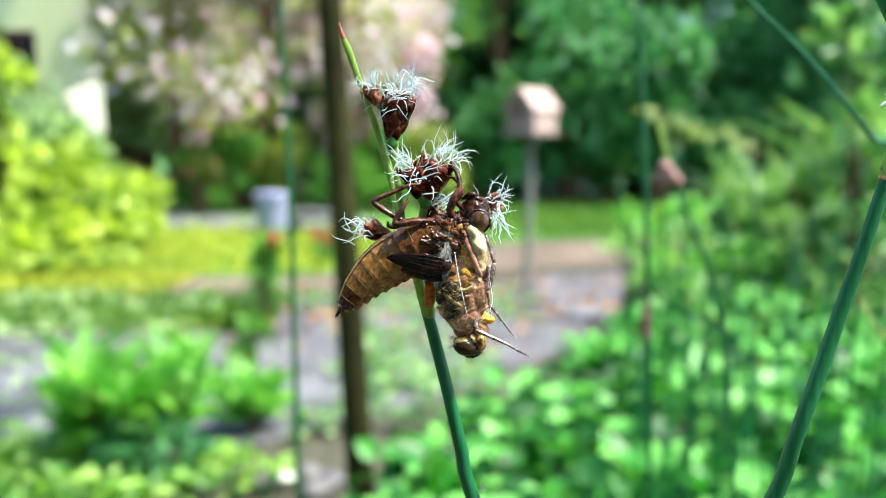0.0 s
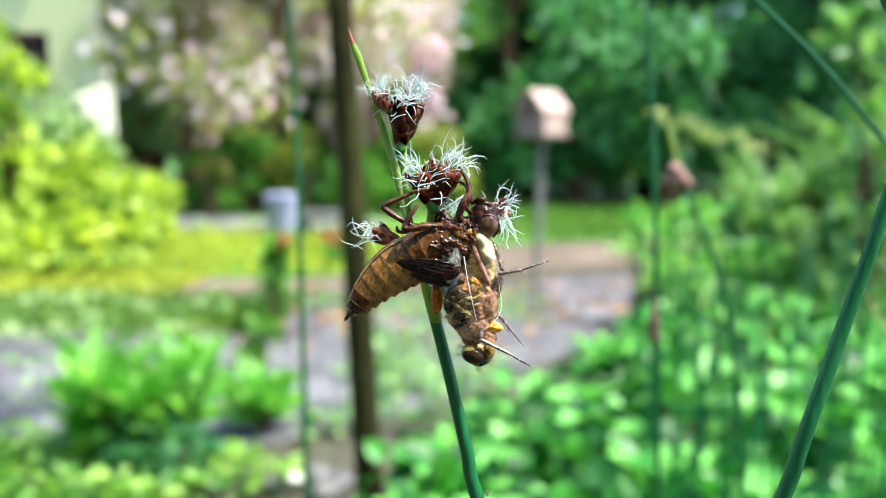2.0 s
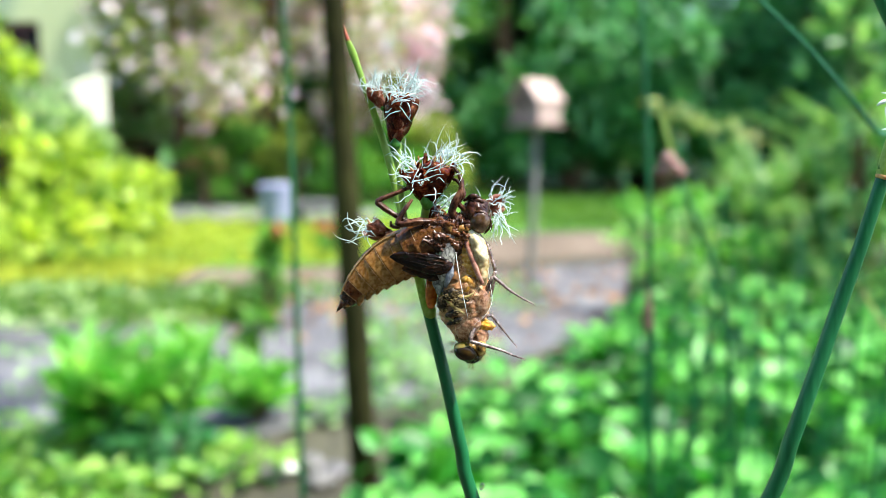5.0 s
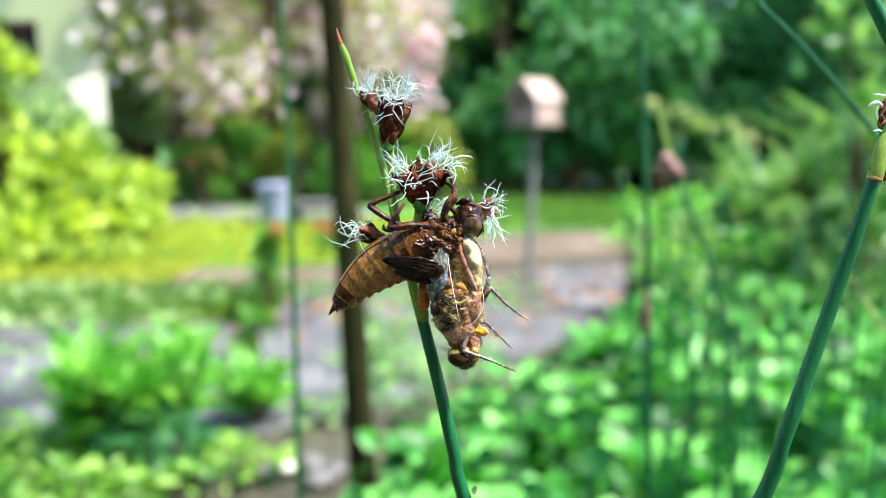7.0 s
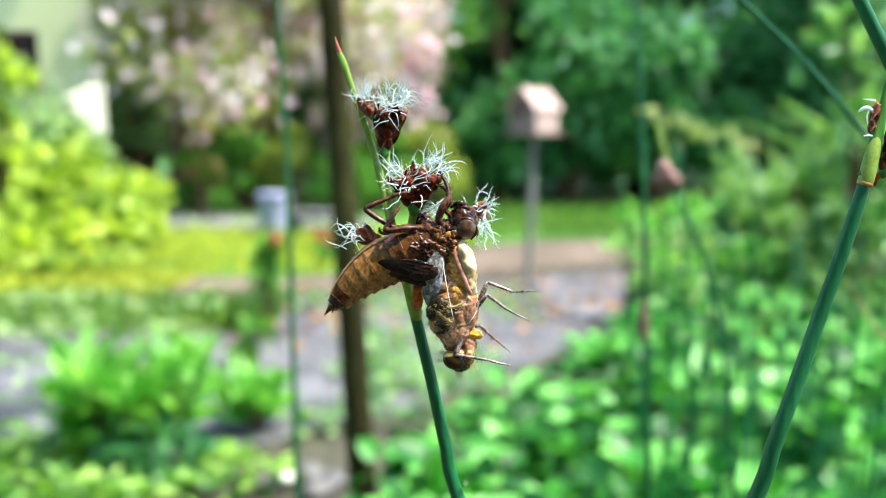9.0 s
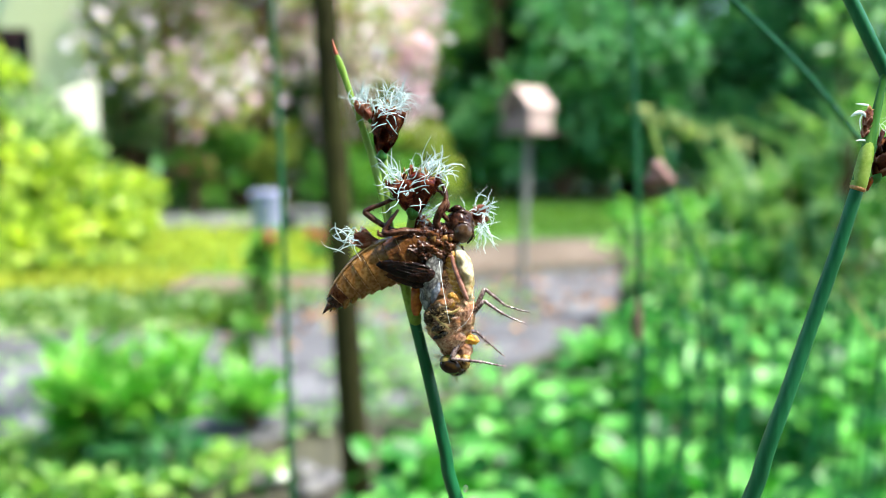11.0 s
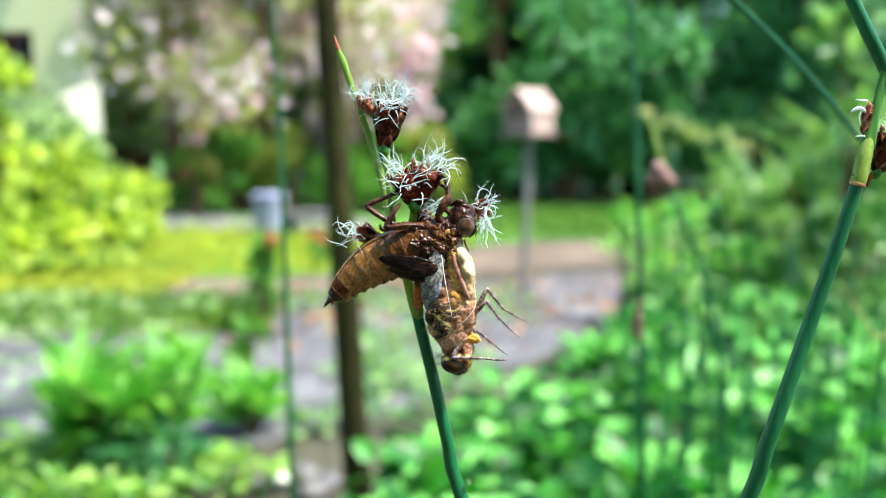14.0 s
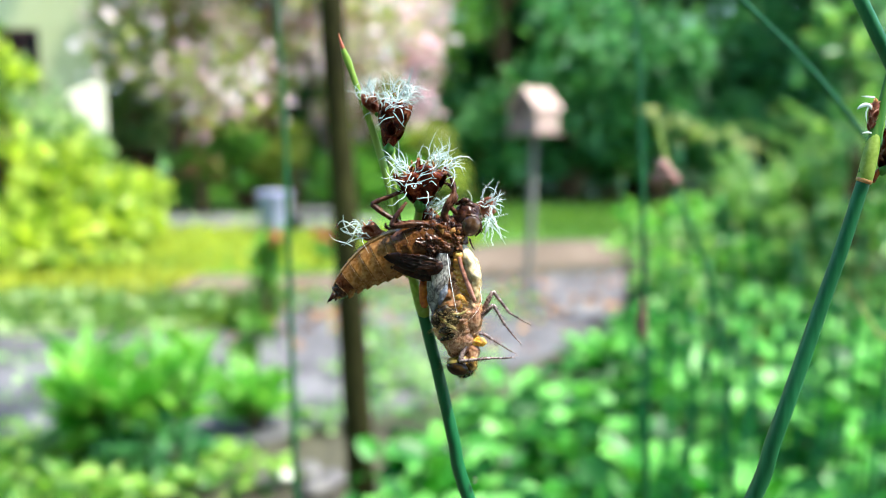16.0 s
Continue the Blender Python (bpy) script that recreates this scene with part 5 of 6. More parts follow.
# ================= rushes round it =================
def build_right_rush():
    rng = np.random.default_rng(21)
    ob = thing("bulrush", "thick dark green bulrush with a flowering head and yellow-green sheath", "rush", "rushes", SUBJECT)
    bm = bmesh.new()
    tube(bm, [(-60, 134, -986), (-55, 96, -640), (-36, 58, -360), (-8, 30, -185), (17, 17, -105), (31, 11, -65), (44.78, 7, -39.13), (48.06, 5, -28.14), (50.88, 4, -19.02), (54.07, 3, -8.49), (56.7, 2, 0.24), (59.21, 1, 9.48)],
         [2.3, 2.1, 1.8, 1.55, 1.35, 1.25, 1.2, 1.15, 1.1, 1.04, 0.98, 0.92], 16, 10)
    part("stem", bm, M_STEM, ob)
    bm = bmesh.new()
    tube(bm, [(59.16, 1, 9.3), (59.46, 0.9, 10.4), (59.97, 0.9, 12.5), (60.5, 1.0, 14.5), (61.08, 1.2, 16.5)], [1.06, 1.1, 1.06, 0.93, 0.55], 16, 6)
    part("sheath", bm, M_SHEATH, ob, "yellow-green sheath")
    bm = bmesh.new()
    tube(bm, [(59.1, 1, 9.12), (59.17, 0.95, 9.35), (59.25, 0.9, 9.62)], [1.0, 1.12, 1.08], 14, 4)
    part("node", bm, M_ANTHER, ob, "orange-brown ring at the sheath's foot")
    bm = bmesh.new()
    tube(bm, [(59.32, 0.9, 10.28), (59.97, 0.9, 12.52), (61.08, 1.2, 16.42), (62.15, 1.4, 20.64), (62.98, 1.6, 24.06), (64.13, 1.8, 28.79), (65.37, 2, 33.7)], [1.04, 1.0, 0.84, 0.66, 0.52, 0.4, 0.05], 12, 6, flat=0.85)
    part("bract", bm, M_UPPER_STEM, ob, "tapering fresh green upper stem")
    s = spikelet(ob, (60.15, 1.2, 16.4), (61.0, 1.0, 20.6), 0.62, rng, 9, 1.15, "narrow pinkish brown spikelet beside the stem", True)
    for pts, w in (([(60.7, 0.9, 21.2), (59.8, 0.7, 21.25), (58.75, 0.7, 21.35)], 0.16), ([(60.4, 0.8, 19.5), (59.5, 0.5, 20.1), (58.7, 0.5, 19.95), (58.05, 0.6, 19.5)], 0.27), ([(59.7, 0.6, 19.9), (59.3, 0.6, 18.9), (59.5, 0.7, 17.6)], 0.12), ([(60.2, 0.8, 16.15), (59.5, 0.6, 16.2), (58.75, 0.6, 16.1)], 0.15)):
        bm = bmesh.new()
        tube(bm, pts, [w * 0.8] + [w] * (len(pts) - 2) + [w * 0.3], 8, 5, flat=0.35)
        part("stigma", bm, M_STIGMA, s, "pale flat stigma thread")
    s = spikelet(ob, (62.09, 1.6, 10.82), (64.94, 1.2, 16.58), 1.91, rng, 16, 2.6)
    part("stigma_tuft", stigmas(rng, (64.84, 1, 16.87), (0.1, -0.3, 1), 0.6, 26, 3.8, 0.9, 0.3), M_STIGMA, s)
    bm = bmesh.new()
    tube(bm, [(60.64, 1.6, 9.2), (61.28, 1.6, 10.33), (62.41, 1.6, 11.47)], [0.4, 0.42, 0.4], 8, 4)
    part("flower_stalk", bm, M_BROWN_BUD, ob)
    return ob


def build_bent_rush():
    ob = thing("rush", "dark green bulrush stem bent over beside the flowering one", "rush", "rushes", SUBJECT)
    bm = bmesh.new()
    tube(bm, [(150, 130, -986), (150, 95, -640), (140, 60, -340), (122, 32, -150), (102, 16, -60), (88, 8, -12), (76.65, 4, 3.79), (69.91, 3, 14.95), (63.83, 2, 25.84), (58.73, 2, 36.37), (53.95, 2, 46.25)],
         [2.6, 2.4, 2.0, 1.7, 1.5, 1.35, 1.25, 1.1, 1.0, 0.95, 0.85], 14, 8)
    part("stem", bm, M_STEM, ob)
    return ob


def build_rushes():
    # a broken rush that leans across, and one beyond it
    rush("rush", [(0.52, 0.62, -0.01), (0.46, 0.52, 0.40), (0.30, 0.36, 0.80), (0.148, 0.26, 0.977), (0.117, 0.235, 1), (0.095, 0.225, 1.019), (0.075, 0.22, 1.035), (0.056, 0.22, 1.053)],
         0.0008, 0.0007, "slender bent bulrush stem arching over")
    rush("rush", [(-0.055, 0.62, -0.01), (-0.088, 0.5, 0.538), (-0.08, 0.45, 0.8), (-0.077, 0.43, 0.943), (-0.078, 0.43, 1.011), (-0.081, 0.43, 1.074), (-0.085, 0.43, 1.145)], 0.0020, 0.0008, "slender upright green bulrush stem")
    rush("rush", [(0.115, 0.60, -0.01), (0.137, 0.5, 0.538), (0.115, 0.45, 0.8), (0.104, 0.43, 0.943), (0.1, 0.43, 1.011), (0.095, 0.43, 1.074), (0.09, 0.43, 1.145)], 0.0020, 0.0008, "slender upright green bulrush stem")
    upright = [o for o in bpy.data.objects if o.name.startswith("rush") and abs(o.location.x - 0.115) < 1e-4][0]
    bm = bmesh.new()
    mid = lambda p: tuple(Vector(p) - upright.location)
    tube(bm, [mid((0.108, 0.436, 0.891)), mid((0.105, 0.434, 0.902)), mid((0.105, 0.432, 0.916))], [0.0012, 0.0030, 0.0010], 8, 5, unit=1.0, wobble=0.4, freq=300)
    part("withered_sheath", bm, M_DRYSPIKE, upright, "withered brown sheath")
    ob = thing("dry_grass", "thin straw-yellow grass blade leaning over the marsh", "grass", "", pose(0.34, 0.6, -0.01))
    bm = bmesh.new()
    mid = lambda p: tuple(Vector(p) - Vector((0.34, 0.6, -0.01)))
    tube(bm, [(0, 0, 0), mid((0.33, 0.52, 0.45)), mid((0.247, 0.42, 0.863)), mid((0.211, 0.4, 0.905)), mid((0.193, 0.4, 0.931))], [0.0016, 0.0014, 0.0011, 0.0008, 0.0002], 6, 8, unit=1.0, flat=0.4)
    part("blade", bm, M_STRAW, ob)
    # a rush with a brown head
    b = (0.20, 0.66, -0.01)
    ob = thing("bulrush", "thin bulrush with a faded pinkish brown head", "rush", "rushes", pose(*b))
    bm = bmesh.new()
    loc = lambda p: tuple(Vector(p) - Vector(b))
    tube(bm, [(0, 0, 0), loc((0.24, 0.6, 0.446)), loc((0.197, 0.55, 0.765)), loc((0.172, 0.52, 0.888)), loc((0.147, 0.5, 0.947)), loc((0.133, 0.5, 0.974))], [0.0028, 0.0024, 0.002, 0.0018, 0.0016, 0.0014], 8, 8, unit=1.0)
    part("stem", bm, M_STEM, ob)
    bm = bmesh.new()
    tube(bm, [loc((0.133, 0.5, 0.98)), loc((0.128, 0.5, 0.997)), loc((0.123, 0.5, 1.012))], [0.0016, 0.0016, 0.0004], 8, 6, unit=1.0)
    part("bract", bm, M_BRACT, ob)
    for c, r in (((0.13, 0.5, 0.982), 0.0044), ((0.133, 0.495, 0.977), 0.004), ((0.128, 0.505, 0.974), 0.004), ((0.137, 0.5, 0.973), 0.0042)):
        bm = bmesh.new()
        q = Vector(loc(c))
        tube(bm, [tuple(q + Vector((0, 0, -r))), tuple(q), tuple(q + Vector((0.001, 0, r)))], [r * 0.4, r, r * 0.35], 12, 5, unit=1.0, wobble=0.5, freq=300)
        part("spikelet", bm, M_DRYSPIKE, ob)
    # many rushes standing in the marsh bed
    rng = np.random.default_rng(31)
    for i in range(32):
        y = rng.uniform(1.1, 2.4)
        x = y * rng.uniform(0.22, 0.52)
        h = rng.uniform(0.65, 1.0)
        lean = rng.normal(0, 0.07)
        rush("rush", [(x, y, -0.01), (x + lean * 0.4, y, h * 0.5), (x + lean, y + rng.normal(0, 0.04), h)], 0.0052, 0.0022, "green bulrush stem standing among marsh plants")


# ================= garden things =================
def build_feeder():
    c = (0.565, 5.4, 1)
    ob = thing("bird_feeder", "weathered wooden bird house with pitched roof on a post", "bird feeder", "", pose(c[0], c[1], 0, 0, 0, 0))
    z = c[2]
    bm = bmesh.new()
    tube(bm, [(-0.03, 0, -0.05), (-0.015, 0, z * 0.5), (0, 0, z)], [0.024, 0.022, 0.02], 10, 4, unit=1.0, wobble=0.1, freq=6)
    part("post", bm, M_POST, ob)
    turn = pose(-0.01, 0, z, 0, 0, -44) @ Matrix.Diagonal((0.86, 0.80, 0.92, 1))
    bm = bmesh.new()
    box(bm, -0.15, 0.15, -0.17, 0.17, 0.0, 0.022, 0.004)
    part("floor_board", bm, M_FEEDER_SHADED, ob, matrix=turn, smooth=False)
    bm = bmesh.new()
    verts = [bm.verts.new(p) for p in ((-0.12, -0.14, 0.022), (0.12, -0.14, 0.022), (0.12, -0.14, 0.15), (0, -0.14, 0.29), (-0.12, -0.14, 0.15))]
    f = bm.faces.new(verts)
    ext = bmesh.ops.extrude_face_region(bm, geom=[f])["geom"]
    bmesh.ops.translate(bm, vec=(0, 0.28, 0), verts=[v for v in ext if isinstance(v, bmesh.types.BMVert)])
    part("wall", bm, M_FEEDER_SHADED, ob, matrix=turn, smooth=False)
    # thin lighter sheet over the right wall, painting its sunlit side
    bm = bmesh.new()
    box(bm, 0.121, 0.131, -0.138, 0.138, 0.024, 0.15, 0.002)
    part("lit_side", bm, M_FEEDER, ob, matrix=turn, smooth=False)
    for s in (-1, 1):
        bm = bmesh.new()
        box(bm, -0.004, 0.19, -0.155, 0.19, 0, 0.016, 0.003)
        part("roof_board", bm, M_FEEDER, ob, matrix=turn @ pose(0, 0, 0.305, 0, 0, 0) @ (pose(0, 0, 0, 0, 50, 0) if s > 0 else pose(0, 0, 0, 0, 50, 180)), smooth=False)
    # near-black disc on the gable paints the shade of an entrance hole
    bm = bmesh.new()
    bmesh.ops.create_cone(bm, cap_ends=True, segments=18, radius1=0.028, radius2=0.028, depth=0.01)
    part("hole_disc", bm, M_PANE, ob, matrix=turn @ pose(0, -0.146, 0.15, 90, 0, 0))


def build_house():
    ob = thing("house", "pale green rendered house with red-brown windows", "house", "", pose(-5.08, 12.0, 0))
    bm = bmesh.new()
    box(bm, -9.0, -1.090, 0.0, 0.2, -0.1, 5.2)
    box(bm, -0.530, 0.21, 0.0, 0.2, -0.1, 5.2)
    box(bm, -1.090, -0.530, 0.0, 0.2, -0.1, 1.680)
    box(bm, -1.090, -0.530, 0.0, 0.2, 2.440, 5.2)
    part("wall", bm, M_RENDER, ob, smooth=False)
    w = link("window", bpy.data.meshes.new("window"), M_FRAME, ob)
    bm = bmesh.new()
    for a in ((-1.090, -1.040, 0.06, 0.14, 1.680, 2.440), (-0.580, -0.530, 0.06, 0.14, 1.680, 2.440), (-1.040, -0.580, 0.06, 0.14, 1.680, 1.740), (-1.040, -0.580, 0.06, 0.14, 2.380, 2.440), (-0.825, -0.795, 0.06, 0.14, 1.740, 2.380)):
        box(bm, *a)
    bm.to_mesh(w.data)
    bm.free()
    bm = bmesh.new()
    box(bm, -1.040, -0.580, 0.10, 0.106, 1.740, 2.380)
    part("pane", bm, M_PANE, w, smooth=False)
    bm = bmesh.new()
    box(bm, -1.140, -0.480, -0.06, 0.10, 1.630, 1.677, 0.008)
    part("sill", bm, M_FRAME, w, smooth=False)
    bm = bmesh.new()
    box(bm, -9.3, 0.36, -0.4, 7.2, 5.2, 5.4)
    part("roof", bm, M_ROOF, ob, smooth=False)


# added slab with sloping top, shaped like the sun patch on the house corner
def build_sun_patch():
    ob = thing("sun_patch", "cream slab standing in for the sun patch on the house wall", "wall", "", pose(-4.06, 9.7, 0, 0, 0, 48))
    bm = bmesh.new()
    box(bm, -0.20, 0.20, -0.11, 0.11, -0.05, 1.56, 0.012)
    for v in bm.verts:
        if v.co.z > 1.4:
            v.co.z += 0.42 * (v.co.x - 0.2)
    part("patch_face", bm, M_SUN_PATCH, ob, smooth=False)
    bm = bmesh.new()
    box(bm, -0.21, 0.21, -0.12, 0.12, 1.563, 1.60, 0.012)
    for v in bm.verts:
        v.co.z += 0.42 * (v.co.x - 0.2)
    part("patch_top", bm, M_SUN_PATCH, ob, smooth=False)


def build_bin():
    c = (-1.71, 8.5, 0)
    ob = thing("garden_bin", "grey-blue plastic garden bin standing on the paving", "bin", "", pose(c[0], c[1], 0.012))
    bm = bmesh.new()
    tube(bm, [(0, 0, 0), (0, 0, 0.2), (0, 0, 0.385)], [0.14, 0.155, 0.17], 20, 3, unit=1.0)
    part("body", bm, M_BIN, ob)
    bm = bmesh.new()
    tube(bm, [(0, 0, 0.38), (0, 0, 0.4), (0, 0, 0.42), (0, 0, 0.43)], [0.18, 0.185, 0.175, 0.11], 20, 2, unit=1.0)
    part("lid", bm, M_BIN, ob)
    c = (-1.385, 8.781, 0)
    ob = thing("stone_bench", "low pale stone slab bench beside the bin", "bench", "", pose(c[0] + 0.1, c[1] - 0.1, 0.012, 0, 0, 4))
    bm = bmesh.new()
    box(bm, -0.38, 0.32, -0.16, 0.16, 0.16, 0.23, 0.015)
    part("slab", bm, M_STONE, ob, smooth=False)
    for x in (-0.26, 0.2):
        bm = bmesh.new()
        box(bm, x - 0.07, x + 0.07, -0.13, 0.13, 0.0, 0.158, 0.012)
        part("block", bm, M_STONE, ob, smooth=False)


def stone(c, r, material, label, seed):
    bm = bmesh.new()
    blob(bm, (0, 0, 0), (r, r * 0.8, r * 0.62), (0, 0, seed * 40), 18, 12, 0.28, 1.1 / r, unit=1.0)
    ob = part("stone", bm, material, None)
    ob.matrix_basis = pose(c[0], c[1], c[2] + r * 0.45, 0, 0, 0)
    tagged(ob, label, "stone", "stones")


def build_marsh_plants():
    rng = np.random.default_rng(77)
    n = 14600
    x = rng.uniform(-0.6, 3.4, n)
    y = rng.uniform(0.3, 4.95, n)
    edge = 1.75 + 2.6 * np.clip((x + 0.35) / 1.4, 0, 1) + 0.5 * np.clip((x - 1.3) / 0.5, 0, 1)
    near = np.where(x < -0.42, 1.75, 0.0) + 0.55 + 0.22 * np.sin(x * 2.3) + 0.08 * np.sin(x * 11 + 1)
    side = 3.15 + 0.18 * np.sin(y * 3.1) + 0.07 * np.sin(y * 13)
    ok = (y < edge + 0.12 * np.sin(x * 9)) & (y > near) & (x < side) & ((y > 2.45) | (x > -0.19 + 0.03 * np.sin(y * 17)))
    x, y, edge = x[ok], y[ok], edge[ok]
    z = np.clip(0.35 + (edge - y) / 0.5, 0.35, 1.0) * rng.uniform(0.05, 0.30, len(x)) * (0.75 + 0.35 * np.sin(x * 5 + y * 3) ** 2)
    a = rng.uniform(0, 2 * math.pi, len(x))
    along = np.stack([np.cos(a), np.sin(a), rng.uniform(-0.1, 0.9, len(x))], 1)
    ob = leaf_cloud("marsh_plants", np.stack([x, y, z], 1), along, 0.076, 0.8, M_POND, None, rng, 0.35, 1.0)
    tagged(ob, "dense bright green broad-leaved marsh plants", "plants", kind="stuff")


build_ground()
build_house()
build_bin()
build_sun_patch()
build_feeder()

# left: sunlit lime bushes
bush("bush", (-3.176, 6.533, 0), (0.95, 0.8, 0.85), 0.1, 2900, 0.6, M_LIME, 41, "sunlit yellow-green leafy garden bush", clumps=20)
bush("bush", (-2.9, 7.346, 0), (0.5, 0.5, 0.66), 0.085, 4200, 0.6, M_LIME, 42, "sunlit yellow-green leafy garden bush", clumps=18)
bush("bush", (-5.6, 9.6, 0), (1.6, 1.2, 2.0), 0.10, 5200, 0.55, M_LIGHT, 43, "tall light green garden shrub", clumps=22)
bush("bush", (-3.93, 8.95, 0), (0.55, 0.45, 1.2), 0.09, 2600, 0.55, M_LIGHT, 45, "light green garden bush before the house", clumps=16)
bush("bush", (-3.32, 7.6, 0), (0.46, 0.4, 1.16), 0.085, 1900, 0.55, M_LIGHT, 39, "light green leafy garden bush behind the lime one", clumps=16)
bush("sapling", (-3.25, 6.3, 0), (0.24, 0.25, 2.15), 0.10, 420, 0.6, M_LIME, 46, "thin sunlit sapling with lime green leaves", "sapling", clumps=12)
bush("bush", (-5.0, 8.6, 0), (0.6, 0.5, 1.2), 0.09, 2200, 0.55, M_LIME, 47, "sunlit light green bush before the house", clumps=14)
bush("bush", (-4.5, 12.9, 0), (0.8, 0.5, 3.3), 0.11, 3600, 0.55, M_LIGHT, 48, "tall light green shrub by the house corner", clumps=26)
bush("bush", (-3.3, 13.2, 0), (0.8, 0.5, 3.0), 0.11, 3200, 0.55, M_HEDGE_LEAF, 49, "tall green shrub behind the blossom tree", clumps=24)
bush("bush", (-5.0, 13.2, 0), (0.6, 0.5, 3.4), 0.11, 2800, 0.55, M_LIGHT, 40, "tall light green shrub by the house corner", clumps=24)
# hedge and blossom
for i in range(6):
    bush("hedge_bush", (-3.2 + 0.62 * i, 11.2 + 0.12 * (i % 2), 0), (0.5, 0.45, 0.95 + 0.1 * (i % 3)), 0.07, 2200, 0.6, (M_HEDGE_LEAF, M_HEDGE_LEAF, M_OLIVE_LEAF)[i % 3], 50 + i, "clipped dark green hedge bush", clumps=14)
crown_tree("blossom_tree", (-2.75, 11.9, 0), 4.6, 1.9, 0.15, 1.55, 0.10, 4200, M_OLIVE_LEAF, M_BARK_BROWN, 61, "garden tree covered in pink blossom", lean=0.6, clumps=34, blossom=(M_BLOSSOM, 1900, 0.12))
crown_tree("blossom_tree", (-3.9, 12.3, 0), 4.9, 1.25, 0.1, 2.35, 0.10, 2200, M_OLIVE_LEAF, M_BARK_BROWN, 66, "garden tree covered in pink blossom", lean=0.1, blossom=(M_BLOSSOM, 900, 0.10))
crown_tree("blossom_tree", (-1.1, 12.3, 0), 4.4, 1.2, 0.11, 0.8, 0.10, 2200, M_OLIVE_LEAF, M_BARK_BROWN, 62, "garden tree covered in pink blossom", lean=-0.1, clumps=34, blossom=(M_BLOSSOM, 2300, 0.11))
bush("blossom_bush", (-0.28, 11.5, 0), (0.3, 0.25, 2.95), 0.1, 330, 0.8, M_BLOSSOM, 68, "tall narrow shrub hung with pink blossom", clumps=16)
bush("bush", (-3.1, 10.85, 0), (0.22, 0.2, 1.3), 0.08, 420, 0.55, M_DRY_LEAF, 67, "small copper-brown leaved shrub by the hedge", clumps=10)
crown_tree("tree", (-4.0, 13.5, 0), 6.5, 2.0, 0.16, 1.6, 0.13, 4200, M_OLIVE_LEAF, M_BARK_BROWN, 63, "olive-brown leafed garden tree")
crown_tree("tree", (0.9, 13.6, 0), 6.0, 1.3, 0.09, 1.2, 0.12, 3600, M_HEDGE_LEAF, M_BARK_BROWN, 64, "yellow-green leafed young tree before the wood")
crown_tree("tree", (-6.5, 17.5, 0), 7.5, 2.0, 0.14, 1.6, 0.13, 4200, M_OLIVE_LEAF, M_BARK_BROWN, 65, "olive-brown leafed garden tree")
# the wood behind
WOOD = [(1.0, 15.0, 8.0, 2.4), (3.2, 14.2, 8.5, 2.6), (5.6, 13.5, 8.0, 2.6), (8.2, 12.5, 8.5, 2.8), (2.2, 18.0, 10.0, 3.2), (6.0, 17.5, 10.5, 3.3), (-1.5, 17.5, 9.5, 3.0), (-5.0, 18.5, 10.0, 3.2), (10.5, 16.0, 10.0, 3.2), (-9.5, 20.0, 10.0, 3.4), (4.4, 20.5, 11.0, 3.4), (9.0, 20.0, 11.0, 3.4), (-2.5, 21.5, 11.0, 3.4), (10.5, 9.5, 8.5, 2.8), (6.8, 23.0, 12.0, 3.6), (-5.6, 16.0, 8.0, 2.4)]
# unseen trees added behind and left of the camera to block sky light
WOOD += [(-6.4, -4.2, 7.5, 2.8), (-3.3, -5.2, 8.5, 2.9), (-0.4, -5.3, 9.0, 3.0), (2.4, -5.4, 8.5, 2.8), (5.2, -5.9, 8.5, 2.9), (-7.8, -0.4, 7.0, 2.5)]
for i, (x, y, h, r) in enumerate(WOOD):
    crown_tree("tree", (x, y, 0), h, r, 0.17, 0.9, 0.17, 9000, M_WOOD_LEAF, M_BARK, 70 + i, "tall dark green leafy tree at the garden's edge or added unseen to block sky", clumps=34)
for i in range(8):
    bush("undergrowth_bush", (-2.6 + 1.6 * i, 15.6 + 0.6 * math.sin(i * 1.7), 0), (1.2, 0.7, 1.9 + 0.5 * (i % 3)), 0.14, 3000, 0.55, M_WOOD_LEAF, 200 + i, "dark green undergrowth bush under the trees", clumps=16)
for i in range(9):
    bush("undergrowth_bush", (0.8 + 1.15 * i, 12.6 + 0.5 * math.sin(i * 2.1), 0), (0.85, 0.6, 1.5 + 0.5 * (i % 3)), 0.12, 3200, 0.55, M_WOOD_LEAF, 90 + i, "dark green undergrowth bush at the wood's edge", clumps=16)
bush("undergrowth_bush", (1.55, 17.0, 0), (1.3, 0.8, 4.4), 0.15, 4200, 0.55, M_WOOD_LEAF, 220, "dark green undergrowth bush under the trees", clumps=24)
for x, y in ((2.55, 13.3), (3.3, 13.6), (1.9, 13.5)):
    bush("undergrowth_bush", (x, y, 0), (0.6, 0.5, 1.7), 0.12, 1800, 0.55, M_WOOD_LEAF, int(x * 100), "dark green undergrowth bush at the wood's edge", clumps=14)
# right: light green shrubs behind the marsh bed
FERNS = ((1.5, 4.7, 14, 0.7), (1.72, 4.75, 16, 0.85), (2.2, 4.9, 18, 0.95), (2.5, 4.4, 20, 1.15), (2.05, 5.2, 18, 1.0), (2.95, 4.8, 20, 1.3), (3.1, 5.8, 20, 1.4))
for i, (x, y, n, h) in enumerate(FERNS):
    fern("fern", (x, y, 0), int(n * 1.7), h, 110 + i, "light green feathery fern behind the marsh bed", M_FERN)
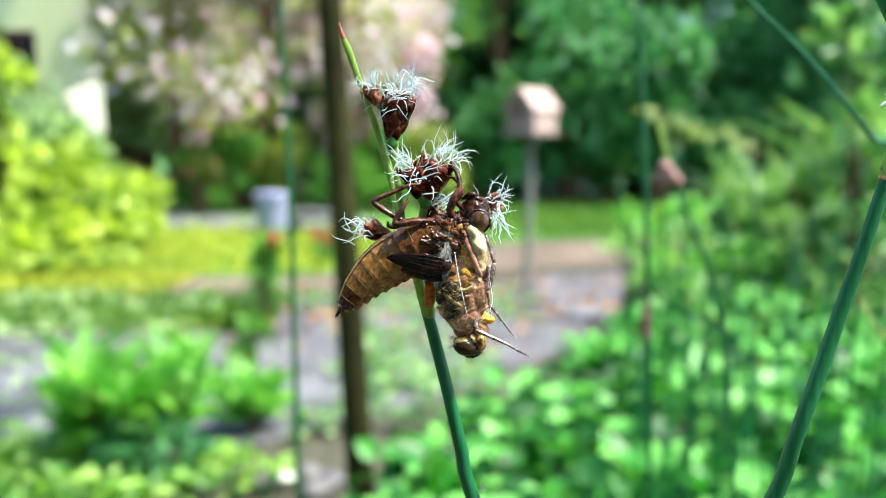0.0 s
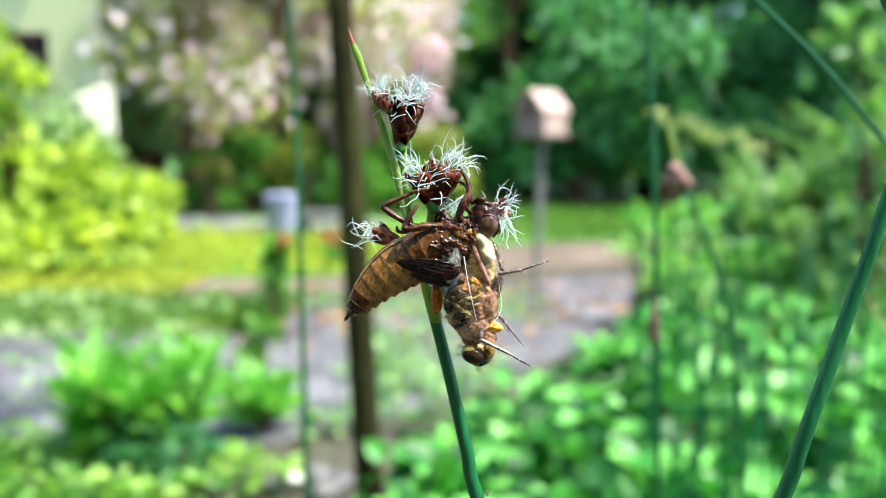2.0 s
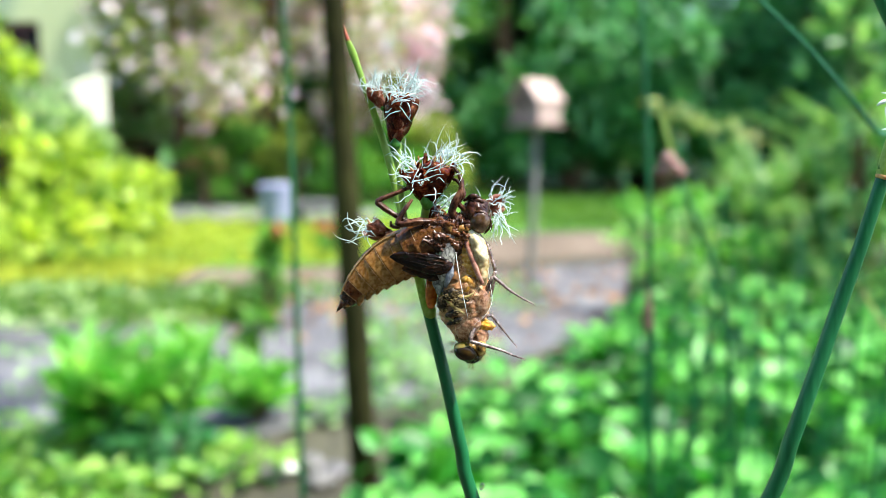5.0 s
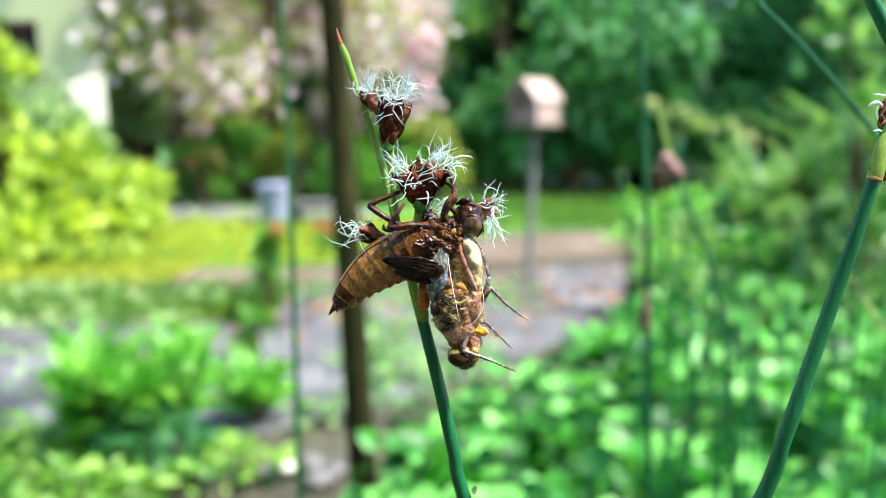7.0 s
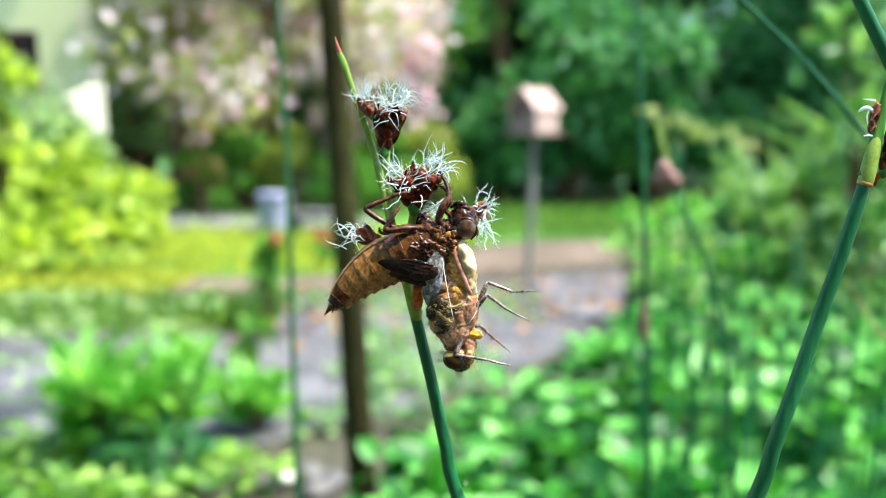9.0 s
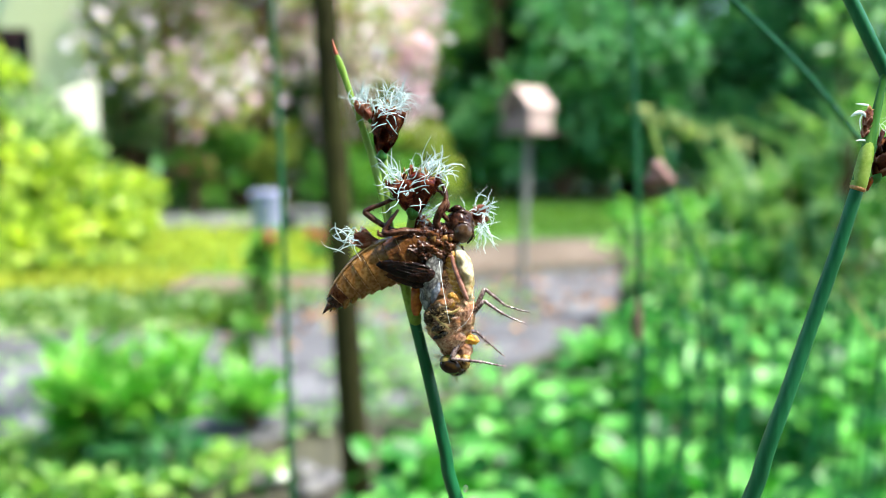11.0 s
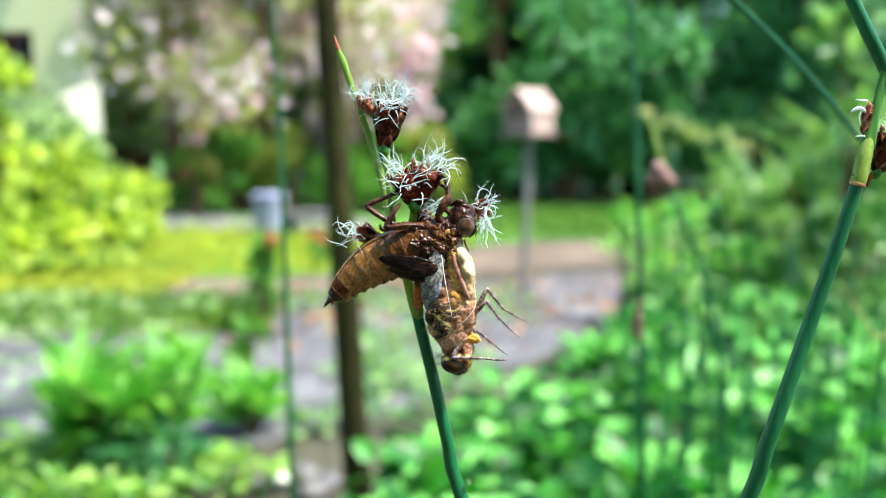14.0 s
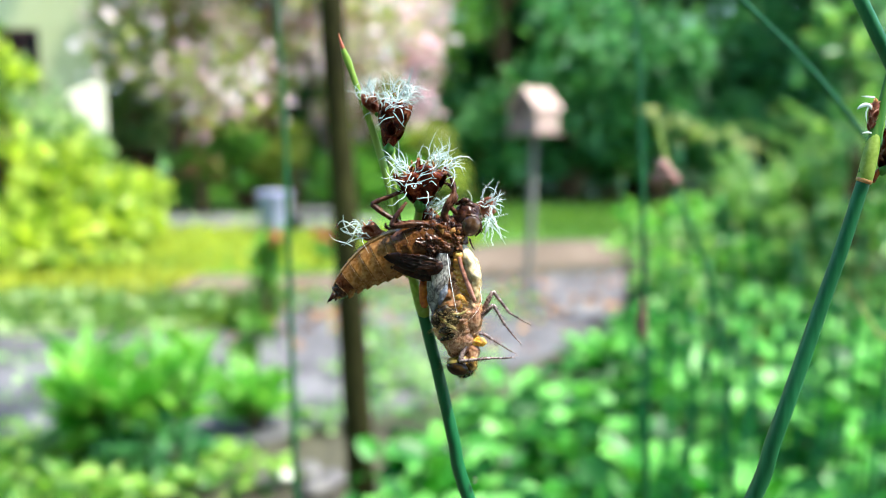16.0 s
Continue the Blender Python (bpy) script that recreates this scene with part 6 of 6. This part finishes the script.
for x, y, h in ((1.0, 4.5, 0.66), (1.22, 4.3, 0.78), (1.1, 4.0, 0.5), (1.42, 4.1, 0.62), (1.6, 3.7, 0.5)):
    bush("shrub", (x, y, 0), (0.2, 0.18, h), 0.065, 150, 0.6, M_SHRUB, int(x * 100), "loose light green leafy plant by the path", "shrub", clumps=8)
rng = np.random.default_rng(118)
n = 3000
x, y = rng.uniform(0.95, 3.0, n), rng.uniform(3.3, 4.4, n)
z = rng.uniform(0.1, 1.0, n) * (0.42 + 0.22 * np.sin(x * 7 + y * 2))
a = rng.uniform(0, 2 * math.pi, n)
tagged(leaf_cloud("bank_plants", np.stack([x, y, z], 1), np.stack([np.cos(a), np.sin(a), rng.uniform(0, 1, n)], 1), 0.06, 0.5, M_FERN, None, rng, lift=1.0),
       "loose light green plants on the bank behind the marsh", "plants", kind="stuff")
nodding_grass((1.62, 3.7, 0), [(0, 0, 0), (-0.02, 0, 0.45), (-0.14, 0.02, 0.86), (-0.4, 0.0, 1.005), (-0.735, -0.02, 1.095)], 120)
bush("shrub", (1.87, 3.8, 0), (0.28, 0.26, 1.75), 0.1, 250, 0.6, M_FERN, 126, "light green broad-leaved shrub by the ferns", "shrub", clumps=16)
build_marsh_plants()
whorl_plant("shrub", (-0.97, 2.45, 0), 0.36, 121, "bright green shrub with whorls of long leaves", 20, 0.155, 0.25)
whorl_plant("shrub", (-0.64, 2.8, 0), 0.15, 122, "small bright green leafy shrub", 5, 0.15, 0.13)
bush("shrub", (-0.88, 2.33, 0), (0.16, 0.1, 0.17), 0.055, 190, 0.55, M_WOOD_LEAF, 128, "low dark green leafy shrub at the bed's edge", "shrub", clumps=7)
bush("flower_bush", (-0.911, 4.247, 0), (0.13, 0.13, 0.55), 0.06, 260, 0.5, M_HEDGE_LEAF, 123, "small dark shrub with a few red flowers", "shrub", clumps=8, flower=(M_RED, 3, 0.045))
bush("flower_bush", (-0.832, 3.652, 0), (0.1, 0.1, 0.2), 0.05, 140, 0.5, M_HEDGE_LEAF, 124, "low dark green plant at the path", "shrub", clumps=5)
bush("flower_bush", (-0.93, 6.533, 0), (0.14, 0.12, 0.22), 0.06, 120, 0.5, M_HEDGE_LEAF, 125, "low plant with rose red flowers on the lawn edge", "shrub", clumps=5, flower=(M_RED, 3, 0.05))
# left lawn takes the painted sunlit grass, right lawn the darker shaded green
grass("lawn_grass", -6.5, 0.3, 6.05, 8.9, 11000, 0.07, 131, "lawn grass with sunlight put into its yellow-green colour", keep=lambda x, y: y > 6.0 + max(0, x + 1.0) * 1.25, material=M_GRASS_SUN)
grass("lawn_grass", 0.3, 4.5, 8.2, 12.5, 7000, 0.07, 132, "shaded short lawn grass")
grass("rough_grass", -4.6, -1.75, 5.0, 6.1, 2600, 0.08, 142, "light green rough grass beside the path", material=M_GRASS_SUN)
grass("rough_grass", -3.4, -0.9, 4.2, 5.05, 2000, 0.09, 133, "light green rough grass beside the path")
ground_cover("ground_cover", -2.9, -0.95, 0.9, 2.8, 3800, 134, M_COVER)
ground_cover("ground_cover", -1.5, -0.34, 0.9, 2.42, 2300, 145, M_COVER)
ground_cover("ground_cover", -3.3, -1.1, 8.85, 9.7, 420, 144)
ground_cover("ground_cover", -1.9, -0.95, 1.6, 2.6, 1700, 143, M_COVER)
ground_cover("ground_cover", -3.8, -1.2, 3.9, 5.2, 1900, 135)
ground_cover("ground_cover", -2.1, -0.62, 1.4, 2.3, 1600, 139, M_COVER)
ground_cover("ground_cover", -0.55, 0.3, 2.6, 4.3, 850, 136, M_FERN)
ground_cover("ground_cover", -1.6, 0.6, 4.3, 5.3, 700, 137, M_FERN)
ground_cover("ground_cover", -3.4, -0.6, 2.6, 4.0, 420, 138, M_FERN)
rng = np.random.default_rng(140)
n = 520
x = rng.uniform(-1.6, 2.4, n)
y = 4.9 + 0.28 * x + rng.normal(0, 0.55, n)
a = rng.uniform(0, 2 * math.pi, n)
tagged(leaf_cloud("fallen_leaves", np.stack([x, y, np.full(n, 0.016)], 1), np.stack([np.cos(a), np.sin(a), rng.uniform(-0.02, 0.15, n)], 1), 0.06, 0.6, M_DRY_LEAF, None, rng, lift=1.0),
       "scattered dry orange-brown leaves on the gravel path", "leaves", kind="stuff")
stone((-0.455, 2.36, 0), 0.036, M_PEBBLE_W, "smooth white stone at the bed's edge", 1)
stone((-0.315, 2.331, 0), 0.045, M_STONE, "smooth grey stone at the bed edge", 2)
stone((-0.39, 2.38, 0), 0.05, M_PEBBLE_D, "dark grey stone at the bed edge", 3)
stone((-0.504, 2.308, 0), 0.045, M_PEBBLE_D, "dark grey stone at the bed edge", 4)
stone((-0.353, 2.262, 0), 0.05, M_PEBBLE_D, "dark grey stone at the bed edge", 5)
# the young tree that shades the bed
crown_tree("young_tree", (-0.18, 1.92, 0), 5.0, 1.0, 0.0285, 3.3, 0.085, 2600, M_WOOD_LEAF, M_TRUNK, 141, "young tree with a slim dark mossy trunk", lean=-0.22, clumps=28, bow=0.0)
build_rushes()
BULRUSH = build_bulrush()
EXUVIA = build_exuvia()
DRAGONFLY = build_dragonfly()
RIGHT_RUSH = build_right_rush()
BENT_RUSH = build_bent_rush()


# ================= what moves =================
def leg_rows(key, rows):
    """Key a leg: seconds, the thigh's and the shin's slope in degrees above the right, and mm by which its root sits higher."""
    thigh, shank, hip, knee, a0, b0 = LEGS[key]
    walk(thigh, [(t, pose(hip.x * MM, hip.y * MM, (hip.z + sum(up)) * MM, 0, a0 - a, 0)) for t, a, b, *up in rows])
    walk(shank, [(t, pose(knee.x * MM, knee.y * MM, knee.z * MM, 0, (b0 - b) - (a0 - a), 0)) for t, a, b, *up in rows])


def motions():
    walk(BULRUSH, [
        (0.0, pose(0.00000, 0.11895, 0.98413, -7.60, -0.00, 0.00)),
        (0.5, pose(-0.00020, 0.11924, 0.98359, -7.56, 0.03, 0.18)),
        (1.0, pose(0.00021, 0.11927, 0.98342, -7.47, -0.02, 0.27)),
        (1.5, pose(0.00033, 0.11934, 0.98325, -7.52, 0.09, 0.46)),
        (2.0, pose(0.00035, 0.11939, 0.98339, -7.49, 0.30, 0.61)),
        (2.5, pose(0.00055, 0.11969, 0.98329, -7.64, 0.27, 0.52)),
        (3.0, pose(0.00038, 0.12004, 0.98346, -7.63, 0.26, 0.55)),
        (3.5, pose(0.00044, 0.12002, 0.98353, -7.58, 0.45, 0.51)),
        (4.0, pose(0.00056, 0.12047, 0.98336, -7.80, 0.54, 0.35)),
        (6.5, pose(0.00063, 0.11909, 0.98247, -8.28, 0.46, 0.06)),
        (7.0, pose(0.00012, 0.11983, 0.98249, -8.21, 0.53, 0.10)),
        (7.5, pose(0.00048, 0.12006, 0.98218, -8.19, 0.44, -0.09)),
        (8.0, pose(0.00025, 0.12092, 0.98239, -7.91, 0.27, 0.06)),
        (8.5, pose(0.00005, 0.12259, 0.98253, -7.76, 0.39, 0.04)),
        (9.0, pose(-0.00004, 0.12471, 0.98270, -7.61, 0.98, 0.01)),
        (11.5, pose(0.00107, 0.12334, 0.98293, -7.73, 0.70, -0.42)),
        (12.0, pose(0.00152, 0.12348, 0.98301, -7.53, 0.88, -0.40)),
        (12.5, pose(0.00169, 0.12388, 0.98302, -7.53, 0.82, -0.42)),
        (13.0, pose(0.00106, 0.12427, 0.98308, -7.44, 0.70, -0.25)),
        (13.5, pose(0.00137, 0.12412, 0.98281, -7.53, 0.60, -0.32)),
        (14.0, pose(0.00127, 0.12414, 0.98311, -7.56, 0.50, -0.22)),
        (14.5, pose(0.00145, 0.12437, 0.98274, -7.65, 0.41, -0.09)),
        (15.0, pose(0.00174, 0.12422, 0.98257, -7.66, 0.31, 0.02)),
        (15.5, pose(0.00176, 0.12394, 0.98260, -7.66, 0.19, 0.09)),
        (16.0, pose(0.00173, 0.12412, 0.98266, -7.64, 0.12, 0.14)),
    ])
    walk(EXUVIA, [
        (0.0, pose(0.00000, 0.11895, 0.98413, -7.60, -0.00, 0.00)),
        (0.5, pose(-0.00015, 0.11912, 0.98364, -7.56, -0.15, 0.20)),
        (1.0, pose(0.00030, 0.11951, 0.98340, -7.47, -0.19, 0.30)),
        (1.5, pose(0.00041, 0.11950, 0.98329, -7.52, -0.10, 0.49)),
        (2.0, pose(0.00054, 0.11922, 0.98344, -7.49, 0.05, 0.64)),
        (2.5, pose(0.00070, 0.11968, 0.98330, -7.64, 0.20, 0.53)),
        (3.0, pose(0.00048, 0.12039, 0.98345, -7.63, 0.22, 0.56)),
        (3.5, pose(0.00060, 0.12079, 0.98345, -7.58, 0.40, 0.52)),
        (4.0, pose(0.00055, 0.12186, 0.98326, -7.80, 1.01, 0.29)),
        (6.5, pose(0.00063, 0.12086, 0.98231, -8.29, 0.90, -0.01)),
        (7.0, pose(0.00002, 0.12180, 0.98230, -8.21, 1.06, 0.02)),
        (7.5, pose(0.00046, 0.12199, 0.98191, -8.19, 1.03, -0.18)),
        (8.0, pose(0.00021, 0.12257, 0.98215, -7.91, 0.91, -0.03)),
        (8.5, pose(0.00007, 0.12354, 0.98239, -7.76, 0.90, -0.03)),
        (9.0, pose(0.00013, 0.12399, 0.98276, -7.61, 1.01, 0.00)),
        (11.5, pose(0.00089, 0.12693, 0.98252, -7.73, 1.84, -0.58)),
        (12.0, pose(0.00146, 0.12584, 0.98274, -7.53, 1.61, -0.49)),
        (12.5, pose(0.00161, 0.12589, 0.98284, -7.53, 1.61, -0.52)),
        (13.0, pose(0.00093, 0.12636, 0.98288, -7.44, 1.60, -0.36)),
        (13.5, pose(0.00127, 0.12643, 0.98256, -7.54, 1.63, -0.45)),
        (14.0, pose(0.00116, 0.12649, 0.98286, -7.56, 1.67, -0.37)),
        (14.5, pose(0.00133, 0.12653, 0.98252, -7.66, 1.65, -0.25)),
        (15.0, pose(0.00160, 0.12666, 0.98230, -7.66, 1.57, -0.15)),
        (15.5, pose(0.00162, 0.12688, 0.98227, -7.67, 1.61, -0.10)),
        (16.0, pose(0.00158, 0.12643, 0.98239, -7.65, 1.82, -0.09)),
    ])
    walk(DRAGONFLY, [
        (0.0, pose(-0.00063, 0.11936, 0.98721, -7.60, -0.00, 0.00)),
        (0.5, pose(-0.00092, 0.11950, 0.98655, -7.56, -0.15, 0.20)),
        (1.0, pose(-0.00051, 0.11987, 0.98620, -7.47, -0.19, 0.30)),
        (1.5, pose(-0.00037, 0.11985, 0.98600, -7.52, -0.10, 0.49)),
        (2.0, pose(-0.00019, 0.11955, 0.98602, -7.49, 0.05, 0.64)),
        (2.5, pose(-0.00005, 0.12000, 0.98576, -7.64, 0.20, 0.53)),
        (3.0, pose(-0.00029, 0.12070, 0.98583, -7.63, 0.22, 0.56)),
        (3.5, pose(-0.00012, 0.12110, 0.98578, -7.58, 0.40, 0.52)),
        (4.0, pose(-0.00005, 0.12216, 0.98553, -7.80, 1.01, 0.29)),
        (6.5, pose(0.00042, 0.12111, 0.98402, -8.29, 0.90, -0.01)),
        (7.0, pose(-0.00018, 0.12204, 0.98397, -8.21, 1.06, 0.02)),
        (7.5, pose(0.00023, 0.12222, 0.98351, -8.19, 1.03, -0.18)),
        (8.0, pose(-0.00005, 0.12279, 0.98370, -7.91, 0.91, -0.03)),
        (8.5, pose(-0.00018, 0.12374, 0.98388, -7.76, 0.90, -0.03)),
        (9.0, pose(-0.00002, 0.12417, 0.98412, -7.61, 1.01, 0.00)),
        (11.5, pose(0.00099, 0.12703, 0.98331, -7.73, 1.84, -0.58)),
        (12.0, pose(0.00145, 0.12593, 0.98345, -7.53, 1.61, -0.49)),
        (12.5, pose(0.00152, 0.12597, 0.98341, -7.53, 1.61, -0.52)),
        (13.0, pose(0.00082, 0.12642, 0.98333, -7.44, 1.60, -0.36)),
        (13.5, pose(0.00116, 0.12647, 0.98287, -7.54, 1.63, -0.45)),
        (14.0, pose(0.00106, 0.12651, 0.98300, -7.56, 1.67, -0.37)),
        (14.5, pose(0.00125, 0.12653, 0.98253, -7.66, 1.65, -0.25)),
        (15.0, pose(0.00152, 0.12664, 0.98213, -7.66, 1.57, -0.15)),
        (15.5, pose(0.00155, 0.12683, 0.98186, -7.67, 1.61, -0.10)),
        (16.0, pose(0.00159, 0.12637, 0.98196, -7.65, 1.82, -0.09)),
    ])
    beside = [
        (0.0, pose(0.00382, 0.11903, 0.98476, -7.60, -0.00, 0.00)),
        (0.5, pose(0.00380, 0.11901, 0.98442, -7.56, -0.11, 0.20)),
        (1.0, pose(0.00391, 0.11902, 0.98421, -7.47, -0.11, 0.29)),
        (1.5, pose(0.00397, 0.11901, 0.98395, -7.52, -0.06, 0.48)),
        (2.0, pose(0.00400, 0.11902, 0.98410, -7.49, -0.04, 0.65)),
        (2.5, pose(0.00409, 0.11897, 0.98406, -7.64, -0.07, 0.57)),
        (3.0, pose(0.00386, 0.11897, 0.98418, -7.63, -0.02, 0.59)),
        (3.5, pose(0.00381, 0.11900, 0.98431, -7.58, 0.12, 0.56)),
        (4.0, pose(0.00377, 0.11896, 0.98415, -7.80, 0.20, 0.40)),
        (6.5, pose(0.00356, 0.11888, 0.98392, -8.28, -0.09, 0.14)),
        (7.0, pose(0.00306, 0.11886, 0.98388, -8.21, 0.03, 0.17)),
        (7.5, pose(0.00340, 0.11883, 0.98352, -8.19, -0.02, -0.03)),
        (8.0, pose(0.00310, 0.11889, 0.98376, -7.91, -0.11, 0.11)),
        (8.5, pose(0.00277, 0.11891, 0.98399, -7.76, -0.06, 0.10)),
        (9.0, pose(0.00256, 0.11893, 0.98421, -7.61, 0.10, 0.13)),
        (11.5, pose(0.00236, 0.11880, 0.98416, -7.73, 0.10, -0.34)),
        (12.0, pose(0.00294, 0.11887, 0.98414, -7.53, 0.24, -0.31)),
        (12.5, pose(0.00296, 0.11887, 0.98420, -7.53, 0.24, -0.34)),
        (13.0, pose(0.00242, 0.11890, 0.98436, -7.43, 0.12, -0.17)),
        (13.5, pose(0.00268, 0.11891, 0.98408, -7.53, 0.05, -0.24)),
        (14.0, pose(0.00262, 0.11894, 0.98416, -7.56, 0.05, -0.16)),
        (14.5, pose(0.00279, 0.11893, 0.98403, -7.65, 0.03, -0.03)),
        (15.0, pose(0.00308, 0.11894, 0.98396, -7.66, 0.01, 0.06)),
        (15.5, pose(0.00315, 0.11896, 0.98389, -7.66, -0.02, 0.12)),
        (16.0, pose(0.00321, 0.11898, 0.98397, -7.64, -0.09, 0.17)),
    ]
    walk(RIGHT_RUSH, beside)
    walk(BENT_RUSH, beside)
    abdomen = [o for o in EXUVIA.children if o.name.startswith("abdomen")][0]
    walk(abdomen, [(t, pose(HINGE.x * MM, HINGE.y * MM, HINGE.z * MM, 0, a, 0)) for t, a in
                   ((0, 0), (2, 0.3), (4, 1.4), (6.5, 1.4), (9, 2.4), (11.5, 3.2), (13, 3.6), (14, 4.0), (15, 4.6), (16, 5.6))])
    leg_rows("fore_near", ((0, -90, -26, 1.6), (0.5, -92, -24, 1.6), (1.0, -96, -17, 1.6), (1.4, -98, -15, 1.5), (1.6, -98, -27, 1.5), (2.2, -100, -26, 1.4), (2.4, -100, -13, 1.4), (2.6, -100, -10, 1.4), (3.0, -101, -18, 1.35), (3.2, -102, -15, 1.3), (3.5, -102, -26, 1.3), (3.8, -103, -21, 1.2), (4.0, -104, -13, 1.1), (6.5, -106, -24, 0.5), (8, -110, -8), (9, -112, -10), (11.5, -115, -4), (14, -117, -1), (16, -112, 6)))
    leg_rows("fore_far", ((0, 30, -52), (1.5, 20, -50), (4, 10, -52), (6.5, 5, -45), (9, 0, -40), (14.5, -5, -36), (16, -5, -30)))
    leg_rows("mid_near", ((0, 74, -88, 0.9), (1.0, 74, -82, 0.9), (1.1, 74, -30, 0.9), (1.2, 74, 16, 0.9), (1.4, 74, -1, 0.9), (1.6, 74, 0, 0.9), (1.8, 74, 12, 0.9), (2.0, 74, 15, 0.9), (2.2, 74, 9, 0.9), (2.4, 73, 1, 0.9), (2.6, 73, -22, 0.9), (2.8, 73, -37, 0.9), (3.0, 72, -37, 0.9), (3.2, 72, -22, 0.9), (3.4, 72, -10, 0.9), (3.6, 72, -17, 0.9), (3.8, 71, -45, 0.85), (4.0, 70, -42, 0.8), (6.5, 62, -36, 0.3), (7.0, 58, -40, 0.2), (8.0, 54, -55), (8.5, 54, -45), (9.0, 53, -31), (11.5, 52, -27), (12.0, 52, -27), (12.5, 52, -34), (14.5, 48, -48), (16, 46, -53)))
    leg_rows("mid_far", ((0, 78, 118), (2.5, 78, 118), (4.0, 78, 118), (6.5, 78, 120), (7.2, 78, 112), (7.6, 76, 55), (8.0, 74, 8), (8.5, 72, 0), (9.0, 70, -9), (11.5, 68, -27), (12.5, 67, -29), (14.5, 66, -40), (16, 66, -40)))


motions()
